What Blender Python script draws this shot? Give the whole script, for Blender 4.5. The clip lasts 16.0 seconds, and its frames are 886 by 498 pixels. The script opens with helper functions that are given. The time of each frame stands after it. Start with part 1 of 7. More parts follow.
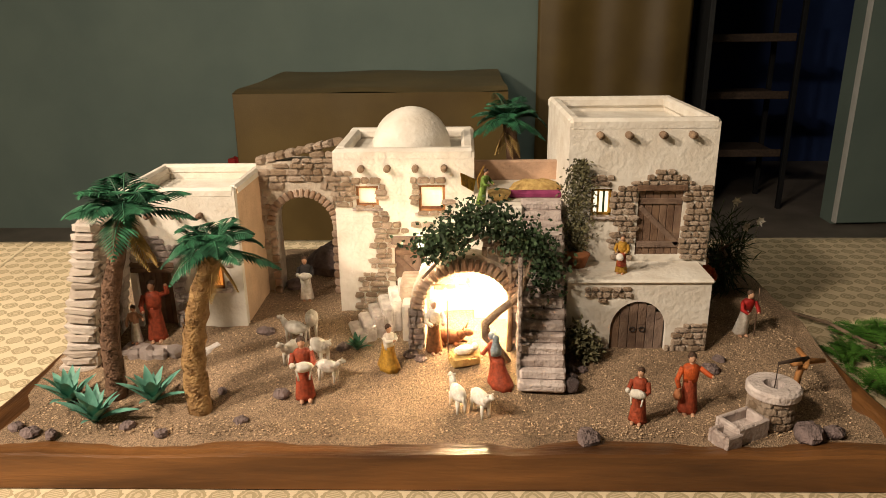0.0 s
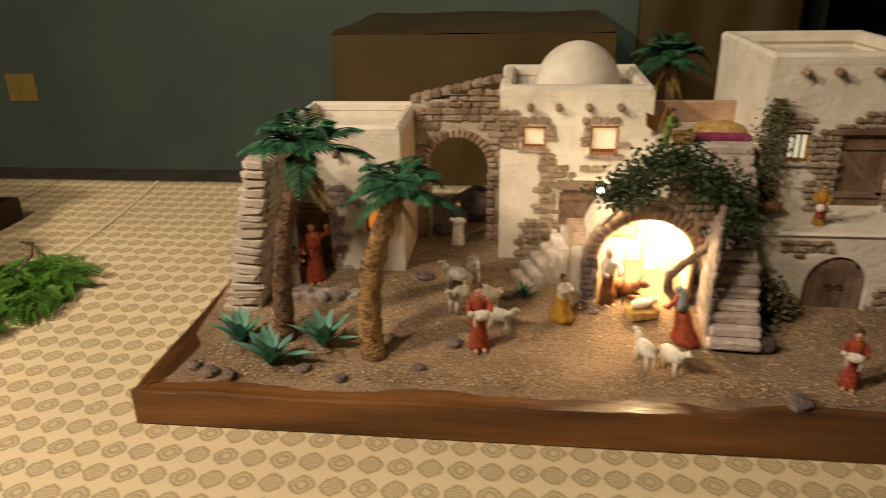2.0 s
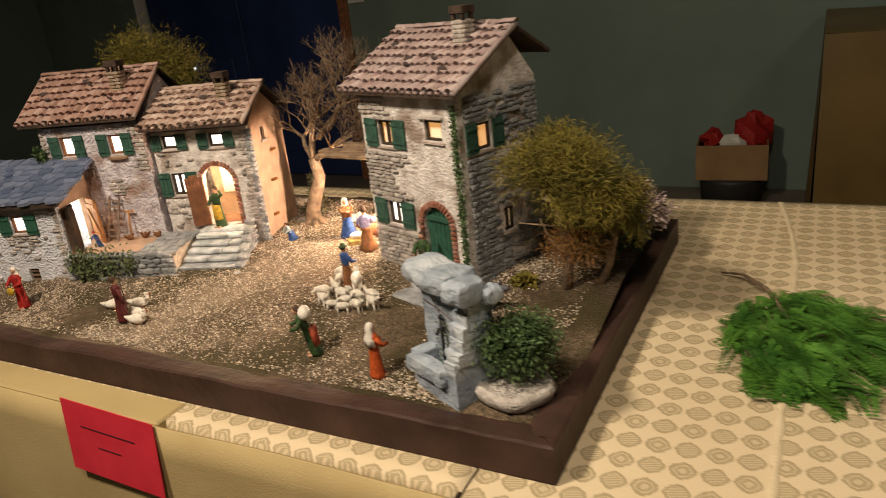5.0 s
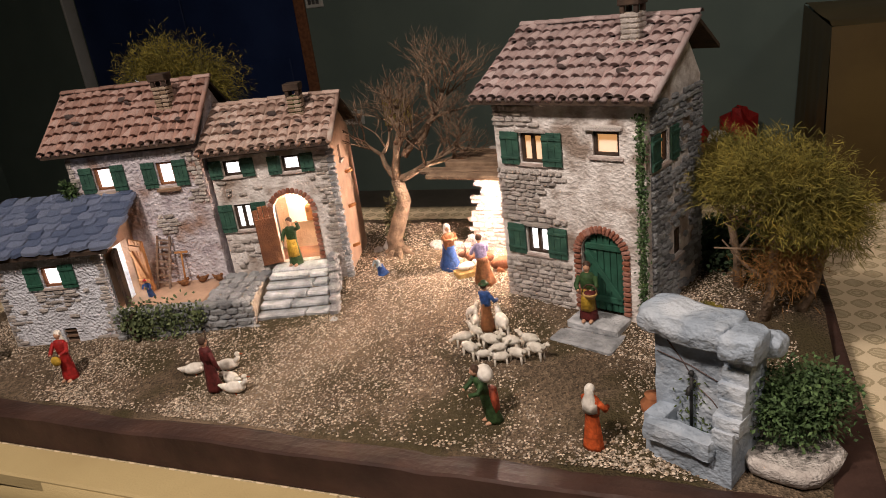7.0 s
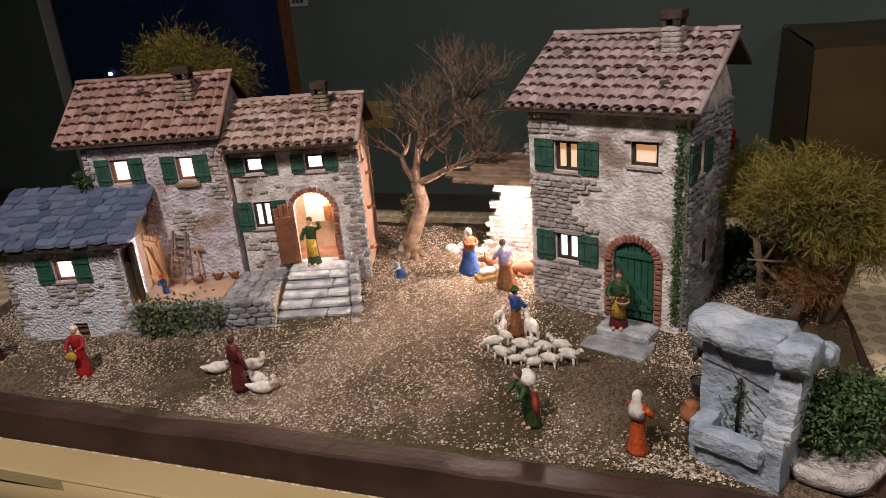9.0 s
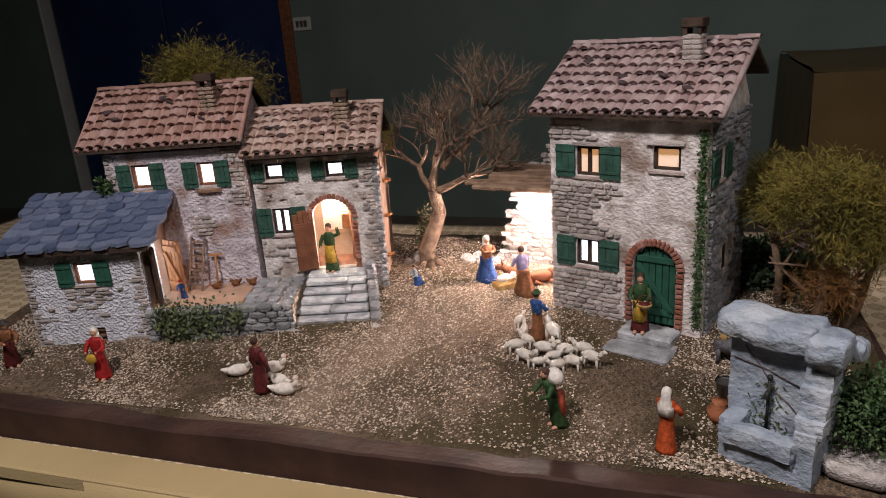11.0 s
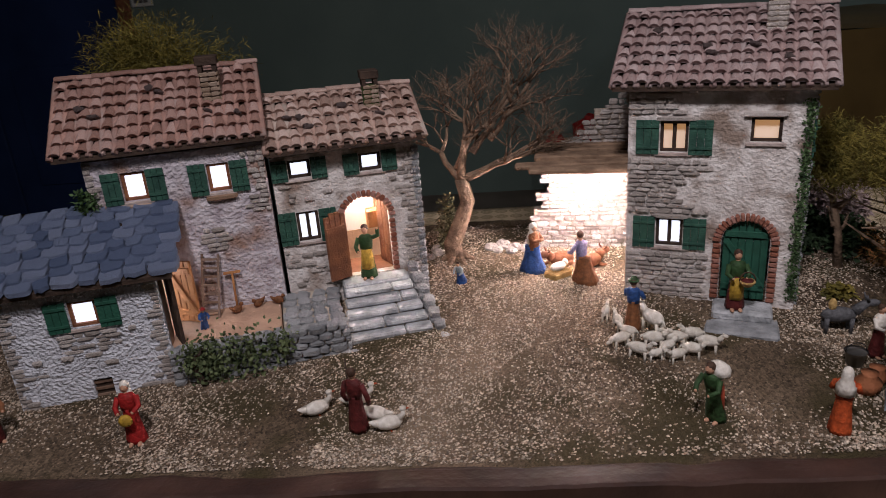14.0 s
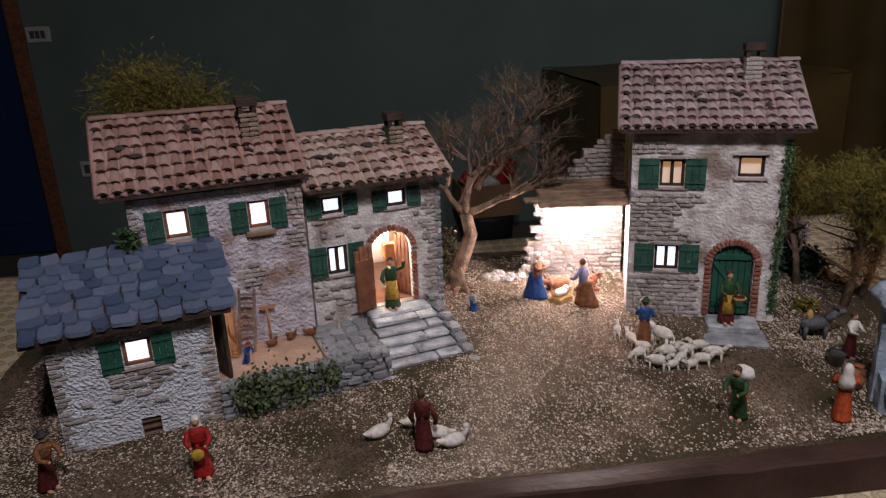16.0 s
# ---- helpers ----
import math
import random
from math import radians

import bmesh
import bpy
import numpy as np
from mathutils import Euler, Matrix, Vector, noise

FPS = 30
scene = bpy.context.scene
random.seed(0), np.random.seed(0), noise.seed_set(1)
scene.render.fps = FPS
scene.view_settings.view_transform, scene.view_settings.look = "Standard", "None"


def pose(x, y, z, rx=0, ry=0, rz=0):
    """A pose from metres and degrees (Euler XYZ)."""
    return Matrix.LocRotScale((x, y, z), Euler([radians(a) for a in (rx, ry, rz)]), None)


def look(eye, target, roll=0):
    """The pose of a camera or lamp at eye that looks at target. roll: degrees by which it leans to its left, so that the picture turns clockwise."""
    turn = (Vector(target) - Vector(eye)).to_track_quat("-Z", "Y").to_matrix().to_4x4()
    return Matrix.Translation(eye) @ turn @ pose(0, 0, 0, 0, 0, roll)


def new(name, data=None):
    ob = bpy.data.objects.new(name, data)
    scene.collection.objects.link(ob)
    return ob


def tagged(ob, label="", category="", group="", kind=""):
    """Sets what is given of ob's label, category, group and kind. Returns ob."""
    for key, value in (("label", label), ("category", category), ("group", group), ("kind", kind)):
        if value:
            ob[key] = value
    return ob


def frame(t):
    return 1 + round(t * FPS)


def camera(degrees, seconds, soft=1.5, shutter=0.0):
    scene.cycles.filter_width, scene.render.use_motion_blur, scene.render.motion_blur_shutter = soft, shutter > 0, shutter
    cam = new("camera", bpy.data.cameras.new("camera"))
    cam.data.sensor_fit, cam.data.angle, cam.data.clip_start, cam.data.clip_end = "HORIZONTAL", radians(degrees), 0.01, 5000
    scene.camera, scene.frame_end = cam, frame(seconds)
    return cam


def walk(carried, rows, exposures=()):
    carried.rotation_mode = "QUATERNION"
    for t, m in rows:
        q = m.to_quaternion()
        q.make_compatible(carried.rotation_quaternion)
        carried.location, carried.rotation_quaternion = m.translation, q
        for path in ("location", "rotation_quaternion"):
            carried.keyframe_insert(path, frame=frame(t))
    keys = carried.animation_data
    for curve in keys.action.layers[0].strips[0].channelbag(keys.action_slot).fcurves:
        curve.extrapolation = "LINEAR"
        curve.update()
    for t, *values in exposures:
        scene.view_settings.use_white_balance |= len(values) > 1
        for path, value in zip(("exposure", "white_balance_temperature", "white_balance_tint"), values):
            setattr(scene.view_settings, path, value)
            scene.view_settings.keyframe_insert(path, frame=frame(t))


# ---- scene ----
cam = camera(63.6, 16.0, soft=0.9, shutter=0.35)
PATH = [
    (0, (0.284, 0.091, 1.344), (0.228, 1.983, 0.699), -0.8),
    (0.5, (0.277, 0.092, 1.346), (0.221, 1.983, 0.698), -1.0),
    (1, (0.251, 0.09, 1.338), (0.209, 1.983, 0.694), -1.7),
    (1.5, (0.213, 0.091, 1.335), (0.066, 1.968, 0.662), -1.8),
    (2, (0.121, 0.133, 1.321), (-0.105, 1.963, 0.546), -1.3),
    (2.5, (-0.03, 0.166, 1.33), (-0.422, 1.968, 0.558), -1.6),
    (3, (-0.133, 0.176, 1.338), (-0.611, 1.957, 0.565), -1.5),
    (3.5, (-0.297, 0.152, 1.334), (-0.808, 1.918, 0.546), -1.4),
    (4, (-0.474, 0.119, 1.321), (-1.051, 1.853, 0.509), -2.5),
    (4.5, (-0.605, 0.102, 1.319), (-1.368, 1.802, 0.592), -3.2),
    (5, (-0.767, 0.122, 1.322), (-1.673, 1.764, 0.627), -6.6),
    (5.2, (-0.829, 0.138, 1.333), (-1.731, 1.775, 0.621), -6.7),
    (7.3, (-1.175, 0.158, 1.34), (-1.865, 1.899, 0.638), -7.2),
    (7.5, (-1.185, 0.156, 1.341), (-1.858, 1.905, 0.641), -6.8),
    (8, (-1.205, 0.148, 1.344), (-1.847, 1.906, 0.64), -6.5),
    (8.5, (-1.225, 0.133, 1.345), (-1.873, 1.89, 0.643), -6.0),
    (9, (-1.249, 0.123, 1.348), (-1.871, 1.888, 0.644), -4.8),
    (9.2, (-1.24, 0.13, 1.351), (-1.879, 1.891, 0.649), -5.4),
    (11.3, (-1.3, 0.085, 1.319), (-1.892, 1.889, 0.691), -3.7),
    (11.5, (-1.312, 0.082, 1.323), (-1.889, 1.892, 0.695), -3.5),
    (12, (-1.363, 0.104, 1.317), (-1.951, 1.901, 0.667), -4.3),
    (12.5, (-1.458, 0.142, 1.318), (-1.907, 1.961, 0.619), -3.8),
    (13, (-1.552, 0.16, 1.322), (-1.917, 1.982, 0.581), -4.1),
    (13.5, (-1.59, 0.16, 1.327), (-1.91, 2.003, 0.62), -4.9),
    (14, (-1.661, 0.145, 1.335), (-1.797, 2.003, 0.607), -4.4),
    (14.5, (-1.779, 0.117, 1.365), (-1.713, 1.956, 0.582), -5.0),
    (15, (-1.865, 0.09, 1.348), (-1.647, 1.939, 0.616), -3.5),
    (15.5, (-1.879, 0.089, 1.352), (-1.618, 1.942, 0.645), -2.9),
    (16, (-1.881, 0.08, 1.36), (-1.68, 1.963, 0.716), -2.4),
]
EXPOSURES = [(0, 0.22, 6050, 13), (0.5, -0.12, 6050, 13), (1.0, -0.24, 6100, 13), (1.5, -0.28, 6250, 13), (2.0, -0.54, 6450, 12), (2.5, -0.62, 6600, 11), (3.0, -0.47, 6550, 10), (3.5, -0.44, 6500, 9), (4.0, -0.66, 6400, 9), (4.5, -0.88, 6300, 10), (5.2, -0.78, 6050, 12), (7.3, -1.1, 5500, 19), (9, -1.22, 5250, 20), (11.5, -1.35, 5050, 20), (12.5, -1.5, 5000, 21), (16, -1.8, 4850, 21)]
walk(cam, [(t, look(eye, target, roll)) for t, eye, target, roll in PATH], EXPOSURES)

# ---- light ----
world = bpy.data.worlds.new("room_dark")
world.use_nodes = True
world.node_tree.nodes["Background"].inputs[0].default_value = (0.30, 0.36, 0.38, 1)
world.node_tree.nodes["Background"].inputs[1].default_value = 0.005
scene.world = world


def lamp(name, kind, at, watts, colour, size=0.1, aim=None):
    data = bpy.data.lights.new(name, kind)
    data.energy, data.color = watts, colour
    if kind == "AREA":
        data.shape, data.size = "DISK", size
    else:
        data.shadow_soft_size = size
    ob = new(name, data)
    ob.matrix_world = look(at, aim) if aim else pose(*at)
    return ob


lamp("room_lamp", "AREA", (-1.80, -0.10, 2.45), 68, (1.0, 0.80, 0.56), 0.20, (-1.1, 1.1, 0.8))
lamp("room_lamp_near", "AREA", (-0.80, -0.15, 2.45), 30, (1.0, 0.80, 0.56), 0.20, (-0.35, 1.1, 0.8))
# unseen fill added to brighten the back wall
lamp("back_wall_fill", "AREA", (0.6, 2.5, 2.62), 9.0, (1.0, 0.90, 0.70), 0.5, (0.5, 4.3, 0.9))
lamp("stable_bulb", "POINT", (-1.505, 1.262, 1.010), 14.0, (1.0, 0.70, 0.46), 0.008)
lamp("grotto_bulb", "POINT", (0.300, 1.112, 0.955), 3.4, (1.0, 0.70, 0.36), 0.008)
lamp("stair_bulb", "POINT", (0.219, 1.072, 1.014), 0.95, (1.0, 0.74, 0.44), 0.006)
# faint unseen fill added between the barn and the terrace
lamp("terrace_fill", "POINT", (-2.085, 1.05, 0.94), 0.06, (1.0, 0.72, 0.45), 0.006)
lamp("hall_bulb", "POINT", (-1.875, 1.235, 1.02), 7.5, (1.0, 0.72, 0.42), 0.01)
lamp("barn_bulb", "POINT", (-2.19, 1.02, 0.95), 1.6, (1.0, 0.88, 0.68), 0.01)


# ---- materials ----
def mat(name, a, b=None, scale=60.0, rough=0.8, bump=0.25, fine=6.0, metal=0.0, vary=0.0, spot=None, spec=0.3, cell=False, depth=0.004, stretch=None):
    m = bpy.data.materials.new(name)
    m.use_nodes = True
    nt, ln = m.node_tree.nodes, m.node_tree.links
    bs = nt["Principled BSDF"]
    b = b or tuple(c * 0.72 for c in a)
    co = nt.new("ShaderNodeTexCoord")
    n1 = nt.new("ShaderNodeTexNoise")
    n1.inputs["Scale"].default_value, n1.inputs["Detail"].default_value = scale, 5
    n2 = nt.new("ShaderNodeTexVoronoi" if cell else "ShaderNodeTexNoise")
    n2.inputs["Scale"].default_value = scale * fine
    src = co.outputs["Object"]
    if stretch:
        mp = nt.new("ShaderNodeMapping")
        mp.inputs["Scale"].default_value = stretch
        ln.new(src, mp.inputs["Vector"])
        src = mp.outputs[0]
    for n in (n1, n2):
        ln.new(src, n.inputs["Vector"])
    ramp = nt.new("ShaderNodeValToRGB")
    ramp.color_ramp.elements[0].position, ramp.color_ramp.elements[1].position = 0.32, 0.68
    ramp.color_ramp.elements[0].color, ramp.color_ramp.elements[1].color = (*b, 1), (*a, 1)
    ln.new(n1.outputs[0], ramp.inputs[0])
    out = ramp.outputs[0]
    if cell:
        mx = nt.new("ShaderNodeMix")
        mx.data_type, mx.blend_type = "RGBA", "OVERLAY"
        mx.inputs[0].default_value = 0.75
        bw = nt.new("ShaderNodeRGBToBW")
        ln.new(n2.outputs["Color"], bw.inputs[0])
        ln.new(out, mx.inputs[6]), ln.new(bw.outputs[0], mx.inputs[7])
        out = mx.outputs[2]
    if spot:
        n3 = nt.new("ShaderNodeTexNoise")
        n3.inputs["Scale"].default_value, n3.inputs["Detail"].default_value = scale * 0.35, 8
        ln.new(co.outputs["Object"], n3.inputs["Vector"])
        r3 = nt.new("ShaderNodeValToRGB")
        r3.color_ramp.elements[0].position, r3.color_ramp.elements[1].position = 0.50, 0.64
        ln.new(n3.outputs[0], r3.inputs[0])
        mx = nt.new("ShaderNodeMix")
        mx.data_type = "RGBA"
        mx.inputs[7].default_value = (*spot, 1)
        ln.new(r3.outputs[0], mx.inputs[0]), ln.new(out, mx.inputs[6])
        out = mx.outputs[2]
    if vary:
        oi = nt.new("ShaderNodeObjectInfo")
        mr = nt.new("ShaderNodeMapRange")
        mr.inputs[3].default_value, mr.inputs[4].default_value = 1 - vary, 1 + vary
        hs = nt.new("ShaderNodeHueSaturation")
        ln.new(oi.outputs["Random"], mr.inputs[0])
        ln.new(mr.outputs[0], hs.inputs["Value"])
        mh = nt.new("ShaderNodeMapRange")
        mh.inputs[3].default_value, mh.inputs[4].default_value = 1.2, 0.85
        ln.new(oi.outputs["Random"], mh.inputs[0]), ln.new(mh.outputs[0], hs.inputs["Saturation"])
        ln.new(out, hs.inputs["Color"])
        out = hs.outputs[0]
    ln.new(out, bs.inputs["Base Color"])
    bs.inputs["Roughness"].default_value, bs.inputs["Metallic"].default_value = rough, metal
    bs.inputs["Specular IOR Level"].default_value = spec
    if bump:
        add = nt.new("ShaderNodeMath")
        add.operation = "ADD"
        ln.new(n1.outputs[0], add.inputs[0]), ln.new(n2.outputs[0], add.inputs[1])
        bp = nt.new("ShaderNodeBump")
        bp.inputs["Strength"].default_value, bp.inputs["Distance"].default_value = bump, depth
        ln.new(add.outputs[0], bp.inputs["Height"]), ln.new(bp.outputs[0], bs.inputs["Normal"])
    return m


def glow(name, colour, strength):
    m = bpy.data.materials.new(name)
    m.use_nodes = True
    bs = m.node_tree.nodes["Principled BSDF"]
    bs.inputs["Base Color"].default_value = (0.8, 0.78, 0.7, 1)
    nz = m.node_tree.nodes.new("ShaderNodeTexNoise")
    nz.inputs["Scale"].default_value = 70
    mr = m.node_tree.nodes.new("ShaderNodeMapRange")
    mr.inputs[3].default_value, mr.inputs[4].default_value = strength * 0.6, strength * 1.3
    m.node_tree.links.new(nz.outputs[0], mr.inputs[0])
    m.node_tree.links.new(mr.outputs[0], bs.inputs["Emission Strength"])
    bs.inputs["Emission Color"].default_value = (*colour, 1)
    return m


PLASTER = mat("white_plaster", (0.80, 0.76, 0.68), (0.66, 0.60, 0.51), 26, 0.9, 0.42, 5, depth=0.0038)
PLASTER_GREY = mat("weathered_plaster", (0.87, 0.83, 0.80), (0.52, 0.465, 0.43), 55, 0.9, 0.8, 4, spot=(0.30, 0.235, 0.19), depth=0.004)
PLASTER_VIOLET = mat("stained_plaster", (0.74, 0.70, 0.74), (0.40, 0.35, 0.39), 45, 0.9, 0.9, 4, spot=(0.33, 0.22, 0.17), depth=0.006)
PLASTER_WHITE = mat("limewashed_plaster", (0.86, 0.88, 0.95), (0.60, 0.61, 0.67), 60, 0.9, 1.0, 4, spot=(0.66, 0.67, 0.73), depth=0.007)
PLASTER_PINK = mat("pink_plaster", (0.55, 0.36, 0.24), (0.38, 0.25, 0.17), 30, 0.9, 0.5, 6, spot=(0.30, 0.22, 0.16))
# buff, warmed in colour for the lamp light on these walls
PLASTER_BUFF_LIT = mat("warm_lit_buff_plaster", (0.70, 0.50, 0.32), (0.55, 0.38, 0.24), 25, 0.9, 0.3, 7)
STONE_WARM = mat("warm_stone", (0.58, 0.45, 0.33), (0.34, 0.25, 0.18), 60, 0.9, 0.7, 5, vary=0.25)
STONE_PALE = mat("pale_stone", (0.77, 0.71, 0.66), (0.48, 0.42, 0.38), 60, 0.9, 0.7, 5, vary=0.30)
STONE_GREY = mat("grey_stone", (0.54, 0.55, 0.57), (0.26, 0.27, 0.28), 50, 0.9, 0.7, 5, vary=0.30)
STONE_CREAM = mat("cream_stone", (0.78, 0.69, 0.60), (0.52, 0.43, 0.36), 60, 0.9, 0.6, 5, vary=0.18)
STONE_MAUVE = mat("mauve_stone", (0.58, 0.50, 0.46), (0.38, 0.31, 0.28), 50, 0.9, 0.7, 5, vary=0.2)
FOUNTAIN = mat("blue_grey_stone", (0.38, 0.44, 0.52), (0.22, 0.26, 0.31), 40, 0.85, 0.7, 5, spot=(0.48, 0.52, 0.57))
MORTAR = mat("mortar", (0.60, 0.52, 0.42), (0.40, 0.34, 0.27), 90, 0.95, 0.6, 4)
BRICK = mat("red_brick", (0.42, 0.20, 0.14), (0.30, 0.14, 0.10), 80, 0.9, 0.5, 4, vary=0.25)
BRICK_PALE = mat("pale_brick", (0.50, 0.36, 0.26), (0.36, 0.25, 0.18), 80, 0.9, 0.5, 4, vary=0.25)
TILE_RED = mat("terracotta_tile", (0.44, 0.27, 0.215), (0.25, 0.155, 0.13), 50, 0.85, 0.4, 5, vary=0.32, spot=(0.36, 0.27, 0.24))
TILE_PINK = mat("faded_tile", (0.58, 0.42, 0.35), (0.32, 0.22, 0.18), 50, 0.85, 0.4, 5, vary=0.34, spot=(0.54, 0.46, 0.40))
TILE_GREY = mat("greyed_tile", (0.46, 0.35, 0.33), (0.30, 0.22, 0.21), 50, 0.85, 0.4, 5, vary=0.28, spot=(0.42, 0.36, 0.35))
SLATE = mat("blue_slate", (0.42, 0.51, 0.78), (0.17, 0.22, 0.37), 60, 0.55, 0.9, 4, vary=0.26, spec=0.5)
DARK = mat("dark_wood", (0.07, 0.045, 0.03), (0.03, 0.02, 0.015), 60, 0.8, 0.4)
WOOD = mat("grey_brown_wood", (0.25, 0.17, 0.12), (0.14, 0.09, 0.065), 45, 0.85, 0.5, 8, vary=0.12)
WOOD_RED = mat("red_brown_wood", (0.28, 0.12, 0.05), (0.15, 0.06, 0.03), 45, 0.7, 0.4, 8)
WOOD_GOLD = mat("honey_wood", (0.50, 0.24, 0.08), (0.34, 0.15, 0.05), 45, 0.7, 0.4, 8)
WOOD_ROUGH = mat("rough_bark_wood", (0.36, 0.25, 0.16), (0.17, 0.11, 0.07), 40, 0.9, 0.8, 6)
FRAME_BROWN = mat("varnished_frame", (0.23, 0.10, 0.03), (0.055, 0.024, 0.009), 16, 0.34, 0.35, 8, spec=0.30, stretch=(0.18, 1.3, 1.3))
FRAME_DARK = mat("dark_painted_frame", (0.075, 0.042, 0.032), (0.038, 0.022, 0.018), 14, 0.48, 0.45, 6, spec=0.14)
GREEN_PAINT = mat("green_paint", (0.045, 0.115, 0.08), (0.025, 0.065, 0.048), 60, 0.7, 0.4)
DOOR_GREEN = mat("dark_green_paint", (0.03, 0.11, 0.07), (0.02, 0.07, 0.045), 60, 0.7, 0.3)
SOIL = mat("tan_sand", (0.33, 0.23, 0.145), (0.19, 0.13, 0.08), 10, 0.95, 0.7, 70, cell=True, depth=0.0015)
GRAVEL = mat("mixed_gravel", (0.20, 0.147, 0.096), (0.060, 0.041, 0.023), 6, 0.95, 1.0, 60, cell=True, depth=0.0025)


def add_lit_path(m):
    """Moss patches and a sandy path towards the stable, paled for the stable lamp's light, laid over the gravel."""
    nt, ln = m.node_tree.nodes, m.node_tree.links
    bs = nt["Principled BSDF"]
    out = bs.inputs["Base Color"].links[0].from_socket
    co = nt.new("ShaderNodeTexCoord")
    sp = nt.new("ShaderNodeSeparateXYZ")
    ln.new(co.outputs["Object"], sp.inputs[0])
    nz = nt.new("ShaderNodeTexNoise")
    nz.inputs["Scale"].default_value, nz.inputs["Detail"].default_value = 9, 4
    ln.new(co.outputs["Object"], nz.inputs["Vector"])

    def op(kind, a, b):
        n = nt.new("ShaderNodeMath")
        n.operation = kind
        for k, v in enumerate((a, b)):
            if isinstance(v, (int, float)):
                n.inputs[k].default_value = v
            else:
                ln.new(v, n.inputs[k])
        return n.outputs[0]

    def blend(fac, colour, out):
        mx = nt.new("ShaderNodeMix")
        mx.data_type = "RGBA"
        mx.inputs[7].default_value = (*colour, 1)
        ln.new(fac, mx.inputs[0]), ln.new(out, mx.inputs[6])
        return mx.outputs[2]

    def band(v, lo, hi, a, b):
        mr = nt.new("ShaderNodeMapRange")
        for k, q in enumerate((lo, hi, a, b)):
            mr.inputs[k + 1].default_value = q
        ln.new(v, mr.inputs[0])
        return mr.outputs[0]
    out = blend(band(nz.outputs[0], 0.46, 0.57, 0.0, 0.8), (0.050, 0.040, 0.014), out)
    off = op("ABSOLUTE", op("ADD", op("SUBTRACT", sp.outputs[0], op("MULTIPLY", sp.outputs[1], 0.51)), 2.205), 0.0)
    edge = op("ADD", off, op("MULTIPLY", op("SUBTRACT", nz.outputs[0], 0.5), 0.16))
    # sandy path colour, with the bulb's pool of light painted in
    out = blend(band(edge, 0.01, 0.12, 0.6, 0.0), (0.27, 0.20, 0.135), out)
    ln.new(out, bs.inputs["Base Color"])


add_lit_path(GRAVEL)


def islands(m, lo, hi):
    """Lets every loose grain or leaf of a mesh take its own shade."""
    nt, ln = m.node_tree.nodes, m.node_tree.links
    bs = nt["Principled BSDF"]
    out = bs.inputs["Base Color"].links[0].from_socket
    ge, mr, hs = nt.new("ShaderNodeNewGeometry"), nt.new("ShaderNodeMapRange"), nt.new("ShaderNodeHueSaturation")
    mr.inputs[3].default_value, mr.inputs[4].default_value = lo, hi
    ln.new(ge.outputs["Random Per Island"], mr.inputs[0]), ln.new(mr.outputs[0], hs.inputs["Value"])
    ln.new(out, hs.inputs["Color"]), ln.new(hs.outputs[0], bs.inputs["Base Color"])
    return m


PEBBLE = islands(mat("pebbles", (0.84, 0.74, 0.60), (0.30, 0.20, 0.12), 230, 0.9, 0.2), 0.25, 1.15)
PEBBLE_WARM = islands(mat("sand_grains", (0.66, 0.49, 0.31), (0.34, 0.23, 0.14), 150, 0.9, 0.2), 0.4, 1.3)
ROCK = mat("purple_brown_rock", (0.24, 0.18, 0.17), (0.12, 0.09, 0.085), 70, 0.95, 0.9, 4)
ROCK_PALE = mat("pale_rock", (0.62, 0.58, 0.54), (0.40, 0.36, 0.33), 70, 0.95, 0.8, 4)
PALM_LEAF = islands(mat("palm_leaf", (0.05, 0.19, 0.09), (0.015, 0.07, 0.035), 40, 0.45, 0.2, spec=0.5), 0.55, 1.4)
AGAVE_LEAF = mat("agave_leaf", (0.17, 0.38, 0.29), (0.08, 0.23, 0.17), 40, 0.5, 0.2)
BUSH_LEAF = islands(mat("bush_leaf", (0.05, 0.085, 0.035), (0.022, 0.04, 0.018), 90, 0.7, 0.0), 0.55, 1.4)
IVY_LEAF = islands(mat("ivy_leaf", (0.16, 0.19, 0.08), (0.05, 0.075, 0.03), 90, 0.7, 0.0), 0.55, 1.4)
SHRUB_LEAF = islands(mat("shrub_leaf", (0.10, 0.16, 0.055), (0.03, 0.06, 0.02), 70, 0.7, 0.0), 0.55, 1.4)
OLIVE_LEAF = islands(mat("olive_foliage", (0.24, 0.19, 0.03), (0.085, 0.08, 0.014), 30, 0.8, 0.0), 0.55, 1.4)
RUST_LEAF = mat("rusty_foliage", (0.26, 0.12, 0.03), (0.13, 0.07, 0.02), 40, 0.8, 0.0)
DRY_LEAF = islands(mat("dry_foliage", (0.20, 0.19, 0.10), (0.10, 0.09, 0.045), 90, 0.8, 0.0), 0.55, 1.4)
HEATHER = mat("dried_flowers", (0.52, 0.42, 0.40), (0.28, 0.20, 0.20), 60, 0.8, 0.0)
CEDAR_LEAF = islands(mat("cedar_leaf", (0.10, 0.25, 0.03), (0.025, 0.09, 0.010), 18, 0.6, 0.0), 0.55, 1.4)
PALM_BARK = mat("palm_bark", (0.40, 0.25, 0.10), (0.20, 0.11, 0.045), 70, 0.8, 0.8, 4)
PALM_BARK_DARK = mat("dark_palm_bark", (0.20, 0.115, 0.07), (0.09, 0.05, 0.03), 70, 0.85, 0.8, 4)
BARK = mat("grey_bark", (0.29, 0.205, 0.135), (0.11, 0.076, 0.05), 60, 0.9, 0.8, 5)
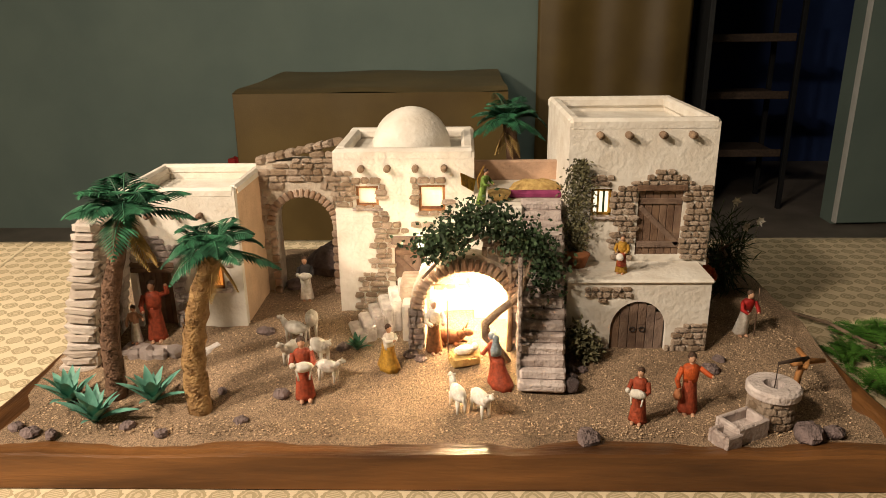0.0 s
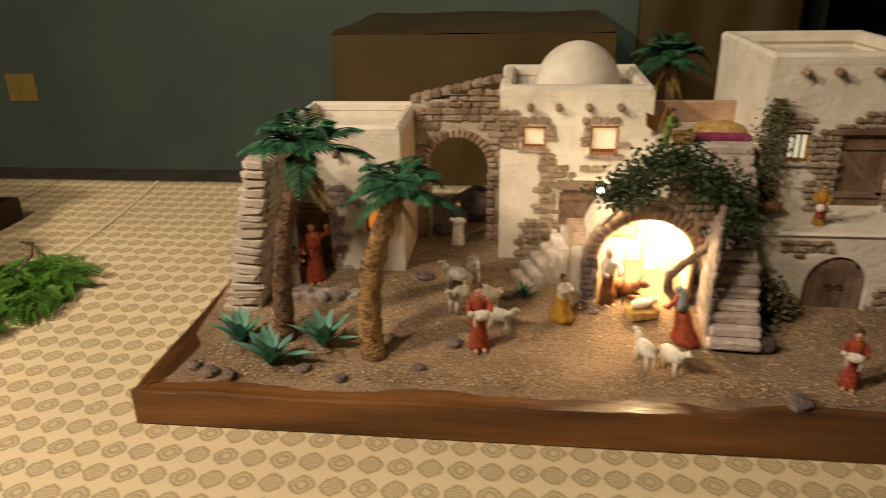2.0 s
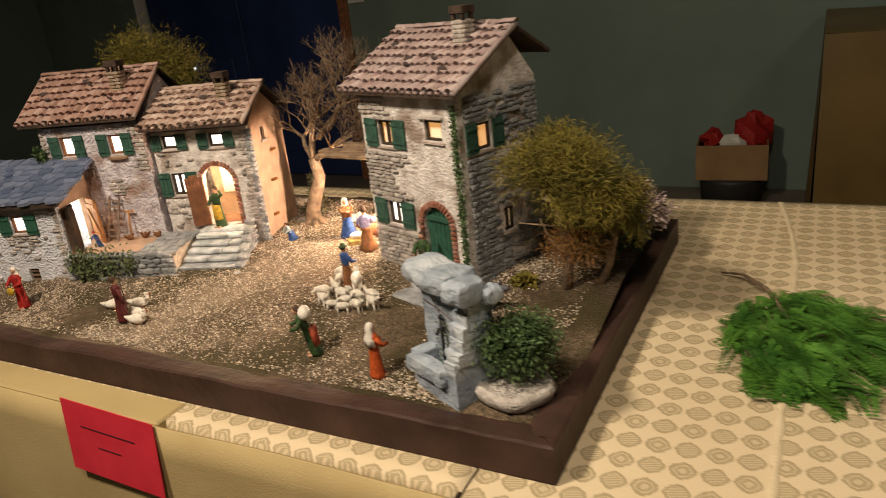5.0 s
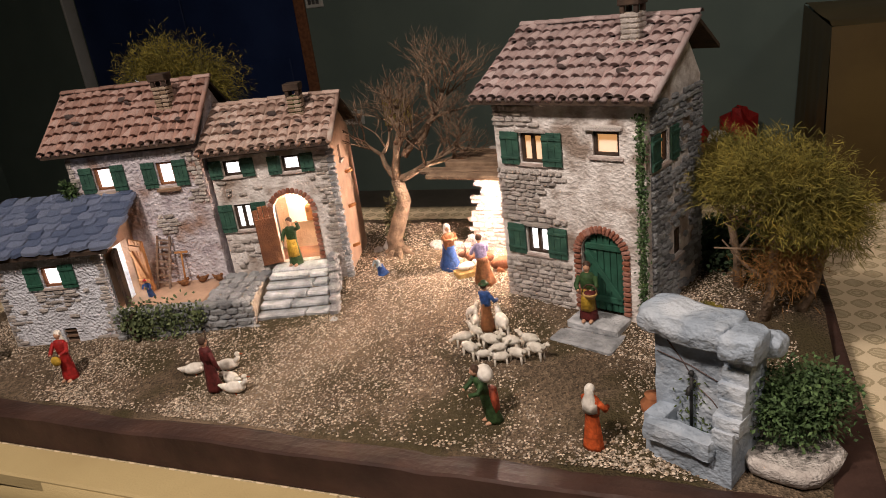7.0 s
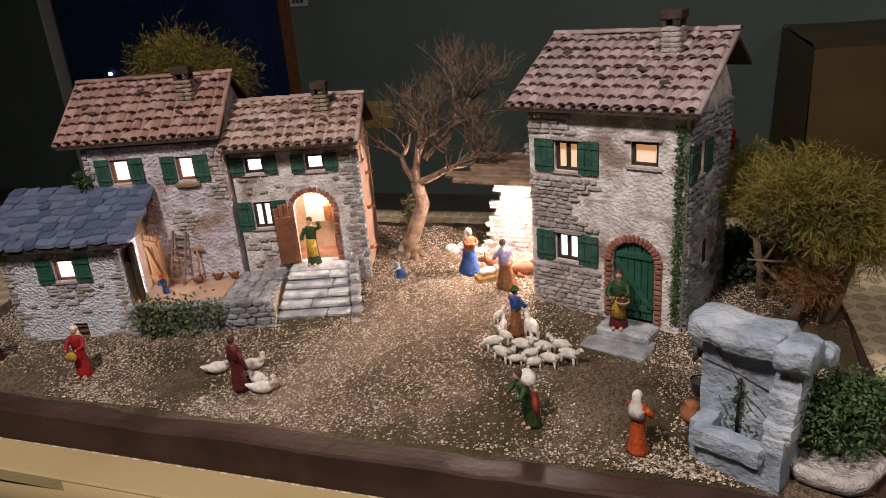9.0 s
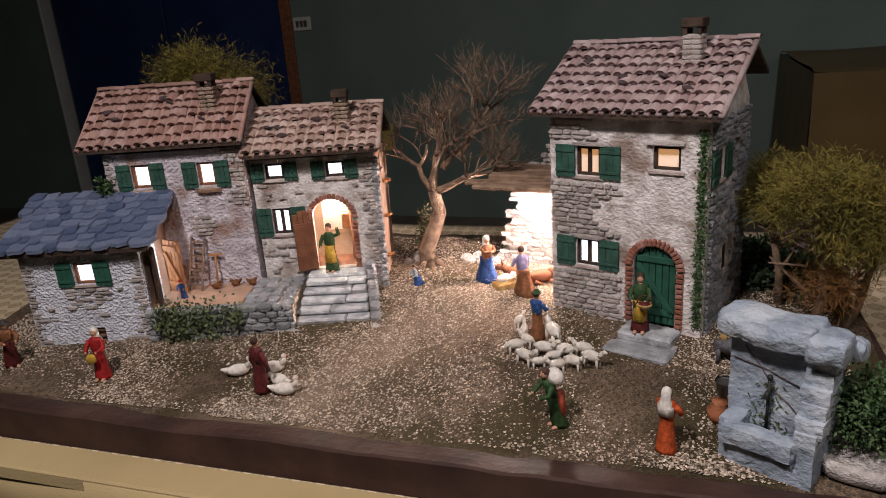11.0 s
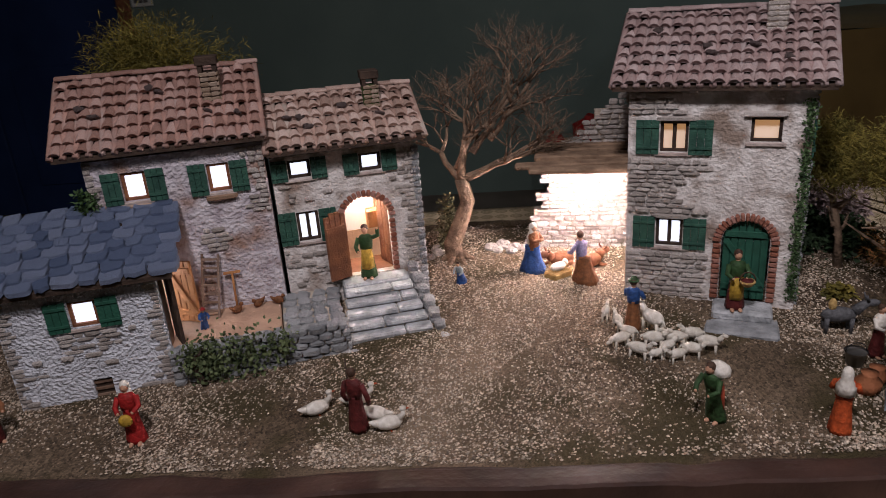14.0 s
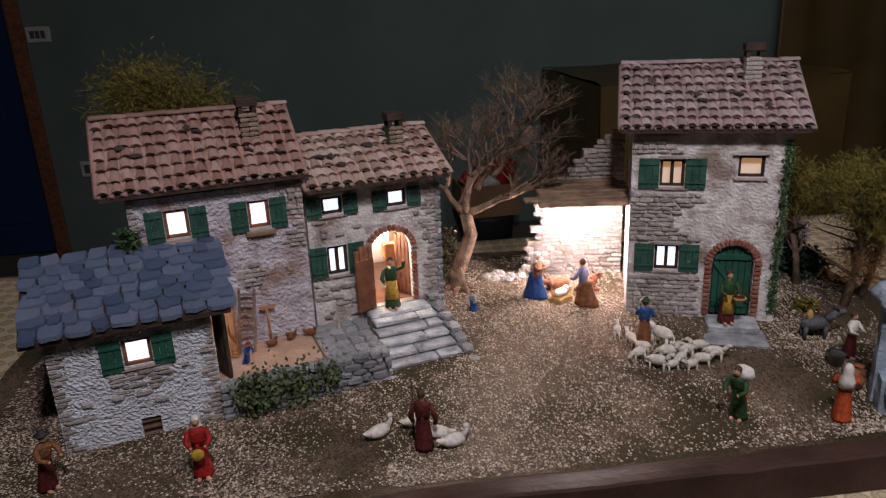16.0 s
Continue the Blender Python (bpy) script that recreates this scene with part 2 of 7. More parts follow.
SKIN = mat("painted_skin", (0.55, 0.32, 0.20), (0.46, 0.26, 0.16), 80, 0.6, 0.1)
WHITE_WOOL = mat("cream_wool", (0.84, 0.80, 0.72), (0.60, 0.55, 0.46), 120, 0.9, 0.6)
PAPER_RED = mat("red_paper", (0.62, 0.03, 0.05), (0.52, 0.02, 0.04), 20, 0.7, 0.05)
INK = mat("ink", (0.10, 0.01, 0.02), None, 20, 0.7, 0)
WALL_GREEN = mat("green_wall_paint", (0.175, 0.228, 0.196), (0.14, 0.188, 0.166), 2.2, 0.75, 0.12, 60)
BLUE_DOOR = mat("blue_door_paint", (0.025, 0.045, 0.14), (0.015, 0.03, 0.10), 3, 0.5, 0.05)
GOLD_CLOTH = mat("gold_cloth", (0.15, 0.098, 0.028), (0.095, 0.06, 0.016), 3.5, 0.45, 0.15, 50, spec=0.4)
FLOOR = mat("floor_tile", (0.20, 0.17, 0.14), (0.13, 0.11, 0.09), 4, 0.5, 0.1)
CEIL = mat("ceiling_paint", (0.6, 0.6, 0.55), None, 3, 0.9, 0.05)
BLACK = mat("black_metal", (0.03, 0.03, 0.03), None, 40, 0.5, 0.1)
STEEL = mat("grey_metal", (0.35, 0.34, 0.33), None, 40, 0.35, 0.1, metal=0.8)
PLASTIC = mat("white_plastic", (0.62, 0.62, 0.58), (0.55, 0.55, 0.5), 10, 0.4, 0)
NOTE = mat("yellow_card", (0.55, 0.42, 0.12), (0.46, 0.35, 0.09), 10, 0.7, 0.05)
CARDBOARD = mat("cardboard", (0.30, 0.19, 0.09), (0.23, 0.14, 0.065), 10, 0.8, 0.1)
MAGENTA = mat("magenta_cloth", (0.30, 0.05, 0.14), (0.20, 0.03, 0.09), 60, 0.8, 0.2)
STRAW = mat("straw", (0.60, 0.42, 0.15), (0.36, 0.22, 0.07), 120, 0.8, 0.5)
TERRA = mat("terracotta_pot", (0.42, 0.17, 0.07), (0.32, 0.12, 0.05), 60, 0.75, 0.3)
WATER = mat("pond_water", (0.06, 0.09, 0.08), None, 30, 0.08, 0.05, spec=0.6)
MOSS = mat("moss", (0.10, 0.14, 0.04), (0.05, 0.07, 0.02), 80, 0.95, 0.8)
LIT_WHITE = glow("lit_pane_white", (1.0, 0.90, 0.74), 4.0)
LIT_WARM = glow("lit_pane_warm", (1.0, 0.44, 0.11), 1.3)
LIT_CREAM = glow("lit_pane_cream", (1.0, 0.66, 0.32), 0.62)
LIT_PALE = glow("lit_pane_pale", (1.0, 0.88, 0.60), 1.1)
LIT_ORANGE = glow("lit_pane_orange", (1.0, 0.26, 0.02), 1.0)
LIT_TINY = glow("tiny_glint", (0.9, 0.95, 1.0), 6.0)


def dye(name, c):
    return mat("painted_" + name, c, tuple(x * 0.45 for x in c), 150, 0.6, 0.4, 3)


DONKEY = dye("donkey_grey", (0.13, 0.13, 0.14))
RED, MAROON, OCHRE, BLUE = dye("red", (0.40, 0.075, 0.03)), dye("maroon", (0.12, 0.02, 0.018)), dye("ochre", (0.50, 0.27, 0.03)), dye("blue", (0.04, 0.10, 0.32))
BROWN, CREAM, GREEN, SKYBLUE = dye("brown", (0.26, 0.11, 0.04)), mat("painted_cream", (0.84, 0.80, 0.73), (0.60, 0.55, 0.47), 150, 0.6, 0.3, 3), dye("green", (0.045, 0.095, 0.03)), dye("pale_blue", (0.38, 0.46, 0.50))
CRIMSON, YELLOW, HAIR, LILAC = dye("crimson", (0.42, 0.02, 0.015)), dye("yellow", (0.60, 0.38, 0.03)), dye("hair", (0.09, 0.05, 0.03)), dye("lilac", (0.30, 0.28, 0.48))
ORANGE, GREYDYE, DARKCLOTH, LEAFGREEN = dye("orange", (0.62, 0.11, 0.02)), dye("grey", (0.30, 0.33, 0.38)), dye("dark_cloth", (0.05, 0.045, 0.045)), dye("leaf_green", (0.22, 0.34, 0.06))


def lace():
    """Cream tablecloth with rows of woven medallions, every second one hatched."""
    m = mat("lace_cloth", (0.72, 0.60, 0.40), (0.64, 0.52, 0.34), 3, 0.75, 0.3, 120, depth=0.002)
    nt, ln = m.node_tree.nodes, m.node_tree.links
    bs = nt["Principled BSDF"]
    old = bs.inputs["Base Color"].links[0].from_socket
    co = nt.new("ShaderNodeTexCoord")
    sp = nt.new("ShaderNodeSeparateXYZ")
    ln.new(co.outputs["Object"], sp.inputs[0])

    def op(kind, a, b=None, c=None):
        n = nt.new("ShaderNodeMath")
        n.operation = kind
        for k, v in enumerate((a, b, c)):
            if v is None:
                continue
            if isinstance(v, (int, float)):
                n.inputs[k].default_value = v
            else:
                ln.new(v, n.inputs[k])
        return n.outputs[0]
    px, py = 0.0345, 0.0392
    cu, cv = op("DIVIDE", op("ADD", sp.outputs[0], 20 * px + 0.53), px), op("DIVIDE", op("ADD", sp.outputs[1], 20 * py - 0.774), py)
    nu, nv = op("ROUND", cu), op("ROUND", cv)
    fx, fy = op("ABSOLUTE", op("SUBTRACT", cu, nu)), op("ABSOLUTE", op("SUBTRACT", cv, nv))
    odd = op("MODULO", op("ADD", nu, nv), 2.0)
    wob = nt.new("ShaderNodeTexNoise")
    wob.inputs["Scale"].default_value = 190
    ln.new(co.outputs["Object"], wob.inputs["Vector"])
    rr = op("SQRT", op("ADD", op("POWER", op("MULTIPLY", fx, 1.12), 2.0), op("POWER", op("MULTIPLY", fy, 1.38), 2.0)))
    rr = op("ADD", op("MULTIPLY", rr, 0.6), op("MULTIPLY", op("ADD", fx, op("MULTIPLY", fy, 0.9)), 0.4))
    rr = op("ADD", rr, op("MULTIPLY", op("SUBTRACT", wob.outputs[0], 0.5), 0.20))
    rr = op("MULTIPLY", rr, 0.91)
    inside = op("LESS_THAN", rr, 0.45)
    ring = op("LESS_THAN", op("ABSOLUTE", op("SUBTRACT", rr, 0.385)), 0.06)
    line = op("GREATER_THAN", op("SINE", op("MULTIPLY", op("SUBTRACT", op("MULTIPLY", sp.outputs[1], 1.0), op("MULTIPLY", sp.outputs[0], 0.35)), 1500.0)), 0.0)
    rosette = op("LESS_THAN", op("ABSOLUTE", op("SUBTRACT", rr, 0.20)), 0.06)
    heart = op("ADD", op("MULTIPLY", odd, rosette), op("MULTIPLY", op("SUBTRACT", 1.0, odd), op("MULTIPLY", line, op("LESS_THAN", rr, 0.30))))
    both = op("MINIMUM", op("ADD", op("MULTIPLY", inside, 0.24), op("MULTIPLY", op("MAXIMUM", ring, heart), 0.38)), 1.0)
    mx = nt.new("ShaderNodeMix")
    mx.data_type = "RGBA"
    mx.inputs[7].default_value = (0.24, 0.185, 0.085, 1)
    ln.new(both, mx.inputs[0])
    ln.new(old, mx.inputs[6]), ln.new(mx.outputs[2], bs.inputs["Base Color"])
    rel = nt.new("ShaderNodeBump")
    rel.inputs["Strength"].default_value, rel.inputs["Distance"].default_value = 0.5, 0.0012
    ln.new(op("SUBTRACT", 1.0, both), rel.inputs["Height"]), ln.new(bs.inputs["Normal"].links[0].from_socket, rel.inputs["Normal"])
    ln.new(rel.outputs[0], bs.inputs["Normal"])
    return m


LACE = lace()
DRAPE = mat("cream_drape", (0.52, 0.41, 0.20), (0.42, 0.32, 0.15), 5, 0.65, 0.2, 60)


# ---- builders ----
class MB:
    """Collects vertices and faces for one mesh."""

    def __init__(self):
        self.v, self.f, self.m, self.s = [], [], [], []

    def add(self, vs, fs, mi=0, smooth=False, M=None):
        k = len(self.v)
        self.v += [tuple(M @ Vector(p)) for p in vs] if M else [tuple(p) for p in vs]
        for f in fs:
            self.f.append([i + k for i in f])
            self.m.append(mi)
            self.s.append(smooth)
        return self

    def box(self, x0, x1, y0, y1, z0, z1, mi=0, M=None, b=None):
        b = min(x1 - x0, y1 - y0, z1 - z0) * 0.12 if b is None else b
        lo, hi = (x0, y0, z0), (x1, y1, z1)
        vs, idx = [], {}
        for c in range(8):
            for k in range(3):
                idx[c, k] = len(vs)
                vs.append([(hi[a] - (b if a != k else 0)) if c >> a & 1 else (lo[a] + (b if a != k else 0)) for a in range(3)])
        fs = []
        for k in range(3):
            a, d = (k + 1) % 3, (k + 2) % 3
            for s in (0, 1):
                cs = [(s << k) | (i << a) | (j << d) for i, j in ((0, 0), (1, 0), (1, 1), (0, 1))]
                f = [idx[c, k] for c in cs]
                fs.append(f if s else f[::-1])
            for i, j in ((0, 0), (1, 0), (0, 1), (1, 1)):
                c0 = (i << a) | (j << d)
                c1 = c0 | (1 << k)
                f = [idx[c0, a], idx[c1, a], idx[c1, d], idx[c0, d]]
                fs.append(f if (i == j) else f[::-1])
        for c in range(8):
            f = [idx[c, 0], idx[c, 1], idx[c, 2]]
            fs.append(f if bin(c).count("1") % 2 else f[::-1])
        return self.add(vs, fs, mi, False, M)

    def tube(self, pts, radii, n=6, mi=0, rough=0.0, smooth=True, M=None):
        pts = [Vector(p) for p in pts]
        vs, fs = [], []
        side = None
        for i, p in enumerate(pts):
            d = (pts[min(i + 1, len(pts) - 1)] - pts[max(i - 1, 0)]).normalized()
            if side is None:
                side = d.orthogonal().normalized()
            side = (side - d * side.dot(d)).normalized()
            up = d.cross(side)
            r = radii[i] if isinstance(radii, (list, tuple)) else radii
            for j in range(n):
                a = 2 * math.pi * j / n
                q = r * (1 + (random.uniform(-rough, rough) if rough else 0))
                vs.append(p + side * (q * math.cos(a)) + up * (q * math.sin(a)))
        for i in range(len(pts) - 1):
            for j in range(n):
                fs.append([i * n + j, i * n + (j + 1) % n, (i + 1) * n + (j + 1) % n, (i + 1) * n + j])
        fs += [list(range(n))[::-1], [(len(pts) - 1) * n + j for j in range(n)]]
        return self.add(vs, fs, mi, smooth, M)

    def ball(self, c, r, mi=0, nu=8, nv=6, rough=0.0, M=None, smooth=True, low=0.0):
        r = (r, r, r) if isinstance(r, (int, float)) else r
        vs, fs = [], []
        for i in range(nv + 1):
            ph = math.pi * i / nv
            for j in range(nu):
                a = 2 * math.pi * j / nu
                q = 1 + random.uniform(-rough, rough)
                vs.append((c[0] + r[0] * q * math.sin(ph) * math.cos(a), c[1] + r[1] * q * math.sin(ph) * math.sin(a), c[2] + r[2] * max(q * math.cos(ph), -1 + low)))
        for i in range(nv):
            for j in range(nu):
                fs.append([i * nu + j, (i + 1) * nu + j, (i + 1) * nu + (j + 1) % nu, i * nu + (j + 1) % nu])
        return self.add(vs, fs, mi, smooth, M)

    def lathe(self, prof, n=12, mi=0, c=(0, 0, 0), sx=1.0, sy=1.0, folds=0, fold=0.0, M=None, smooth=True, lean=(0, 0)):
        vs, fs = [], []
        for r, z in prof:
            for j in range(n):
                a = 2 * math.pi * j / n
                q = r * (1 + fold * math.cos(folds * a)) if folds else r
                vs.append((c[0] + lean[0] * z + q * sx * math.cos(a), c[1] + lean[1] * z + q * sy * math.sin(a), c[2] + z))
        for i in range(len(prof) - 1):
            for j in range(n):
                fs.append([i * n + j, i * n + (j + 1) % n, (i + 1) * n + (j + 1) % n, (i + 1) * n + j])
        fs += [list(range(n))[::-1], [(len(prof) - 1) * n + j for j in range(n)]]
        return self.add(vs, fs, mi, smooth, M)

    def leaf(self, base, d, up, length, width, mi=0, droop=0.0, seg=1):
        """A flat pointed leaf, folded along its rib."""
        d, up = Vector(d).normalized(), Vector(up)
        side = d.cross(up)
        side = side.normalized() if side.length > 1e-5 else d.orthogonal().normalized()
        b = Vector(base)
        if seg == 1:
            vs = [b, b + d * length * 0.45 + side * width * 0.5, b + d * length - Vector((0, 0, droop * length)), b + d * length * 0.45 - side * width * 0.5]
            return self.add(vs, [[0, 1, 2, 3]], mi)
        nrm = side.cross(d)
        vs, fs = [], []
        for i in range(seg + 1):
            t = i / seg
            w = width * 0.5 * (min(1.0, 0.45 + 1.6 * t) * (1 - t ** 2.2) + 0.02)
            p = b + d * (length * t) - Vector((0, 0, droop * length * t * t))
            vs += [p - side * w + nrm * w * 0.35, p, p + side * w + nrm * w * 0.35]
        for i in range(seg):
            k = i * 3
            fs += [[k, k + 1, k + 4, k + 3], [k + 1, k + 2, k + 5, k + 4]]
        return self.add(vs, fs, mi, True)

    def mesh(self, name, mats, fix=True):
        me = bpy.data.meshes.new(name)
        me.from_pydata(self.v, [], self.f)
        for m in mats if isinstance(mats, (list, tuple)) else [mats]:
            me.materials.append(m)
        me.polygons.foreach_set("material_index", self.m)
        me.polygons.foreach_set("use_smooth", self.s)
        if fix and len(self.f) < 30000:
            bm = bmesh.new()
            bm.from_mesh(me)
            bmesh.ops.recalc_face_normals(bm, faces=bm.faces)
            bm.to_mesh(me)
            bm.free()
        me.update()
        return me


def part(name, mb, material, parent=None, label="", M=None, fix=True):
    """Links a builder's mesh (or a ready mesh) as one object under a thing or a part."""
    me = mb if isinstance(mb, bpy.types.Mesh) else mb.mesh(name, material, fix)
    ob = new(name, me)
    if parent:
        ob.parent = parent
    if M:
        ob.matrix_basis = M
    return tagged(ob, label)


def thing(name, mb, material, label, category, M=None, group="", kind="", fix=True):
    ob = part(name, mb, material, None, label, M, fix) if mb else new(name)
    if not mb and M:
        ob.matrix_basis = M
    return tagged(ob, label, category, group, kind)


def stone_meshes(name, material, n=7, jit=0.13):
    out = []
    for _ in range(n):
        mb = MB().box(-0.5, 0.5, -0.5, 0.5, -0.5, 0.5, b=0.20)
        mb.v = [tuple(c + random.uniform(-jit, jit) * 0.75 for c in p) for p in mb.v]
        out.append(mb.mesh(name, material))
    return out


SETS = {k: stone_meshes("stone", m) for k, m in (("warm", STONE_WARM), ("pale", STONE_PALE), ("grey", STONE_GREY), ("mauve", STONE_MAUVE), ("cream", STONE_CREAM), ("rock", ROCK))}
BRICKS = {k: stone_meshes("brick", m, 4, 0.05) for k, m in (("red", BRICK), ("pale", BRICK_PALE))}


def piece(name, me, parent, at, size, rz=0.0, ry=0.0, rx=0.0):
    ob = new(name, me)
    ob.parent = parent
    ob.matrix_basis = Matrix.LocRotScale(at, Euler((rx, ry, rz)), size)
    return ob


def stones(parent, kind, u0, u1, z0, z1, h=0.0095, w=0.02, y=0.0, deep=0.009, keep=None, M=None, name="stone", gap=0.0016):
    """Courses of uneven stones standing proud of a wall's face; keep(u, z) says where they show."""
    z = z0
    M = M or Matrix()
    while z < z1 - h * 0.4:
        hh = min(h * random.uniform(0.75, 1.25), z1 - z)
        u = u0 - random.uniform(0, w * 0.5)
        while u < u1 - w * 0.2:
            ww = w * random.uniform(0.55, 1.45)
            a, b = max(u, u0), min(u + ww, u1)
            cu, cz = (a + b) / 2, z + hh / 2
            if b - a > w * 0.25 and (keep is None or keep(cu, cz)):
                ob = new(name, random.choice(SETS[kind]))
                ob.parent = parent
                ob.matrix_basis = M @ Matrix.LocRotScale((cu, y + random.uniform(-0.0012, 0.0012), cz), Euler((0, random.uniform(-0.05, 0.05), random.uniform(-0.05, 0.05))), (b - a - gap, deep, hh - gap * 0.8))
            u += ww
        z += hh


def outside(*rects):
    return lambda u, z: not any(a - 0.004 < u < b + 0.004 and c - 0.003 < z < d + 0.003 for a, b, c, d in rects)


def arch_ring(parent, kind, cu, cz, r, n=15, size=0.012, y=0.0, deep=0.010, a0=0.0, a1=math.pi, M=None, sx=1.0):
    """Bricks set on edge round an arch."""
    M = M or Matrix()
    for i in range(n):
        a = a0 + (a1 - a0) * (i + 0.5) / n
        arc = (a1 - a0) * r / n
        ob = new("brick", random.choice(BRICKS[kind]))
        ob.parent = parent
        ob.matrix_basis = M @ Matrix.LocRotScale((cu + sx * r * math.cos(a), y, cz + r * math.sin(a)), Euler((0, -a, 0)), (size, deep, arc * 0.84))


def wall(name, parent, material, u0, u1, z0, z1, holes=(), thick=0.012, M=None, gable=None, label="", batter=0.0):
    """A wall with real openings in it: holes (u0, u1, z0, z1, arch rise). gable: (apex u, apex z). The face is at y = 0."""
    us = sorted({u0, u1, *[x for h in holes for x in h[:2]]})
    zs = sorted({z0, z1, *[x for h in holes for x in h[2:4]]})
    us = [x for i, x in enumerate(us) if u0 <= x <= u1]
    zs = [x for x in zs if z0 <= x <= z1]
    full = {}
    for i in range(len(us) - 1):
        for j in range(len(zs) - 1):
            a, b = (us[i] + us[i + 1]) / 2, (zs[j] + zs[j + 1]) / 2
            full[i, j] = not any(h[0] < a < h[1] and h[2] < b < h[3] for h in holes)
    mb = MB()

    def quad(a, b, c, d):
        mb.add([a, b, c, d], [[0, 1, 2, 3]])
    for (i, j), ok in full.items():
        if not ok:
            continue
        a, b, c, d = us[i], us[i + 1], zs[j], zs[j + 1]
        quad((a, 0, c), (b, 0, c), (b, 0, d), (a, 0, d))
        quad((b, thick, c), (a, thick, c), (a, thick, d), (b, thick, d))
        if not full.get((i - 1, j)):
            quad((a, thick, c), (a, 0, c), (a, 0, d), (a, thick, d))
        if not full.get((i + 1, j)):
            quad((b, 0, c), (b, thick, c), (b, thick, d), (b, 0, d))
        if not full.get((i, j - 1)):
            quad((a, thick, c), (b, thick, c), (b, 0, c), (a, 0, c))
        if not full.get((i, j + 1)):
            quad((a, 0, d), (b, 0, d), (b, thick, d), (a, thick, d))
    for h in holes:
        if len(h) > 4 and h[4] > 0:
            n = 14
            cx, hw, spring = (h[0] + h[1]) / 2, (h[1] - h[0]) / 2, h[3] - h[4]
            pts = [(cx - hw * math.cos(math.pi * k / n), spring + h[4] * math.sin(math.pi * k / n)) for k in range(n + 1)]
            for (a, za), (b, zb) in zip(pts, pts[1:]):
                quad((a, 0, za), (b, 0, zb), (b, 0, h[3]), (a, 0, h[3]))
                quad((a, thick, za), (a, thick, h[3]), (b, thick, h[3]), (b, thick, zb))
                quad((a, 0, za), (a, thick, za), (b, thick, zb), (b, 0, zb))
    if gable:
        ga, gz = gable
        mb.add([(u0, 0, z1), (u1, 0, z1), (ga, 0, gz), (u0, thick, z1), (u1, thick, z1), (ga, thick, gz)], [[0, 1, 2], [5, 4, 3], [0, 2, 5, 3], [1, 4, 5, 2]])
    me = mb.mesh(name, material, False)
    bm = bmesh.new()
    bm.from_mesh(me)
    bmesh.ops.remove_doubles(bm, verts=bm.verts, dist=1e-5)
    bmesh.ops.recalc_face_normals(bm, faces=bm.faces)
    bm.to_mesh(me)
    bm.free()
    return part(name, me, material, parent, label, M)


def window(parent, u0, u1, z0, z1, pane, shutters=0.0, bars=1, y=0.0, M=None, colour=None, frame_mat=None, swing=0.0):
    """A casement with its lit pane, and a shutter on either side."""
    M = M or Matrix()
    w = part("window", MB().box(u0, u1, y + 0.009, y + 0.0105, z0, z1, b=0.0001), pane, parent, "", M)
    t = 0.0042
    mb = MB()
    for a, b, c, d in ((u0, u0 + t, z0, z1), (u1 - t, u1, z0, z1), (u0, u1, z0, z0 + t), (u0, u1, z1 - t, z1)):
        mb.box(a, b, y + 0.003, y + 0.008, c, d)
    for k in range(bars):
        c = u0 + (u1 - u0) * (k + 1) / (bars + 1)
        mb.box(c - 0.0026, c + 0.0026, y + 0.0035, y + 0.0085, z0, z1)
    part("frame", mb, frame_mat or DARK, w)
    part("sill", MB().box(u0 - 0.006, u1 + 0.006, y - 0.004, y + 0.004, z0 - 0.005, z0 - 0.001), STONE_MAUVE, w)
    if shutters:
        for s in (-1, 1):
            a = u0 - shutters - 0.001 if s < 0 else u1 + 0.001
            mb = MB()
            for k in range(3):
                mb.box(a + shutters * k / 3, a + shutters * (k + 1) / 3 - 0.0004, y - 0.0045, y - 0.0015, z0 - 0.003, z1 + 0.002)
            sh = part("shutter", mb, colour or GREEN_PAINT, parent, "green painted shutter", M)
            for zz in (z0 + (z1 - z0) * 0.12, z0 + (z1 - z0) * 0.8):
                part("batten", MB().box(a, a + shutters - 0.0004, y - 0.0062, y - 0.0044, zz, zz + 0.004), colour or GREEN_PAINT, sh)
    return w


def tile_mesh(name, material, r=0.5, n=6):
    """A half-barrel tile, one unit long and one wide, narrower at its upper end."""
    mb = MB()
    vs, fs = [], []
    for t, k, lift in ((0, 1.0, 0.0), (1, 0.82, -0.06)):
        for q in (1.0, 0.78):
            for j in range(n + 1):
                a = math.pi * j / n
                vs.append((r * q * k * math.cos(a), t, r * q * k * math.sin(a) * 0.9 + lift))
    m = n + 1
    for j in range(n):
        fs += [[j, j + 1, 2 * m + j + 1, 2 * m + j], [m + j + 1, m + j, 3 * m + j, 3 * m + j + 1], [j + 1, j, m + j, m + j + 1]]
    fs += [[0, 2 * m, 3 * m, m], [n, m + n, 3 * m + n, 2 * m + n]]
    # added end cap, set a little way in, so the open end doesn't go dark
    k = len(vs)
    vs += [(0.78 * r * math.cos(math.pi * j / n), 0.10, 0.70 * r * math.sin(math.pi * j / n)) for j in range(m)]
    fs.append(list(range(k, k + m)))
    mb.add(vs, fs, 0, True)
    return mb.mesh(name, material)


